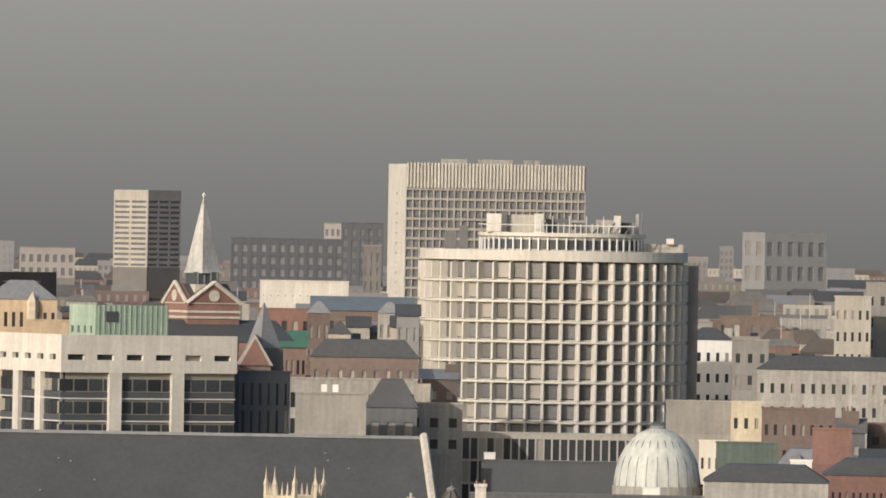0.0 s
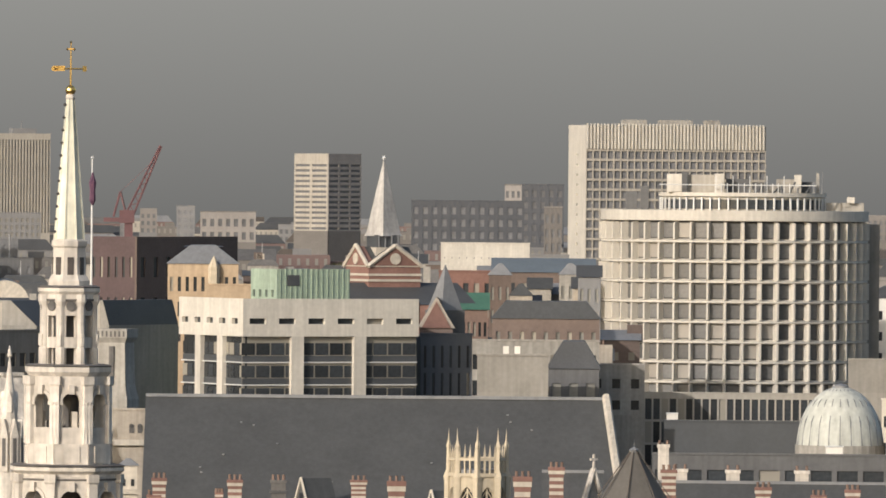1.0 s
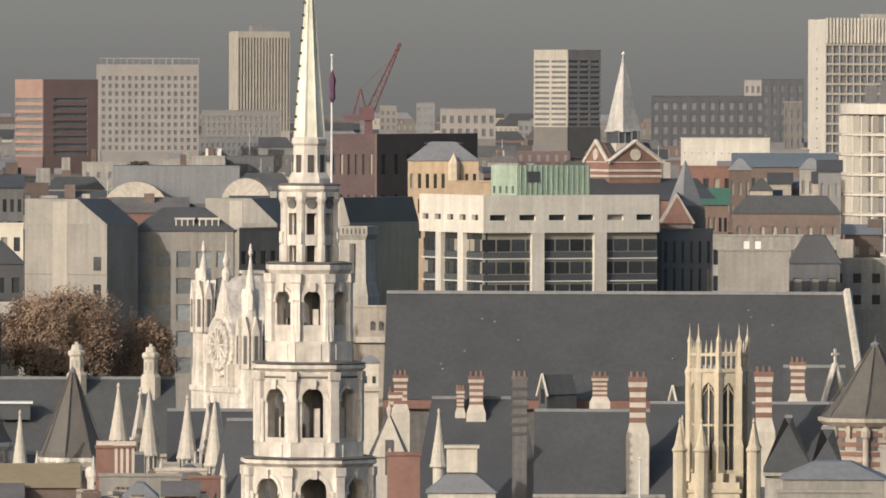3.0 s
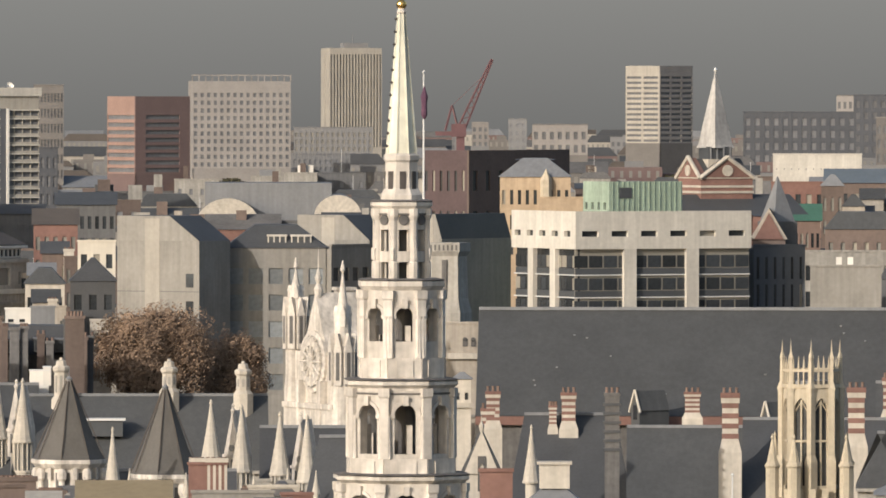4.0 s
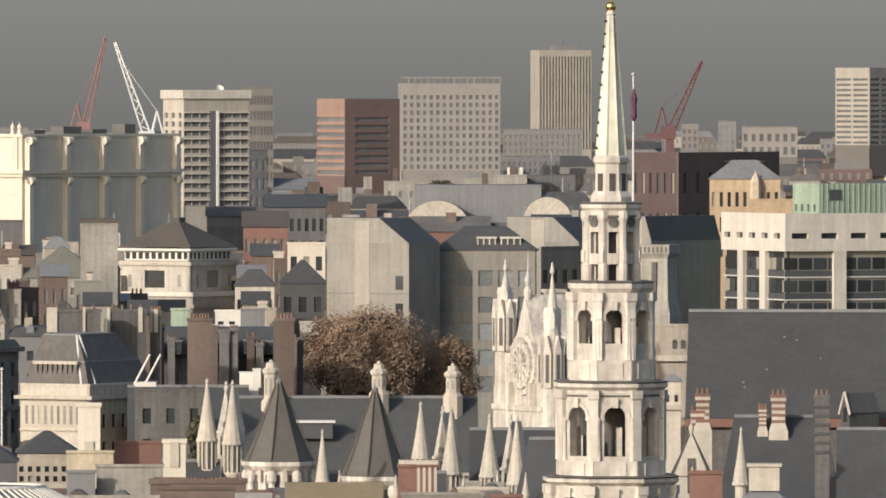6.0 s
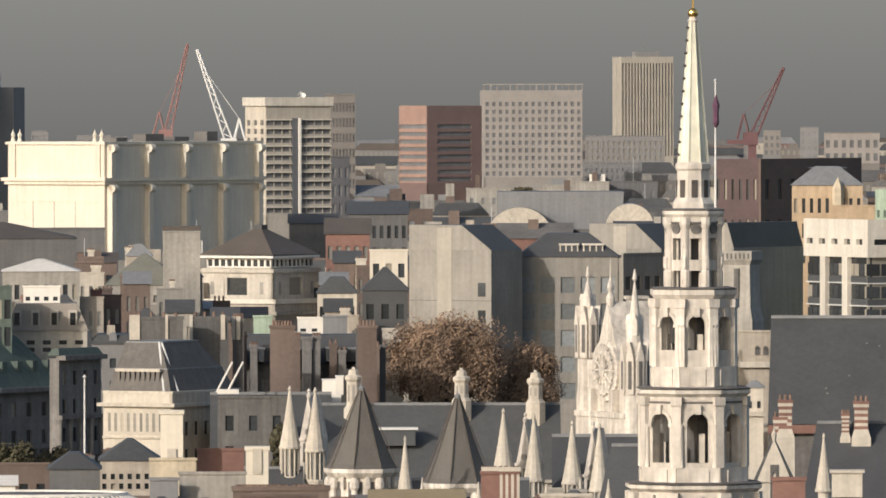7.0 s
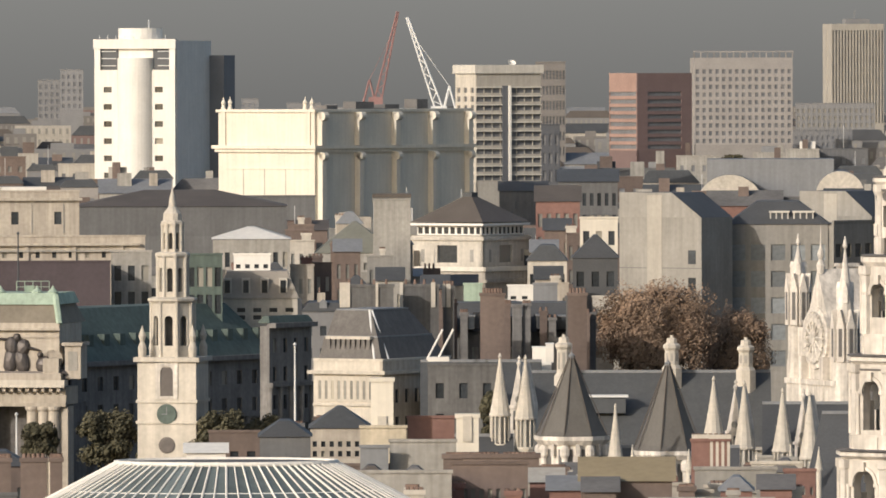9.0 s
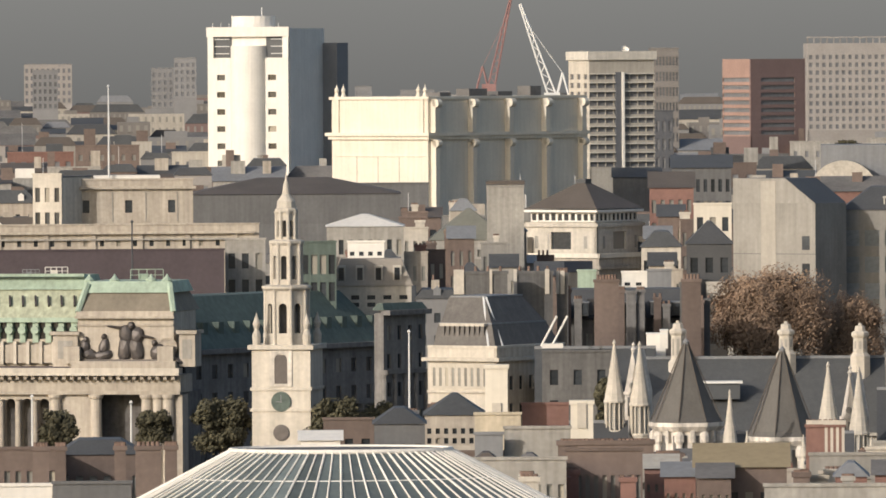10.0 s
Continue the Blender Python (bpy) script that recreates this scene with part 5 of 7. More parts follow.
# ---- commonwealth house: copper mansards, portico, bronze group ----
def portico_house():
    d, rot = 1150.0, -14
    th = thing("portico_house", -1840, d, rot, "pale stone house with copper mansard, columned porch and bronze horse group", "house")
    H = lambda v: high(v, d, -1800)
    X = lambda n: n * STEP * d * 1.03
    stone = terrace_stone
    # middle pavilion: attic, tan slope under a copper crown
    part("attic_wall", box(X(27), X(197), 0, 12, H(-534), H(-438)), stone, th)
    part("attic_cornice", box(X(24), X(200), -0.7, 0.1, H(-449), H(-445)), stone, th)
    part("attic_blocking", box(X(26), X(198), -0.4, 0.1, H(-445), H(-436)), stone, th)
    part("attic_string", box(X(27), X(197), -0.2, 0.02, H(-462), H(-458)), stone, th)
    part("roof", hip(X(28), X(198), -0.2, 14, H(-438), H(-402), 1.0, 1.6), surface("tan_slate", (0.2, 0.175, 0.135), 0.8, mottle=0.15, streak=0.1), th, "tan slate mansard slope")
    part("copper_crown", hip(X(33), X(192), 1.0, 12.5, H(-404), H(-384), 0.5, 0.8), copper, th, "verdigris copper roof crown")
    for n in (40, 85, 150, 178):
        part("copper_crest", rings([(0.6, H(-388)), (0.7, H(-382)), (0.3, H(-377)), (0.0, H(-370))], 8), copper, th, m=pose(X(n), 2.4, 0))
    for a, b in ((28, 40), (198, 186)):
        part("hip_roll", rod((X(a), -0.2, H(-438)), (X(b), 1.5, H(-388)), 0.4), copper, th)
    # long wing with its copper mansard
    part("wing_wall", box(X(-260), X(27), 1.6, 12, H(-534), H(-486)), stone, th)
    part("wing_roof", hip(X(-262), X(28), 1.2, 14, H(-448), H(-398), 0.3, 2.6), surface("tan_copper", (0.33, 0.35, 0.255), 0.7, mottle=0.2, streak=0.3), th, "streaked tan and green copper slope")
    part("wing_crown", hip(X(-262), X(28), 3.4, 13, H(-399), H(-374), 0.3, 1.2), copper, th)
    part("wing_cap", box(X(-262), X(28), 3.2, 4.2, H(-376), H(-371)), copper, th)
    part("wing_gutter", box(X(-262), X(26), 0.9, 1.5, H(-456), H(-448)), copper, th)
    part("window_strip", box(X(-262), X(26), 2.0, 2.4, H(-490), H(-454)), glass, th)
    for k in range(12):
        n = 16 - k * 23
        dm = part("dormer", box(X(n - 5), X(n + 5), 1.3, 2.4, H(-492), H(-454)), copper, th)
        part("dormer_hood", rings([(X(7), -0.2), (X(7), 1.2)], 10), copper, dm, m=pose(X(n), 2.0, H(-470), 90, 0, 0))
        part("roof_hook", box(-0.12, 0.12, -0.5, 0.1, -0.2, 1.3), bronze, th, m=pose(X(n - 3), 2.4, H(-428), -38, 0, 18))
        part("baluster_panel", box(X(n - 8), X(n + 8), 0.9, 1.5, H(-528), H(-496)), stone, th)
        part("pedestal", box(X(n + 8.5), X(n + 14), 0.6, 1.6, H(-530), H(-490)), pale_stone, th)
    for n, w, top in ((6, 22, -472), (222, 14, -470)):
        pier = part("end_pier", box(X(n - w), X(n + w), -0.4, 3, H(-534), H(top)), stone, th)
        part("pier_cap", box(X(n - w) - 0.3, X(n + w) + 0.3, -0.8, 3.1, H(top - 6), H(top)), stone, pier)
        # darker slab on the face paints the shade of a sunk panel
        part("pier_sunk", box(X(n - w * 0.6), X(n + w * 0.6), -0.46, -0.39, H(-520), H(top - 16)), grey_stone, pier)
    # segment hoods over little doors on the ledge
    for n in (20, 186):
        hood = part("hood_block", box(X(n - 14), X(n + 14), -1.3, 0, H(-528), H(-498)), stone, th)
        part("hood_arch", rings([(X(17), -1.5), (X(17), 0.0)], 20), stone, hood, m=pose(X(n), 0.0, H(-500), 90, 0, 0))
        # dark disc that paints the shade under the hood
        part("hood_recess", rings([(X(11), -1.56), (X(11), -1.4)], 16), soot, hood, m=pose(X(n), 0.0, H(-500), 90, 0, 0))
    part("ledge", box(X(20), X(205), -1.7, 0.05, H(-536), H(-524)), stone, th)
    # main cornice with its dark soffit, entablature
    part("cornice", box(X(-262), X(212), -1.9, 0.1, H(-546), H(-536)), pale_stone, th)
    part("cornice_lip", box(X(-262), X(212), -2.1, -1.6, H(-549), H(-545)), pale_stone, th)
    for k in range(34):
        n = -255 + k * 13.8
        part("modillion", box(X(n - 3), X(n + 3), -1.6, 0, H(-556), H(-549)), stone, th)
    part("frieze", box(X(-262), X(210), -0.5, 6, H(-580), H(-549)), stone, th)
    part("architrave", box(X(-262), X(210), -0.75, 0.0, H(-583), H(-577)), stone, th)
    # porch back coloured dark to hold the shade behind the columns
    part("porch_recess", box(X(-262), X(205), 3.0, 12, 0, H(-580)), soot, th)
    part("base_wall", box(X(196), X(212), -0.1, 3, 0, H(-583)), stone, th)
    part("base_wall", box(X(-20), X(52), -0.1, 3, 0, H(-583)), stone, th)
    column = mesh_of("column", rings([(0.78, 4), (0.7, H(-600)), (0.68, H(-592)), (0.9, H(-588)), (0.95, H(-583))], 14), stone)
    for n in (-12, 60, 150, 170, 188):
        again("column", column, th, pose(X(n), -0.3, 0))
    for k in range(6):
        n = -34 - k * 30
        part("arched_bay", arch_wall(X(30), 11, X(19), 0.0, 11 - X(17), 0.9), stone, th, m=pose(X(n), 0.0, H(-583) - 11))
        part("bay_column", rings([(0.4, H(-583) - 11), (0.34, H(-596)), (0.5, H(-592))], 10), stone, th, m=pose(X(n + 15), -0.4, 0))
    st = thing("bronze_horse_group", -1722, d - 1.2, rot, "dark bronze sculpture group of horses on a stone ledge", "statue", z=0)
    z = H(-526)
    bm = bmesh.new()
    for x, zz, rx, rz, tilt in ((-5.0, 0.9, 0.9, 0.7, 20), (-5.6, 1.9, 0.5, 0.9, -12), (-5.5, 2.8, 0.28, 0.35, 0), (-3.3, 0.8, 1.0, 0.7, -15), (-3.2, 1.9, 0.55, 1.1, 10), (-3.2, 3.1, 0.3, 0.38, 0),
                                (-0.6, 1.6, 0.7, 1.7, 6), (0.9, 1.5, 0.75, 1.6, -8), (-0.4, 3.4, 0.75, 1.2, -14), (1.0, 3.2, 0.7, 1.1, 16), (0.3, 4.5, 0.4, 0.5, 20), (-1.7, 4.3, 1.0, 0.16, 8), (2.3, 3.1, 0.9, 0.15, 12),
                                (3.6, 1.1, 0.8, 1.1, 20), (3.2, 2.3, 0.3, 0.4, 0), (4.8, 0.9, 0.9, 0.8, 30), (5.9, 0.3, 0.9, 0.35, 25)):
        bmesh.ops.create_icosphere(bm, subdivisions=2, radius=1, matrix=pose(x, 0, z + zz, 0, tilt, 0) @ Matrix.Diagonal((rx * 1.25, 0.6, rz * 1.05, 1)))
    bmesh.ops.create_cube(bm, size=1, matrix=pose(0, 0, z + 0.15) @ Matrix.Diagonal((12.5, 1.2, 0.4, 1)))
    for p in bm.verts:
        p.co += p.normal * 0.12 * noise.noise(p.co * 2.2)
    part("bronze", bm, bronze, st)


portico_house()
# fronts coloured for shadow; the second, slim block is added to extend it
for u0, u1, v, d, cols, rise in ((-1782, -1112, -500, 1185, 14, 92), (-1300, -1170, -437, 1160, 4, 12)):
    shade = flat_block("shaded_street_front", u0, u1, v, d, 16 if cols > 5 else 1.4, "dark stone street front, shade in its colour, under a dark copper mansard", "building", cols, 5, shaded_front, glass, kind="mansard", rise=wide(rise, d), inset=5 if cols > 5 else 0.5, roof=dark_copper, rot=55, fw=0.34, fh=0.5)
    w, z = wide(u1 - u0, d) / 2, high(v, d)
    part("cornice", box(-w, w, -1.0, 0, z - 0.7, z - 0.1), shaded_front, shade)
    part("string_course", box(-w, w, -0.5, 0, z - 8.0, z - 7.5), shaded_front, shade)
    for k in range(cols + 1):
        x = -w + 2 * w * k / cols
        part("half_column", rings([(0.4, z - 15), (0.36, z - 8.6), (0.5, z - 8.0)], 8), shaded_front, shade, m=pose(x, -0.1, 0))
        if cols > 5 and k < cols:
            part("dormer", box(x + 0.9, x + 2.0, 1.2, 4, z + 1.6, z + 3.2), dark_copper, shade)

# ---- terraces and roofs behind ----
fb = lambda *a, **k: flat_block(*a, **k)
t1 = fb("stone_attic_house", -1836, -1607, -205, 1330, 20, "tan stone attic block with small dark windows", "building", 3, 1, terrace_stone, glass, fw=0.17, fh=0.35, foot=-283)
part("cornice", box(-9.6, 9.6, -0.6, 0, high(-222, 1330), high(-217, 1330)), terrace_stone, t1)
for x in (-6.9, -2.3, 2.4, 6.9):
    # shadow line of a panel edge, laid on as a darker strip
    part("sunk_panel_edge", box(x - 0.08, x + 0.08, -0.08, 0, high(-280, 1330), high(-226, 1330)), grey_stone, t1)
part("roof_deck", box(-5, 4.5, 3, 8, high(-205, 1330), high(-198, 1330)), white_render, t1)
pole("flagpole", -1756, -200, -40, 1332, 0.16, "tall white flagpole on a stone roof")
fb("sunlit_stone_wing", -1895, -1836, -195, 1325, 18, "pale stone wing in full sun", "building", 3, 2, pale_stone, glass, rot=-30)
t2 = fb("stone_terrace", -1990, -1490, -285, 1310, 16, "long tan stone terrace with a balustrade and small windows", "building", 17, 3, terrace_stone, glass, fw=0.25, fh=0.4, foot=-400)
part("cornice", box(-19, 19, -0.7, 0, high(-302, 1310), high(-298, 1310)), terrace_stone, t2)
part("lower_cornice", box(-19, 19, -0.5, 0, high(-313, 1310), high(-310, 1310)), grey_stone, t2)
for k in range(6):
    part("pilaster", box(-17 + k * 6.6, -16.4 + k * 6.6, -0.3, 0, high(-330, 1310), high(-303, 1310)), terrace_stone, t2)
fb("flat_dark_roof", -1980, -1552, -330, 1240, 22, "dark flat-roofed plum block with roof gear", "building", 0, 0, surface("plum_cladding", (0.075, 0.06, 0.065), 0.8))
fb("stone_back_block", -1552, -1480, -312, 1250, 14, "grey stone back building with windows", "building", 3, 4, grey_stone, glass)
def roof_gear(u, v, d, w, h, label, material):
    """A railed deck with a few cases and stalks."""
    th = thing("roof_gear", u, d, 0, label, "roof gear", "roof gear")
    z, hw, hh = high(v, d, u), wide(w, d) / 2, wide(h, d)
    part("deck", box(-hw, hw, 0, 1.6, z - 0.8, z), material, th)
    for k in range(5):
        x = -hw + 2 * hw * k / 4
        part("post", rod((x, 0.1, z), (x, 0.1, z + hh), 0.05, 5), material, th)
    part("rail", rod((-hw, 0.1, z + hh), (hw, 0.1, z + hh), 0.05, 5), material, th)
    part("rail", rod((-hw, 0.1, z + hh * 0.5), (hw, 0.1, z + hh * 0.5), 0.04, 5), material, th)
    part("case", box(-hw * 0.5, hw * 0.1, 0.3, 1.3, z, z + hh * 0.6), material, th)


roof_gear(-1690, -383, 1157, 58, 20, "green copper roof rails on a flat roof", copper)
roof_gear(-1850, -372, 1157, 40, 14, "white roof plant with a railing", white_render)
roof_gear(-1895, -372, 1157, 30, 10, "grey roof plant with a railing", lead)
pole("street_pole", -1716, -480, -280, 1225, 0.16, "dark pole with lamp gear", dark_steel)
sc = fb("scaffold_block", -1418, -1355, -318, 1200, 8, "building wrapped in grey-green scaffold netting", "building", 4, 5, dark_copper, glass, fw=0.7, fh=0.7)
m1 = fb("mansard_stone_house", -1365, -1222, -395, 1210, 13, "pale stone house with a tan mansard and dormers", "house", 5, 2, pale_stone, glass, kind="mansard", rise=wide(48, 1210), inset=1.5, roof=surface("tan_mansard", (0.28, 0.25, 0.21), 0.8), foot=-436, bars=2)
for k in range(4):
    dm = part("dormer", box(-4.4 + k * 2.4, -3.3 + k * 2.4, 0.1, 2, high(-388, 1210), high(-360, 1210)), pale_stone, m1)
    part("dormer_pane", box(-4.2 + k * 2.4, -3.5 + k * 2.4, 0.03, 0.09, high(-386, 1210), high(-364, 1210)), glass, dm)
fb("white_roof_pavilion", -1335, -1270, -318, 1216, 8, "white rooftop pavilion with windows", "pavilion", 4, 1, white_render, glass, foot=-345)
fb("white_barrel_hall", -1372, -1235, -290, 1290, 16, "grey hall with a low white curved roof", "hall", 8, 2, grey_stone, glass, kind="mansard", rise=1.6, inset=5, roof=white_render)
fb("hipped_hall", -1620, -1240, -232, 1420, 26, "broad hall with a low brown hipped roof", "hall", 0, 0, dark_concrete, glass, kind="mansard", rise=wide(28, 1420), inset=11, roof=brown_tile)
fb("dark_flat_hall", -1500, -1190, -215, 1500, 22, "hall with a flat dark roof", "hall", 0, 0, dark_concrete, glass)
fb("grey_roof_house", -1190, -1050, -315, 1360, 16, "house with a low grey-green roof and white windows", "house", 7, 1, grey_stone, blind_glass, kind="mansard", rise=wide(55, 1360), inset=6, roof=surface("green_slate", (0.17, 0.17, 0.14), 0.7), bars=2, foot=-350)
cb = fb("lift_tower_block", -1088, -1022, -222, 1350, 6, "pale grey rendered lift tower with a dark cap", "plant room", 0, 0, grey_stone)
part("dark_cap", box(-2.8, 2.8, -0.1, 6, high(-222, 1350) + 0.3, high(-222, 1350) + 0.9), brown_tile, cb)


def pavilion():
    d, u = 1400.0, -916.0
    th = thing("pyramid_pavilion", u, d, 57, "cream stone rooftop pavilion with a dark pyramid roof", "pavilion")
    H = lambda v: high(v, d, u)
    s = STEP * d
    a = 68 * s
    part("roof", hip(-a * 1.12, a * 1.12, -a * 1.12, a * 1.12, H(-260), H(-216), a * 0.98, a * 0.98), brown_tile, th)
    part("finial", box(-0.8, 0.8, -0.8, 0.8, H(-219), H(-208)), dark_slate, th)
    part("eaves", box(-a * 1.13, a * 1.13, -a * 1.13, a * 1.13, H(-266), H(-262)), white_render, th)
    for m in (pose(-a, -a, 0), pose(-a, a, 0, 0, 0, -90)):
        facade(th, m, 2 * a, H(-283), H(-266), 10, 1, 0.7, 0.7, white_render, glass, 0.3)
        facade(th, m @ pose(-0.6, -0.6, 0), 2 * a + 1.2, H(-345), H(-284), 1, 1, 0.28, 0.5, pale_stone, glass, 0.5, 4)
        part("upper_cornice", box(-0.8, 2 * a + 0.8, -0.9, -0.5, H(-292), H(-286)), pale_stone, th, m=m)
        for x in (0.12, 0.88):
            # slot shade laid on as a darker slab, without a recess
            part("sunk_slot", box(2 * a * x - 0.3, 2 * a * x + 0.3, -0.63, -0.5, H(-330), H(-308)), grey_stone, th, m=m)
    part("core", box(-a + 0.5, a - 0.2, -a + 0.5, a - 0.2, 0, H(-270)), cream_render, th)
    part("terrace", box(-a * 1.3, a * 1.3, -a * 1.3, a * 1.3, 0, H(-346)), terrace_stone, th)
    for m in (pose(0, 0, 0), pose(0, 0, 0, 0, 0, -90)):
        part("terrace_coping", box(-a * 1.36, a * 1.36, -a * 1.36, -a * 1.26, H(-346), H(-338)), cream_render, th, m=m)
        part("terrace_cornice", box(-a * 1.38, a * 1.38, -a * 1.4, -a * 1.3, H(-366), H(-360)), terrace_stone, th, m=m)
    for x, y in ((-1.15, 1.1), (1.1, -1.15)):
        lodge = part("corner_lodge", box(a * x - 1.3, a * x + 1.3, a * y - 1.3, a * y + 1.3, H(-346), H(-310)), terrace_stone, th)
        part("lodge_window", box(a * x - 1.34, a * x - 1.2, a * y - 0.5, a * y + 0.5, H(-342), H(-320)), glass, lodge)


pavilion()

# ---- corner house with arched windows and long chimneys ----
def party_mansard(x0, x1, y0, y1, z0, z1, inset):
    """A mansard slope round three sides; its far end, at y1, stands upright against the next house."""
    bm = bmesh.new()
    a = [bm.verts.new(p) for p in ((x0, y0, z0), (x1, y0, z0), (x1, y1, z0), (x0, y1, z0))]
    b = [bm.verts.new(p) for p in ((x0 + inset, y0 + inset, z1), (x1 - inset, y0 + inset, z1), (x1 - inset, y1, z1), (x0 + inset, y1, z1))]
    for i in range(4):
        bm.faces.new((a[i], a[(i + 1) % 4], b[(i + 1) % 4], b[i]))
    bm.faces.new(a[::-1])
    bm.faces.new(b)
    return bm


def corner_house():
    d = 1060.0
    H = lambda v: high(v, d)
    # lit left wall and shaded right wall are given two stone tones
    th = corner_block("arched_corner_house", -1195, -1072, -950, -507, d, 60, "cream stone corner house with arched windows under a slate mansard", "house", left=(0, 0), right=(7, 3), wall=terrace_stone, wall2=pale_stone, pane=glass, fw=0.42, fh=0.5, foot=-690, top=2.4)
    wr, wl, zt = th["size"]
    side = pose(0, wl, 0, 0, 0, -90)
    part("cornice", box(-0.6, wr + 0.3, -0.6, wl + 0.5, zt - 1.5, zt - 1.1), pale_stone, th)
    part("blocking_course", box(-0.1, wr, -0.1, wl, zt, zt + 0.25), pale_stone, th)
    for k in range(9):
        x = 0.9 + k * (wl - 1.6) / 9
        bay = part("arched_frame", arch_wall(0.86, 2.8, 0.36, 0.25, 2.2, 0.12), pale_stone, th, m=side @ pose(x, -0.12, H(-580)))
        part("arched_pane", box(-0.18, 0.18, 0.05, 0.1, 0.25, 2.4), blind_glass, bay)
    part("sill_course", box(-0.25, 0, 0, wl, H(-588), H(-584)), pale_stone, th)
    slates = surface("weathered_slate", (0.13, 0.12, 0.11), 0.75, grain=1.2, mottle=0.18, streak=0.15)
    part("lower_mansard", party_mansard(0.3, wr - 0.3, 0.3, wl - 0.5, zt - 0.1, H(-465), 1.3), slates, th, "steep weathered slate slope")
    part("upper_mansard", party_mansard(1.6, wr - 1.6, 1.6, wl - 0.8, H(-466), H(-419), 2.0), slates, th, "upper slate slope")
    part("kerb", box(1.5, wr - 1.5, 1.5, wl - 0.6, H(-467), H(-464)), lead, th)
    for p, q in (((0.25, 1.2, zt), (3.5, 3.7, H(-419))), ((1.9, 0.25, zt), (3.7, 3.5, H(-419)))):
        part("hip_lead", rod(p, q, 0.13), steel, th)
    part("flat_cap", box(3.5, wr - 3.5, 3.5, wl - 1, H(-420), H(-417)), lead, th)
    for k in range(9):
        y = 2.2 + k * (wl - 3.2) / 9
        dm = part("dormer", box(0.9, 1.9, y, y + 0.42, zt + 0.6, H(-470)), slates, th)
        part("dormer_head", box(0.8, 1.9, y - 0.1, y + 0.52, H(-470), H(-465)), pale_stone, dm)


corner_house()
for u0, u1, v, dd in ((-1143, -1052, -362, 1085), (-1040, -972, -362, 1090), (-965, -945, -365, 1092)):
    th = chimney((u0 + u1) / 2, v, dd, u1 - u0, 70, "long dark rendered chimney wall with pale ribs", dark_render, 4, name="chimney_wall")
    hw = wide(u1 - u0, dd) / 2
    for x in ((-hw - 0.3, -hw + 0.9), (hw * 0.3, hw * 0.3 + 0.3)) if u0 < -1100 else ((-hw - 0.1, -hw + 0.3), (hw - 0.9, hw - 0.4)):
        part("pale_rib", box(x[0], x[1], -0.2, 0.0, high(-412, dd), high(v - 6, dd)), pale_stone, th)
chimney(-877, -378, 1090, 44, 90, "tall brown brick chimney stack", brown_brick, 7)
chimney(-727, -378, 1090, 34, 90, "tall brown brick chimney stack", brown_brick, 5)
fb("dark_terrace", -985, -700, -455, 1110, 12, "dark slate-roofed terrace with pale windows", "house", 13, 2, dark_render, blind_glass, kind="mansard", rise=3.4, inset=3, roof=dark_slate, bars=2)
fb("green_lit_box", -928, -895, -372, 1130, 5, "small pale green roof room", "roof room", 0, 0, copper)
fb("white_roof_room", -850, -790, -375, 1135, 7, "white roof room with windows", "roof room", 3, 1, white_render, glass, foot=-400)
fb("grey_roof_room", -805, -762, -372, 1132, 7, "grey slate-clad roof room", "roof room", 0, 0, lead)
fb("stone_roof_house", -700, -652, -395, 1140, 10, "pale stone house top with a small window", "house", 2, 2, pale_stone, glass)
fb("slate_house", -735, -655, -325, 1260, 14, "dark slate mansard house with windows", "house", 3, 2, dark_slate, glass, kind="mansard", rise=3, inset=3, roof=dark_slate)
fb("cream_house", -722, -655, -255, 1350, 12, "cream rendered house top with balcony", "house", 3, 2, cream_render, glass)
fb("red_brick_house", -800, -722, -225, 1420, 14, "red brick gabled house with white trim", "house", 5, 3, brick, blind_glass, kind="gable", rise=2.4, roof=brown_tile)
fb("pale_house", -815, -745, -330, 1300, 12, "pale stone house with chimneys", "house", 4, 3, pale_stone, glass, kind="mansard", rise=2.2, inset=2)
fb("long_slate_hall", -760, -655, -190, 1500, 16, "long hall under dark slates", "hall", 8, 2, dark_concrete, glass, kind="gable", rise=2.0)
lad = thing("white_roof_ladder", -970, 1056, 0, "white steel roof ladder", "ladder")
for x in (-0.6, 0.6):
    part("stile", rod((x - 0.9, 0, high(-505, 1056)), (x + 0.9, 1, high(-452, 1056)), 0.12), white_render, lad)
part("cradle", box(-1.4, 1.0, -0.4, 0.6, high(-508, 1056), high(-500, 1056)), white_render, lad)
fb("grey_wall_wing", -992, -866, -515, 1046, 4, "grey rendered wing with two windows", "house", 3, 2, dark_render, glass, fw=0.35, fh=0.5, foot=-640, bars=1)

# ---- roofs behind the white office: copper hall, hipped stone house, brick church ----
cp = corner_block("copper_roof_hall", 172, 218, 348, -148, 1240, 30, "verdigris copper-clad roof hall with small windows", "hall", left=(4, 1), right=(0, 0), wall=copper, pane=glass, fw=0.4, fh=0.25, foot=-215)
for k in range(14):
    part("standing_seam", box(0.5 + k * cp["size"][0] / 14, 0.6 + k * cp["size"][0] / 14, -0.1, 0, high(-215, 1240), cp["size"][2]), copper, cp)
part("dark_louvre", box(1.6, 3.4, -0.15, 0, cp["size"][2] - 2.2, cp["size"][2] - 0.8), dark_steel, cp)
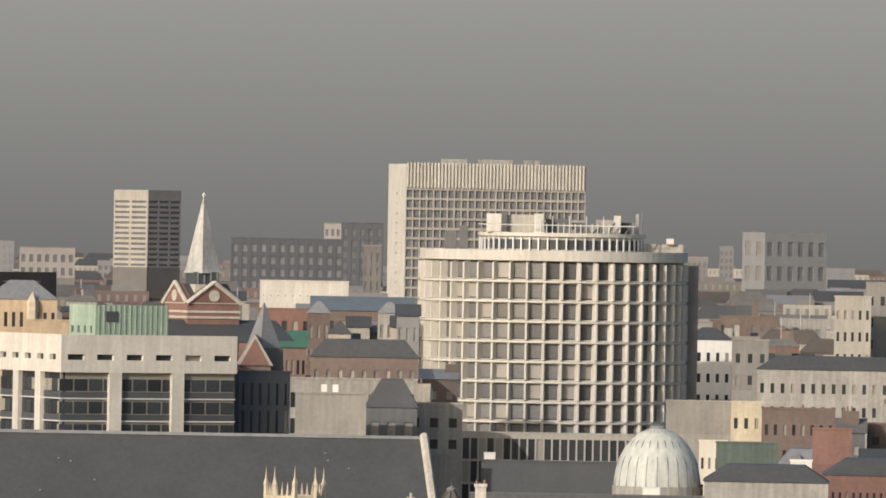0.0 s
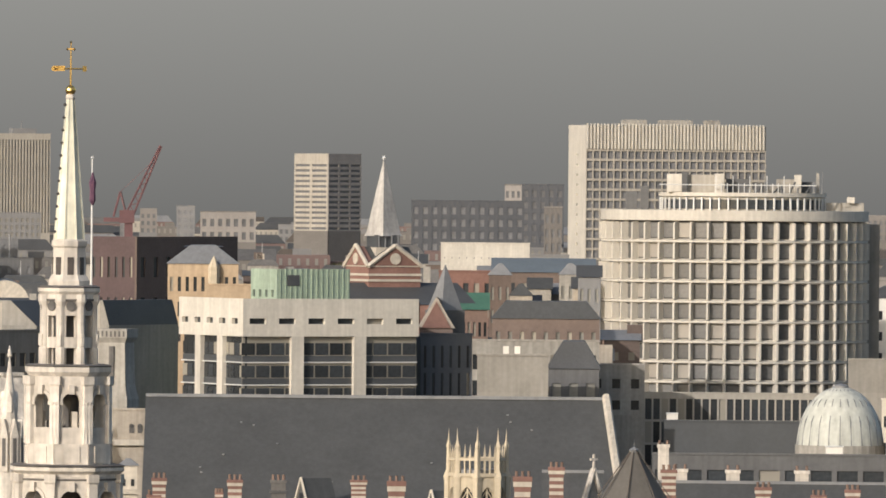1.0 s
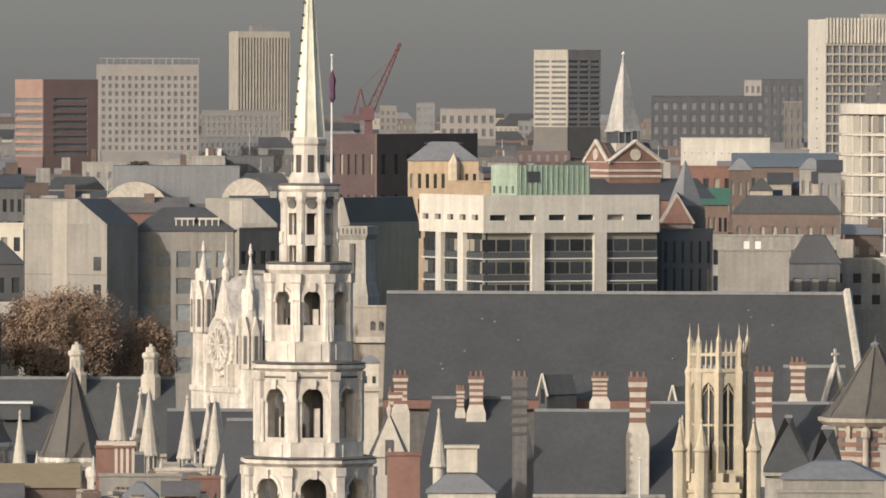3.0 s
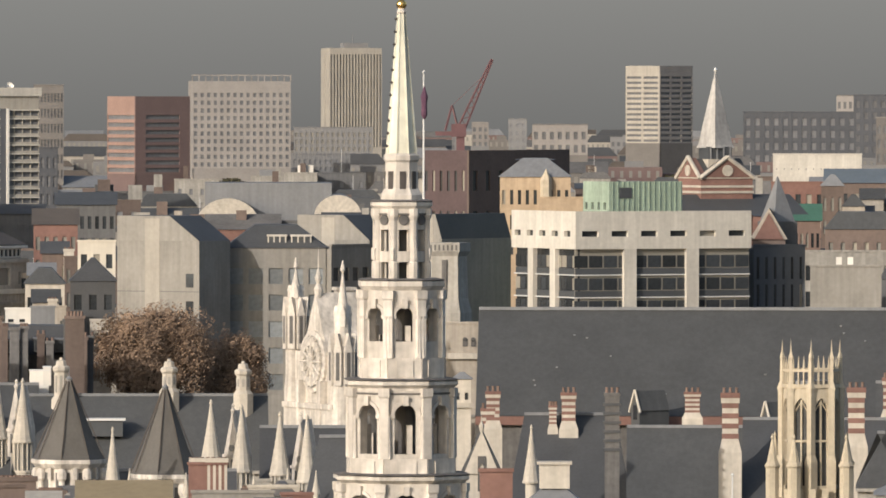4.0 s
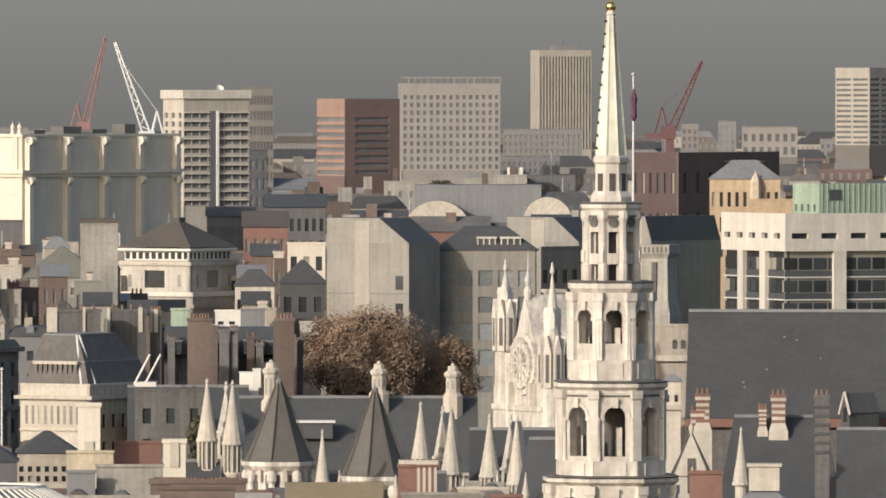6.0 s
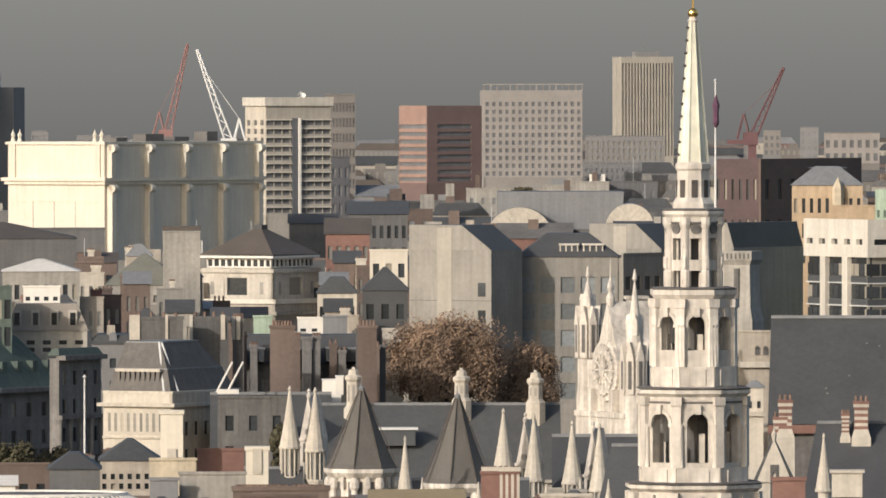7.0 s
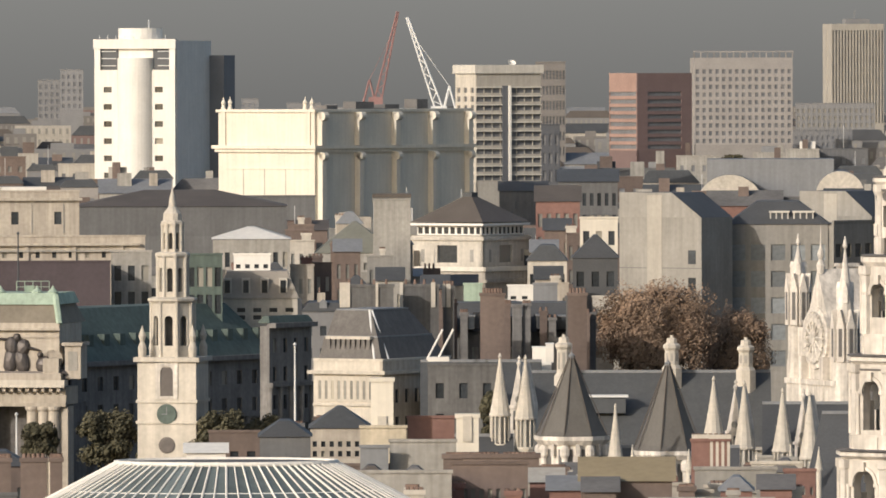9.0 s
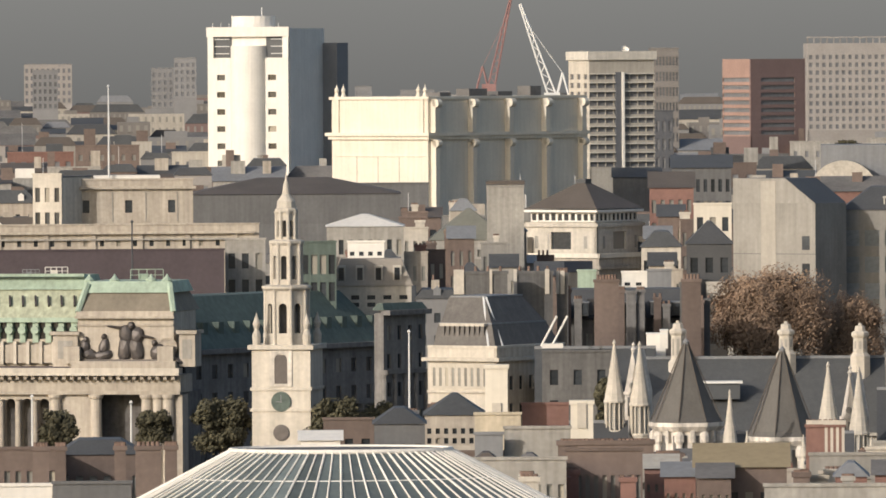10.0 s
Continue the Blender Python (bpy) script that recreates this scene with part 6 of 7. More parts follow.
hs1 = fb("ochre_stone_house", 25, 150, -140, 1310, 16, "ochre stone house with a grey hipped crown", "house", 9, 3, surface("ochre_stone", (0.41, 0.315, 0.215), 0.85, mottle=0.15, streak=0.15), glass, kind="mansard", rise=2.6, inset=3.4, roof=lead, fw=0.42)
part("crown", hip(-2.8, 2.8, 3, 9, high(-140, 1310) + 2.4, high(-108, 1310), 1.0, 1.0), lead, hs1)
part("turret", rings([(0.8, 10), (0.8, high(-145, 1310)), (0.0, high(-125, 1310))], 6), warm_stone, hs1, m=pose(1.5, -0.6, 0))
fb("ochre_stone_wing", 95, 178, -178, 1290, 10, "ochre stone wing with tall windows", "house", 8, 2, bpy.data.materials["ochre_stone"], glass)


def brick_church():
    d, u = 1320.0, 406.0
    th = thing("brick_church", u, d, 24, "red brick church with white-banded gables and a slim grey spire", "church")
    H = lambda v: high(v, d, u)
    s = STEP * d
    w = 50 * s
    part("tower", box(-w, w, -w, w, 0, H(-140)), brick, th)
    for k in range(2):
        m = pose(0, 0, 0, 0, 0, -90 * k) @ pose(0, -w, 0)
        part("gable", gable(-w, w, -0.2, 1, H(-140), H(-106), "y"), brick, th, m=m)
        for sx in (-1, 1):
            part("gable_coping", rod((sx * w * 1.05, -0.2, H(-141)), (0, -0.2, H(-104)), 0.32), pale_stone, th, m=m)
        part("roundel", rings([(0.8, 0), (0.8, 0.35)], 14), pale_stone, th, m=m @ pose(0, 0, H(-128), 90, 0, 0))
        for v in (-142, -158, -168):
            part("stone_band", box(-w - 0.1, w + 0.1, -0.15, 0, H(v), H(v + 4)), pale_stone, th, m=m)
    for x in (-1, 1):
        part("cross_roof", gable(-w, w, -w + 0.5, w, H(-140), H(-107), "y" if x < 0 else "x"), slate, th)
    part("lantern_base", box(-1.9, 1.9, -1.9, 1.9, H(-135), H(-108)), pale_stone, th)
    part("lantern", box(-1.75, 1.75, -1.75, 1.75, H(-108), H(-86)), dark_steel, th)
    for x in (-1.5, -0.5, 0.5, 1.5):
        part("lantern_post", box(x - 0.1, x + 0.1, -1.9, -1.75, H(-108), H(-86)), lead, th)
    part("spire", rings([(2.7, H(-88)), (2.4, H(-82)), (0.06, H(48))], 4, 20), surface("weathered_shingle", (0.40, 0.385, 0.36), 0.7, mottle=0.2, streak=0.2), th)
    part("finial", rings([(0.05, H(45)), (0.3, H(50)), (0.0, H(55))], 8), steel, th)
    part("nave_roof", gable(-w * 2.2, w * 2.6, -9, 4, H(-205), H(-170)), dark_slate, th)


brick_church()
sp = thing("little_slate_spire", 516, 1215, 20, "small grey slate spire on a brick gable", "spire")
part("spire", rings([(2.3, high(-218, 1215)), (0.06, high(-138, 1215))], 4, 15), lead, sp)
part("base", box(-2.0, 2.0, -2, 2, 0, high(-218, 1215)), dark_concrete, sp)
gb = fb("banded_brick_gable", 472, 530, -250, 1208, 10, "red brick gable with white copings", "gable", 0, 0, brown_brick, kind="front", rise=4.0, roof=terrace_stone)
part("brick_face", gable(-1.9, 1.9, -0.3, -0.12, high(-250, 1208), high(-250, 1208) + 3.4, "y"), brick, gb)
fb("green_roof_house", 545, 592, -217, 1350, 12, "terracotta house with a green roof", "house", 5, 2, terracotta, glass, kind="gable", rise=2.4, roof=surface("green_sheet", (0.07, 0.16, 0.11), 0.7))
fb("brown_terrace", 600, 790, -232, 1300, 12, "brown brick terrace with white dormers", "house", 9, 3, brown_brick, blind_glass, kind="mansard", rise=2.4, inset=2, bars=1, fw=0.35)
fb("pale_terrace", 560, 790, -272, 1260, 10, "pale arcade with white pilasters", "terrace", 10, 2, grey_stone, glass)
fb("blue_glass_roof", 600, 780, -150, 1600, 14, "long hall with a blue-grey glass roof", "hall", 8, 1, brown_brick, glass, kind="gable", rise=2.4, roof=surface("blue_roof", (0.13, 0.15, 0.16), 0.4))
fb("cream_long_block", 508, 665, -100, 1900, 16, "long cream block in full sun", "building", 12, 1, pale_concrete, hazed_glass, fw=0.12, fh=0.1)
fb("dark_slot_block", 665, 735, -120, 1880, 14, "grey block with narrow slots", "building", 14, 1, far_grey, hazed_glass)
fb("red_house", 505, 600, -150, 1500, 12, "plain red brick house front", "house", 5, 3, brick, glass)

# ---- around the dome ----
def dome():
    d, u = 1150.0, 1217.0
    th = thing("ribbed_dome", u, d, 0, "pale lead-covered ribbed dome with a small cap", "dome")
    H = lambda v: high(v, d, u)
    R = wide(77, d)
    z0, h = H(-450), H(-347) - H(-450)
    prof = [(R * math.cos(a), z0 + h * math.sin(a)) for a in (radians(8 * i) for i in range(11))] + [(R * 0.1, z0 + h)]
    part("shell", rings(prof, 48), surface("pale_lead", (0.50, 0.51, 0.46), 0.6, mottle=0.1, streak=0.2), th)
    for k in range(24):
        a = 2 * math.pi * k / 24
        for (r0, za), (r1, zb) in zip(prof[:-2:3], prof[3:-1:3]):
            part("rib", rod((r0 * 1.01 * math.sin(a), -r0 * 1.01 * math.cos(a), za), (r1 * 1.01 * math.sin(a), -r1 * 1.01 * math.cos(a), zb), 0.07, 4), lead, th)
    part("cap", rings([(R * 0.2, z0 + h * 0.97), (R * 0.18, z0 + h * 1.02), (0.0, z0 + h * 1.06)], 16), lead, th)
    part("drum", rings([(R * 1.04, 0), (R * 1.04, z0)], 32), grey_stone, th)


dome()
fb("mullion_office", 812, 1175, -362, 1420, 18, "long office with close white mullions over dark glass", "office", 25, 3, light_concrete, glass, fw=0.78, fh=0.9, top=0.6, bars=2)
fb("dark_plant_hall", 905, 1150, -412, 1170, 12, "dark grey panelled plant hall", "plant room", 0, 0, dark_steel)
fb("dark_plant_hall", 1150, 1190, -418, 1168, 12, "dark blue plant hall end", "plant room", 0, 0, dark_slate)
fb("column_terrace", 885, 1300, -470, 1110, 14, "dark glazed storey under a grey parapet", "office", 9, 2, dark_concrete, glass, fw=0.8, fh=0.6, bars=3)
for u, w, dd, v in ((920, 20, 1176, -412), (1207, 30, 1114, -470)):
    th = thing("white_roof_unit", u, dd, 0, "white roof ventilation unit on a flat roof", "roof unit")
    hw, z = wide(w, dd) / 2, high(v, dd - 5) - 0.35
    part("case", box(-hw, hw, 0, 1.5, z, z + 1.2), white_render, th)
    part("lid", box(-hw - 0.1, hw + 0.1, -0.1, 1.6, z + 1.2, z + 1.3), steel, th)
# towards the right edge
for nm, u0, u1, v, d, c, r, wl_, kd, lb in (
    ("white_sash_house", 1262, 1345, -190, 1560, 5, 3, white_render, "mansard", "white rendered house with dark sash windows"),
    ("pale_low_house", 1255, 1310, -160, 1640, 3, 3, far_stone, "flat", "low stone house with small windows"),
    ("tan_block", 1345, 1410, -190, 1500, 3, 2, concrete, "flat", "tan concrete block with a recess"),
    ("stepped_tower", 1525, 1590, -110, 1500, 5, 6, light_concrete, "flat", "stepped cream concrete tower"),
    ("stepped_tower", 1580, 1640, -85, 1520, 3, 6, concrete, "flat", "stepped tan concrete tower"),
    ("pale_flat_roofs", 1390, 1680, -240, 1420, 16, 2, grey_stone, "mansard", "broad pale sheet-roofed hall"),
    ("concrete_wall_block", 1230, 1345, -300, 1300, 0, 0, concrete, "flat", "plain tan concrete wall block"),
    ("tan_slot_block", 1345, 1400, -300, 1290, 3, 2, warm_stone, "flat", "tan stone block with tall slots"),
    ("brick_range", 1400, 1530, -310, 1280, 8, 2, brown_brick, "flat", "dull red brick range with pale piers"),
    ("olive_clad_block", 1320, 1430, -372, 1200, 0, 0, dark_copper, "flat", "grey-green clad plant block"),
    ("red_brick_block", 1490, 1560, -345, 1230, 0, 0, brick, "flat", "red brick stair block"),
    ("white_small_block", 1452, 1490, -402, 1180, 2, 1, white_render, "flat", "small white roof block"),
    ("red_brick_house", 1510, 1680, -425, 1160, 14, 2, brick, "mansard", "red brick front with white windows"),
    ("cream_low_house", 1290, 1340, -370, 1230, 4, 2, cream_render, "flat", "cream low house with windows"),
    ("low_grey_roofs", 1300, 1520, -440, 1140, 16, 2, grey_stone, "mansard", "low grey roofs with skylights")):
    fb(nm, u0, u1, v, d, 14, lb, "building", c, r, wl_, glass if d < 1600 else hazed_glass, kind=kd, rise=2.0, inset=3, fw=0.36, fh=0.42)
dh = corner_block("domed_far_hotel", 1360, 1400, 1510, 2, 2900, 30, "far hazy tower block with a recessed top", "tower", left=(2, 8), right=(6, 8), wall=far_grey, pane=hazed_glass)

# ---- cranes ----
def crane(u0, v0, u1, v1, d, material, label, foot_v=-120):
    th = thing("tower_crane", u0, d, 0, label, "crane")
    s = STEP * d
    a, b = Vector((0, 0, high(v0, d, u0))), Vector((wide(u1 - u0, d), 0, high(v1, d, u1)))
    side = (b - a).normalized().cross(Vector((0, 1, 0))) * 0.9
    n = 14
    for k, (p, q) in enumerate(((a - side, b - side * 0.2), (a + side, b + side * 0.2))):
        part("jib_chord", rod(p, q, 0.26, 5), material, th)
    for i in range(n):
        t0, t1 = i / n, (i + 1) / n
        f0, f1 = 1 - 0.8 * t0, 1 - 0.8 * t1
        p, q = a.lerp(b, t0) + side * f0 * (-1) ** i, a.lerp(b, t1) + side * f1 * (-1) ** (i + 1)
        part("jib_lacing", rod(p, q, 0.14, 4), material, th)
    part("mast", box(-1.0, 1.0, -1.0, 1.0, ground_z(d), a.z + 1.0), material, th)
    part("cab", box(-2.2, 1.4, -1.4, 1.4, a.z - 1.5, a.z + 1.6), material, th)
    back = -1 if u1 > u0 else 1
    top = a + Vector((back * 2.0, 0, 6.0))
    part("a_frame", rod(a + Vector((back * 0.5, 0, 0)), top, 0.3, 5), material, th)
    part("a_frame", rod(a + Vector((back * 3.6, 0, 0)), top, 0.3, 5), material, th)
    part("counter_jib", box(min(0, back * 6), max(0, back * 6), -0.8, 0.8, a.z - 1.2, a.z - 0.2), material, th)
    part("tie", rod(top, a.lerp(b, 0.8), 0.08, 4), material, th)
    return th


crane(-45, -58, 11, 68, 2250, red_steel, "red luffing tower crane against the haze")
crane(-968, -68, -1027, 102, 2100, steel, "white lattice luffing crane jib")
crane(-1080, -50, -1043, 112, 2400, surface("faded_red_paint", (0.26, 0.15, 0.14), 0.6), "red and white luffing crane behind the theatre")

# ---- trees ----
def tree(u, v, d, halfw, halfh, leaf, label, n=5200, seed=1, size=0.42):
    rnd = random.Random(seed)
    th = thing("tree", u, d, 0, label, "tree", "trees")
    w, zt = wide(halfw, d), high(v, d, u)
    hh = wide(halfh, d)
    zc = zt - hh
    part("trunk", rod((0, 3, 0), (0, 3, zc), 0.55, 8, r2=0.3), bark, th)
    blobs = []
    for k in range(54):
        a, r = rnd.uniform(0, 6.28), math.sqrt(rnd.random())
        e = rnd.uniform(-0.7, 0.8)
        f = math.sqrt(max(0.05, 1 - e * e))
        c = Vector((w * 0.8 * r * math.cos(a) * f, 3 + w * 0.5 * r * math.sin(a) * f, zc + hh * 0.85 * e))
        blobs.append((c, rnd.uniform(0.14, 0.26) * min(w, hh * 1.4)))
        if k < (12 if n > 2000 else 0):
            part("limb", rod((0, 3, zc - hh * rnd.uniform(0.2, 0.8)), c, 0.2, 5, r2=0.04), bark, th)
    verts, faces = [], []
    for i in range(n):
        c, r = rnd.choice(blobs)
        q = Vector((rnd.gauss(0, 1), rnd.gauss(0, 1), rnd.gauss(0, 1))).normalized() * r * rnd.uniform(0.4, 1.25)
        if i % 2 and n > 20000:
            o = Vector((rnd.gauss(0, 1), rnd.gauss(0, 1), rnd.gauss(0, 1))).normalized() * rnd.uniform(0.6, 1.0) ** 0.5
            bump = 0.84 + 0.42 * noise.noise(o * 2.3 + Vector((seed, 0, 0))) + 0.2 * noise.noise(o * 6.0 + Vector((seed, 3, 0)))
            c, q = Vector((0, 3, zc)), Vector((o.x * w * bump, o.y * w * 0.6 * bump, o.z * hh * bump))
            r = 1.0
        nrm = (q + Vector((rnd.gauss(0, 1), rnd.gauss(0, 1), rnd.gauss(0, 1))) * r * 0.5).normalized()
        t1 = nrm.orthogonal().normalized() * size * rnd.uniform(0.6, 1.2)
        t2 = nrm.cross(t1).normalized() * size * rnd.uniform(0.5, 1.0)
        b = len(verts)
        verts += [c + q - t1, c + q + t2, c + q + t1 + nrm * 0.1, c + q - t2]
        faces.append((b, b + 1, b + 2, b + 3))
    me = bpy.data.meshes.new("crown")
    me.from_pydata(verts, [], faces)
    me.materials.append(leaf)
    cr = new("crown", me)
    cr.parent = th
    tagged(cr, kind="stuff")


tree(-590, -364, 1130, 128, 98, rust_leaf, "large plane tree with rust-brown autumn leaves", 52000, 3, 0.16)
tree(-445, -408, 1135, 68, 85, rust_leaf, "smaller rust-brown autumn tree", 22000, 4, 0.16)
tree(-880, -545, 1030, 20, 60, green_leaf, "narrow green tree beside the court wall", 2500, 5)
# street trees: their shade is in the leaf colour
for u, v, a, b, k in ((-1360, -590, 60, 50, 6), (-1560, -590, 70, 55, 7), (-1680, -610, 40, 40, 8), (-1850, -610, 40, 36, 9), (-1275, -600, 55, 45, 10), (-1480, -640, 30, 30, 11)):
    tree(u, v, 1050 + k * 3, a, b, green_leaf, "dull green street tree in early autumn", 7000, k, 0.26)
for i in range(26):
    rr = random.Random(50 + i)
    tree(-2000 + i * 140 + rr.uniform(-50, 50), -98 + rr.uniform(-14, 8) - (40 if i % 3 else 0), 3300 - (i % 3) * 500, rr.uniform(20, 50), 22, green_leaf, "far dark trees among the roofs", 500, 60 + i, 1.3)

# ---- oval glass roof ----
def glass_roof():
    d, u = 620.0, -1349.0
    th = thing("glass_roof", u, d, 0, "large oval glazed roof with white glazing bars", "glass roof")
    s = STEP * d
    a, b = 380 * s, 9.5
    at_, bt = 196 * s, 4.2
    z0, z1 = high(-782, d), high(-687, d)
    n = 44
    low = [Vector((a * math.sin(2 * math.pi * k / n) , -b * math.cos(2 * math.pi * k / n), z0)) for k in range(n)]
    top = [Vector((at_ * math.sin(2 * math.pi * k / n), -bt * math.cos(2 * math.pi * k / n), z1)) for k in range(n)]
    pane_mat = surface("roof_glass", (0.10, 0.12, 0.12), 0.25, mottle=0.2, vary=0.3, bump=0.0, spec=0.5)
    for k in range(n):
        j = (k + 1) % n
        bm = bmesh.new()
        bm.faces.new([bm.verts.new(p) for p in (low[k], low[j], top[j], top[k])])
        part("pane", bm, pane_mat, th)
        part("glazing_bar", rod(low[k] + Vector((0, 0, 0.05)), top[k] + Vector((0, 0, 0.05)), 0.08, 5), white_render, th)
        mid0, mid1 = low[k].lerp(low[j], 0.5), top[k].lerp(top[j], 0.5)
        part("glazing_bar", rod(mid0 + Vector((0, 0, 0.05)), mid1 + Vector((0, 0, 0.05)), 0.06, 5), white_render, th)
        part("purlin", rod(low[k].lerp(top[k], 0.5), low[j].lerp(top[j], 0.5), 0.05, 4), steel, th)
        part("ring_beam", rod(low[k], low[j], 0.24, 6), white_render, th)
        part("top_kerb", rod(top[k], top[j], 0.2, 6), white_render, th)
    bm = bmesh.new()
    bm.faces.new([bm.verts.new(p + Vector((0, 0, 0.05))) for p in top])
    part("flat_top", bm, roof_felt, th)
    bm = bmesh.new()
    lo = [bm.verts.new(p - Vector((0, 0, 0.2))) for p in low]
    gr = [bm.verts.new((p.x, p.y, 0)) for p in low]
    for k in range(n):
        bm.faces.new((lo[k], lo[(k + 1) % n], gr[(k + 1) % n], gr[k]))
    part("drum_wall", bm, dark_concrete, th)


glass_roof()

# ---- nearer roofs along the bottom of the view ----
def near_roofs():
    b = flat_block
    b("brick_parapet_house", -1028, -945, -608, 830, 9, "dark red brick parapet wall", "house", 0, 0, brick)
    for u in (-1073, -922):
        th = chimney(u, -525 if u < -1000 else -592, 826, 40, 120 if u < -1000 else 70, "cream rendered square chimney stack", cream_render, 0)
        part("rib", box(-0.4, 0.4, -0.15, 0, high(-650, 826), high(-605, 826)), pale_stone, th)
    b("grey_slab_roof", -1060, -942, -650, 760, 8, "pale grey rendered roof block", "roof room", 0, 0, grey_stone)
    b("grey_slab_roof", -1112, -1062, -660, 758, 8, "grey rendered roof block", "roof room", 0, 0, lead)
    b("stone_house", -1112, -1030, -625, 800, 6, "tan stone house top under chimneys", "house", 3, 1, warm_stone, glass)
    b("hipped_white_house", -1200, -1095, -625, 870, 10, "pale house with a grey hipped roof", "house", 7, 2, terrace_stone, glass, kind="mansard", rise=1.9, inset=3.4, roof=slate, foot=-680)
    b("dark_grey_house", -1290, -1200, -640, 850, 9, "dark grey house with white pots", "house", 4, 2, dark_concrete, glass, kind="mansard", rise=1.4, inset=2, roof=dark_slate)
    b("brown_brick_house", -1380, -1290, -632, 900, 9, "brown brick house back with a flat roof", "house", 3, 2, brown_brick, glass)
    b("low_white_roof", -1420, -1350, -668, 840, 7, "low white sheet roof", "shed", 0, 0, white_render, kind="gable", rise=0.8, roof=white_render)
    chimney(-1225, -612, 860, 26, 30, "short chimney with red and white pots", dark_concrete, 5)
    chimney(-1170, -602, 880, 46, 26, "long chimney with ochre pots", brown_brick, 9)
    pole("flagpole", -1227, -650, -478, 890, 0.13, "white flagpole among low roofs")
    pole("aerial_pole", -1720, -820, -600, 800, 0.12, "white aerial pole on a roof")
    pole("aerial_pole", -1895, -820, -588, 800, 0.12, "white aerial pole with stays")
    b("rail_roof_house", -1850, -1700, -690, 790, 9, "dark roof house with white skylights", "house", 6, 1, brown_brick, blind_glass, kind="mansard", rise=1.2, inset=2, roof=dark_slate)
    b("terrace_house", -1990, -1850, -680, 780, 9, "brown terrace house with pale chimney bases", "house", 7, 2, brown_brick, blind_glass)
    b("white_flat_house", -2010, -1860, -745, 720, 9, "white flat roof house", "house", 0, 0, white_render)
    b("dark_flat_house", -1860, -1720, -742, 715, 9, "dark flat roof house", "house", 0, 0, dark_concrete)
    for u, w in ((-1690, 46), (-1650, 22), (-1880, 28), (-1740, 20), (-1845, 18)):
        chimney(u, -668, 770, w, 60, "brown brick chimney stack with clay pots", brown_brick, 5)
    for u, v, w, h in ((-640, -728, 36, 50), (-770, -690, 50, 30), (-935, -668, 60, 30), (-830, -668, 70, 24), (-895, -668, 70, 24)):
        chimney(u, v, 720, w, h, "brown brick chimney stack with a row of clay pots", brown_brick, 8)
    b("long_brick_house", -950, -815, -690, 700, 9, "brick house with white sash windows under a flat roof", "house", 9, 2, brown_brick, blind_glass, kind="flat", roof=lead, bars=2)
    b("balcony_house", -1130, -950, -705, 690, 9, "grey house with white windows under a flat roof", "house", 9, 2, grey_stone, blind_glass, bars=2, kind="flat", roof=light_concrete)
    b("ochre_roof_house", -720, -560, -720, 680, 9, "house with an ochre sheet roof", "house", 6, 2, brown_brick, glass, kind="gable", rise=1.6, roof=surface("ochre_sheet", (0.26, 0.21, 0.13), 0.8))
    b("red_chimney_block", -526, -458, -650, 760, 5, "red brick chimney block with pale coping", "chimney", 0, 0, brick)
    for k in range(7):
        chimney(-520 + k * 10, -636, 760, 5, 14, "single pale clay chimney pot", pale_stone, 1, name="chimney_pot", group="chimney pots")
    b("tan_flat_house", -520, -375, -700, 720, 9, "tan rendered flat roof house", "house", 5, 1, concrete, glass)
    b("tan_flat_house", -420, -330, -690, 760, 8, "pale stone roof block", "house", 0, 0, pale_stone)
    b("grey_low_house", -600, -380, -755, 640, 9, "grey low flat roofs", "house", 10, 1, grey_stone, glass, kind="flat", roof=roof_felt)
    # right of the steeple
    b("red_stack", -10, 48, -662, 640, 4, "red brick stack with a dark cap", "chimney", 0, 0, brick)
    pv = b("lead_roof_pavilion", 62, 182, -728, 800, 6, "stone roof pavilion with a lead glazed roof", "pavilion", 5, 1, pale_stone, glass, kind="mansard", rise=1.8, inset=2.2, roof=lead)
    part("top_box", box(-1.3, 1.3, 1.5, 3.5, high(-728, 800) + 1.7, high(-650, 800)), pale_stone, pv)
    part("top_cap", box(-1.5, 1.5, 1.3, 3.7, high(-650, 800), high(-645, 800)), pale_stone, pv)
    b("flat_grey_house", 250, 480, -735, 760, 9, "grey flat roof house with white rails", "house", 0, 0, grey_stone)
    b("flat_tan_house", 680, 850, -725, 760, 9, "tan stone flat roof house with windows", "house", 5, 1, concrete, glass)
    pole("white_pole", 437, -760, -668, 758, 0.1, "thin white pole with a ball")
    slate_roof(-330, -150, -600, -760, 940, 8, "dark slate roof below the steeple", 2, grey_stone, dark_slate)
    slate_roof(-1000, -840, -640, -720, 985, 6, "low dark court roof", 0, pale_stone, dark_slate)
    slate_roof(-700, -440, -660, -760, 970, 6, "low dark court roof", 0, pale_stone, dark_slate)
    for u in (-710, -630, -598, -530, -500, -470, -410, -350, -300):
        spirelet(u, -655 - (u % 7) * 4, -700, 7, 930, 20, pale_stone, columns=False, label="little pale stone pinnacle on the parapet")


near_roofs()

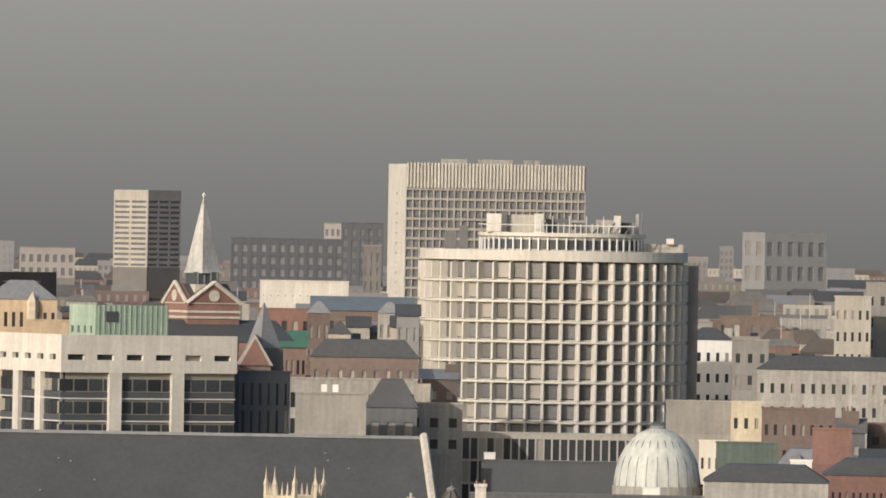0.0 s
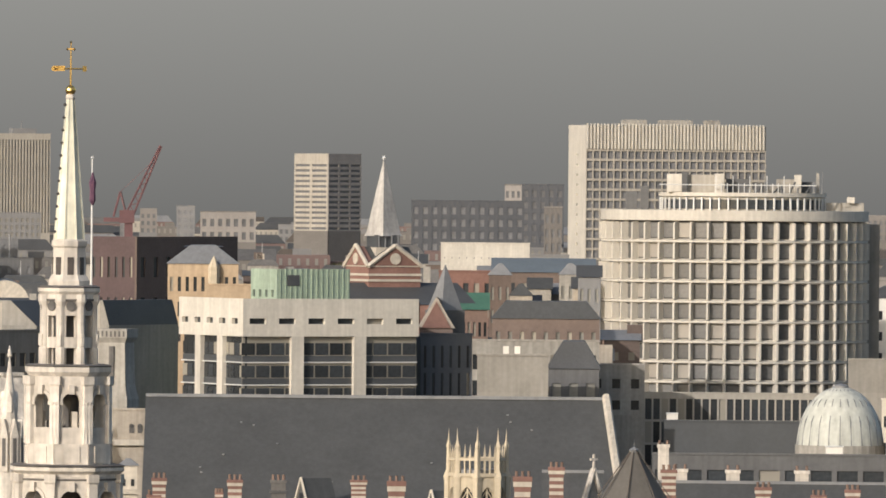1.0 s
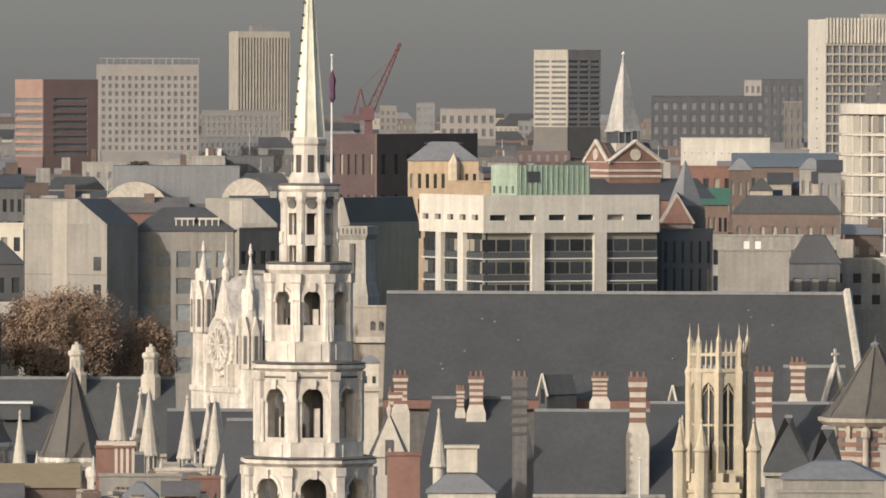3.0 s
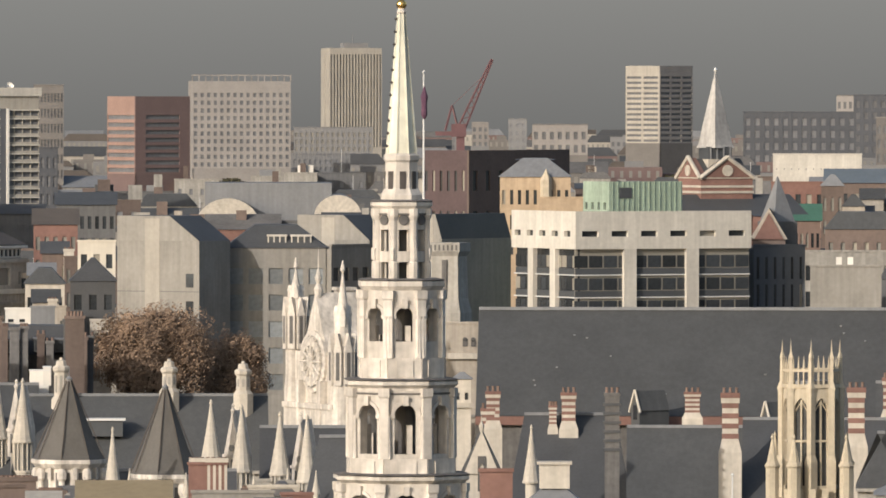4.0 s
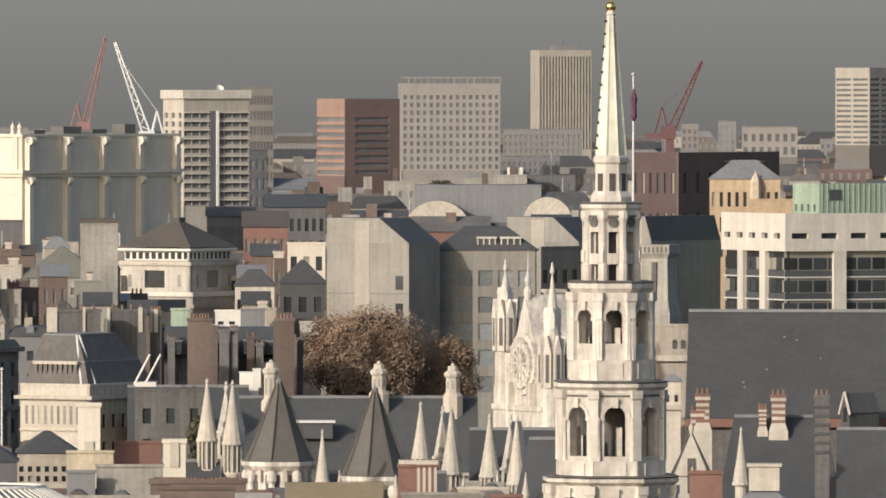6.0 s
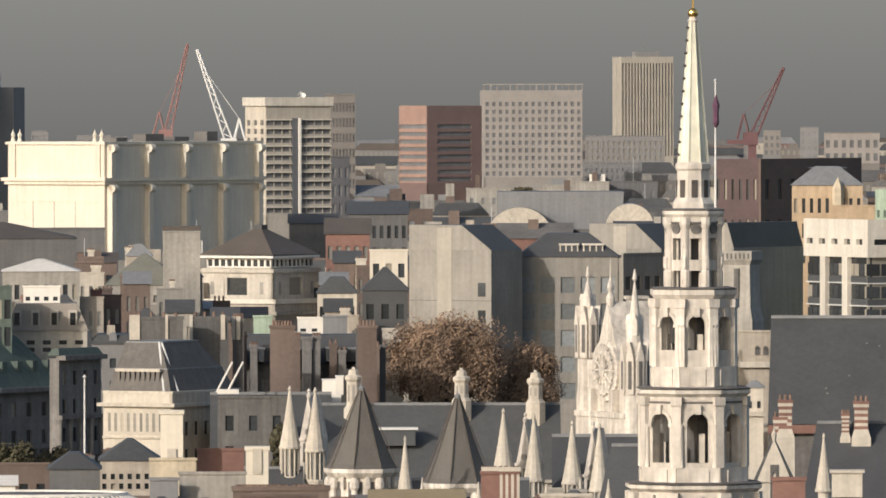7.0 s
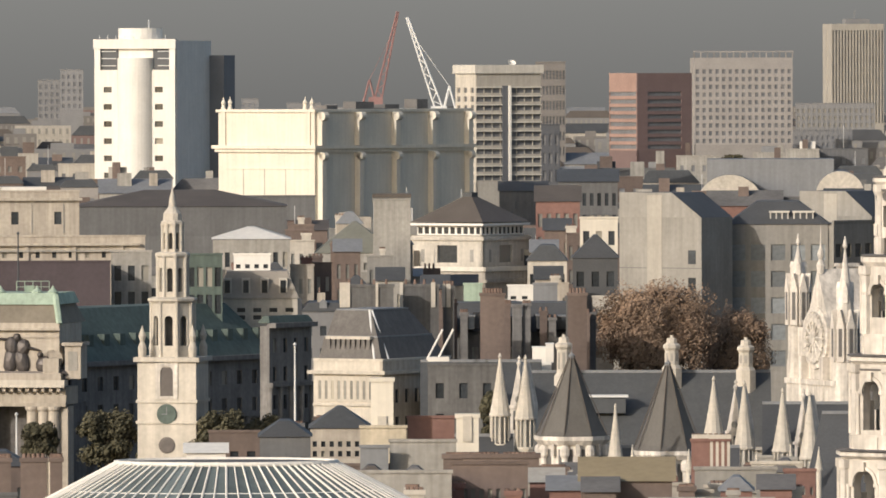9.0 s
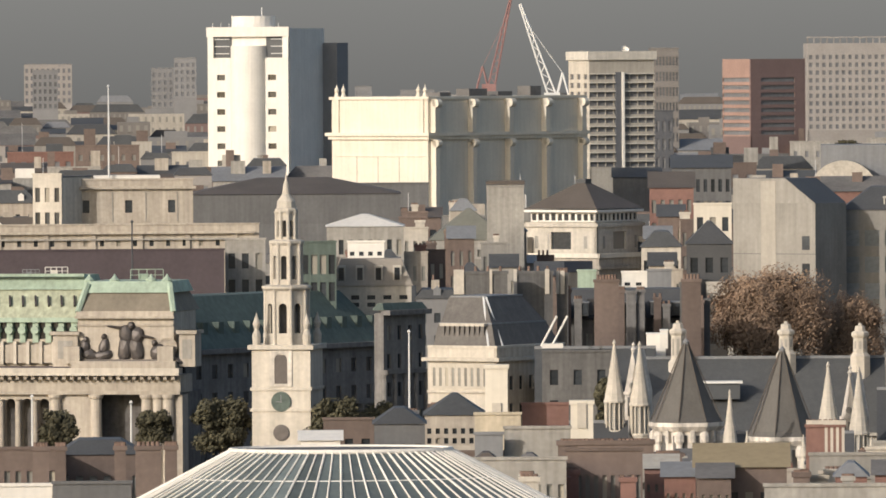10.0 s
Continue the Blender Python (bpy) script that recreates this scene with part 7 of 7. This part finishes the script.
# ---- the older roofscape between the landmarks ----
def roofscape():
    rnd = random.Random(12)
    near_walls = [far_stone, grey_stone, terrace_stone, grey_stone, brown_brick, brown_brick, brick, far_grey, concrete, dark_concrete, light_concrete]
    far_walls = [far_stone, far_grey, far_stone, light_concrete, pink_brick]
    roofs = [slate, dark_slate, lead, roof_felt, brown_tile, slate]
    labels = {"flat": "flat-roofed old street house with dark windows", "gable": "slate-roofed old street house with dark windows", "mansard": "mansard-roofed old street house with dark windows"}
    tiers = [(1270, -320), (1380, -272), (1480, -238), (1580, -212), (1700, -190), (1830, -170), (1980, -152), (2150, -137), (2350, -122), (2600, -108), (2900, -96), (3250, -86), (3650, -78), (4100, -71), (4550, -64)]
    slots = list(dict.fromkeys(far_walls + roofs + [hazed_glass, brick]))
    verts, faces, index = [], [], []

    def into_far(bm, material, m):
        bmesh.ops.recalc_face_normals(bm, faces=bm.faces)
        bm.verts.index_update()
        n = len(verts)
        verts.extend([m @ p.co for p in bm.verts])
        for f in bm.faces:
            faces.append([n + p.index for p in f.verts])
            index.append(slots.index(material))
        bm.free()

    for d, v in tiers:
        u = -2060.0
        while u < 1700:
            w = rnd.uniform(0.55, 1.5) * 95 * (1500 / d) ** 0.4
            vv = v + rnd.uniform(-16, 9)
            if u < -640:
                vv -= {1270: 80, 1380: 72, 1480: 20}.get(d, 0)
            if u > 1240 and d < 1500:
                vv -= 60
            kind = rnd.choice(["flat", "gable", "mansard", "mansard"])
            wall, roof = rnd.choice(near_walls if d < 2200 else far_walls), rnd.choice(roofs)
            wm = wide(w, d)
            cols, rows = max(3, int(wm / 2.1)), rnd.choice((2, 3))
            gone = (d < 1500 and (-700 < u < 150 or 790 < u < 1260)) or (d < 1400 and 30 < u < 480) or (1560 < d < 1720 and -1460 < u < -880)
            dd, dep, fw = d + rnd.uniform(-25, 25), rnd.uniform(9, 15), rnd.uniform(0.3, 0.46)
            rise = min(wm * 0.2, 3.0)
            drop = rise / (STEP * d) if kind != "flat" else 0
            z1 = high(vv - drop, dd)
            if d > 2200:
                p = spot(u + w / 2, 0, dd)
                m = pose(p.x, p.y, 0, 0, 0, -math.degrees((u + w / 2) * STEP))
                into_far(box(-wm / 2, wm / 2, 0, dep, 0, z1), wall, m)
                if kind == "flat":
                    into_far(box(-wm * 0.2, wm * 0.15, 3, 7, z1, z1 + 1.5), rnd.choice((far_stone, far_grey)), m)
                elif kind == "gable":
                    into_far(gable(-wm / 2, wm / 2, -0.2, dep, z1, z1 + rise), roof, m)
                else:
                    into_far(hip(-wm / 2, wm / 2, -0.2, dep, z1, z1 + rise, rise * 0.9, rise * 0.9), roof, m)
                for r in range(2 if d < 3400 else 1):
                    for c in range(cols):
                        x = -wm / 2 + wm * (c + 0.5) / cols
                        hw = wm / cols * fw / 2
                        z = z1 - 2.6 - 3.4 * r
                        into_far(box(x - hw, x + hw, -0.06, 0.2, z, z + 1.7), hazed_glass, m)
                        into_far(box(x - hw - 0.15, x + hw + 0.15, -0.3, 0, z - 0.25, z - 0.05), wall, m)
            elif not gone:
                wins = glass if d < 1700 else hazed_glass
                th = flat_block("street_house", u, u + w * 0.98, vv - drop, dd, dep, labels[kind], "house", cols, rows, wall, None, roof, fw=fw, fh=0.44, kind=kind, rise=rise, inset=rise * 0.9, group="street houses", foot=vv - drop - rows * 3.4 / (STEP * d))
                if rows:
                    part("glazing", box(-wm * 0.485, wm * 0.485, 0.2, 0.3, z1 - rows * 3.4 + 0.1, z1 - 1.0), wins, th)
                for k in range(rnd.choice((0, 1, 1, 2))):
                    x = rnd.uniform(-0.42, 0.42) * wm
                    hgt = rise * 0.7 + rnd.uniform(0.8, 2.0)
                    cw = rnd.uniform(0.5, 1.4)
                    st = part("chimney", box(x - cw, x + cw, 3, 4, z1 - 0.3, z1 + hgt), rnd.choice((brown_brick, brown_brick, terrace_stone, grey_stone)), th)
                    for q in range(int(cw * 2.4) if d < 1450 else 0):
                        part("pot", rings([(0.16, z1 + hgt), (0.13, z1 + hgt + 0.7)], 5, x=x - cw + 0.3 + q * 0.6, y=3.5), terracotta, st)
                if kind == "flat" and rnd.random() < 0.6:
                    x = rnd.uniform(-0.25, 0.25) * wm
                    part("plant_room", box(x - 1.8, x + 1.8, 4, 7, z1 - 0.3, z1 + rnd.uniform(1.2, 2.4)), rnd.choice((white_render, lead, grey_stone, dark_steel)), th)
                if kind == "mansard" and d < 1700:
                    for k in range(max(1, int(wm / 4.5))):
                        x = -wm / 2 + wm * (k + 0.5) / max(1, int(wm / 4.5))
                        part("dormer", gable(x - 0.6, x + 0.6, 0.15, 2, z1 + 1.1, z1 + 1.6, "y", box(x - 0.5, x + 0.5, 0.2, 2, z1 + 0.1, z1 + 1.1)), rnd.choice((white_render, lead)), th)
                if rnd.random() < 0.3:
                    x = rnd.uniform(-0.4, 0.4) * wm
                    part("aerial", rod((x, 4, z1), (x, 4, z1 + rise + rnd.uniform(2, 4)), 0.05, 4), steel, th)
            u += w
    me = bpy.data.meshes.new("far_street_houses")
    me.from_pydata(verts, [], faces)
    me.polygons.foreach_set("material_index", index)
    for mt in slots:
        me.materials.append(mt)
    tagged(new("far_street_houses", me), "far hazy roofs and street houses to the horizon", "houses", kind="stuff")


def low_clutter():
    """Small stacks, skylights and vents crowding the nearer roofs."""
    rnd = random.Random(31)
    for k in range(70):
        u, d = rnd.uniform(-1160, -330), rnd.uniform(655, 800)
        v = float(np.interp(d, [655, 800], [-735, -676])) + rnd.uniform(-14, 8)
        pick = rnd.random()
        if pick < 0.5:
            chimney(u, v, d, rnd.uniform(12, 34), rnd.uniform(26, 44), "small brick chimney stack with clay pots", rnd.choice((brown_brick, brick, pale_stone, grey_stone)), rnd.choice((2, 4, 5)), group="small chimney stacks")
        elif pick < 0.8:
            flat_block("attic_house", u - 26, u + 30, v - 14, d, 6, "small attic house with sash windows and slates", "house", 4, 1, rnd.choice((brown_brick, terrace_stone, concrete, grey_stone, brick)), None, kind=rnd.choice(("flat", "flat", "gable", "mansard")), rise=1.0, inset=1.2, roof=rnd.choice((slate, roof_felt, lead, light_concrete, brown_tile)), fw=0.36, foot=v - 60, group="attic houses")
        else:
            th = flat_block("roof_hatch_room", u - 12, u + 12, v, d, 3, "small pale rooftop stair room", "roof room", 1, 1, rnd.choice((light_concrete, lead, grey_stone, concrete)), glass, fw=0.4, fh=0.5, foot=v - 45, group="stair rooms")
    for k in range(22):
        u, d = rnd.uniform(560, 790), rnd.uniform(1420, 1700)
        v = rnd.uniform(-215, -150)
        flat_block("attic_house", u - 18, u + 22, v, d, 7, "small attic house with sash windows and slates", "house", 3, 2, rnd.choice((brown_brick, terrace_stone, far_grey, grey_stone, brown_brick)), None, kind=rnd.choice(("mansard", "gable")), rise=1.8, inset=1.6, roof=rnd.choice((slate, dark_slate, lead)), fw=0.4, group="attic houses")
    for k in range(30):
        u, d = rnd.uniform(-1400, -660), rnd.uniform(1215, 1420)
        v = float(np.interp(d, [1215, 1420], [-395, -262])) + rnd.uniform(-10, 10)
        if -1020 < u < -790 and d > 1280:
            continue
        flat_block("attic_house", u - 20, u + 26, v, d, 7, "small attic house with sash windows and slates", "house", 3, 2, rnd.choice((brown_brick, terrace_stone, concrete, grey_stone, pale_stone)), None, kind=rnd.choice(("mansard", "gable", "flat")), rise=1.8, inset=1.6, roof=rnd.choice((slate, dark_slate, lead)), fw=0.4, group="attic houses")
        chimney(u + rnd.uniform(-20, 20), v + 18, d + 4, rnd.uniform(8, 20), 26, "small brick chimney stack with clay pots", rnd.choice((brown_brick, brick, pale_stone)), 3, group="small chimney stacks")


def terrace_clutter():
    """Stacks and dormers crowding the dark terrace behind the court roofs."""
    rnd = random.Random(8)
    for k in range(13):
        u = -965 + k * 22 + rnd.uniform(-8, 8)
        v = rnd.uniform(-425, -382)
        chimney(u, v, rnd.uniform(1104, 1110), rnd.uniform(9, 24), rnd.uniform(36, 60), "dark chimney stack on a slate terrace", rnd.choice((dark_render, brown_brick, dark_render, shaded_front)), rnd.choice((0, 2, 3)), group="terrace chimney stacks")
    for k in range(8):
        u, d = -955 + k * 34 + rnd.uniform(-8, 8), 1108.0
        th = thing("roof_dormer", u, d, 0, "white-framed sash dormer on dark slates", "dormer", "terrace dormers")
        z, w = high(-452 + rnd.uniform(-3, 3), d, u), 0.62
        part("dormer_box", box(-w, w, 0, 4, z, z + 1.5), dark_slate, th)
        part("dormer_lid", box(-w - 0.12, w + 0.12, -0.12, 4, z + 1.5, z + 1.66), lead, th)
        again("window", pane_mesh(w * 1.7, 1.25, glass, 2), th, pose(0, -0.04, z + 0.12))


low_clutter()
terrace_clutter()
roofscape()
for u0, u1, v, d in ((-1890, -1845, -10, 3400), (-1680, -1640, -8, 3300), (-1640, -1600, 10, 3200), (-1905, -1820, 0, 4300), (-25, 5, -44, 3200), (40, 72, -38, 3500), (-60, -40, -50, 3000), (1225, 1300, -45, 3000), (1320, 1345, -25, 3300), (1500, 1560, -60, 3400), (-1320, -1290, -42, 3300), (-1240, -1180, -50, 3500), (220, 250, -70, 3300), (-340, -200, -53, 2800), (-380, -240, -100, 2350)):
    flat_block("far_tower_block", u0, u1, v, d, 25, "far hazy block on the skyline", "tower block", max(3, int((u1 - u0) / 9)), 5, far_stone if u0 % 2 else far_grey, hazed_glass, group="far blocks", foot=v - 70)
bv = thing("barrel_roof_hall", -395, 1620, 0, "grey hall with pale barrel roofs", "hall")
for x, w, zv in ((-6.0, 6.0, -178), (13.0, 4.2, -172)):
    part("barrel", rings([(w, 0), (w, 26)], 28), lead, bv, m=pose(x, 0, high(zv, 1620) - w, -90, 0, 0))
    part("barrel_end", rings([(w, 0), (w, 0.3)], 28), pale_stone, bv, m=pose(x, -0.2, high(zv, 1620) - w, -90, 0, 0))
part("grey_hall", box(-10, 12, 10, 30, 0, high(-150, 1640)), lead, bv)
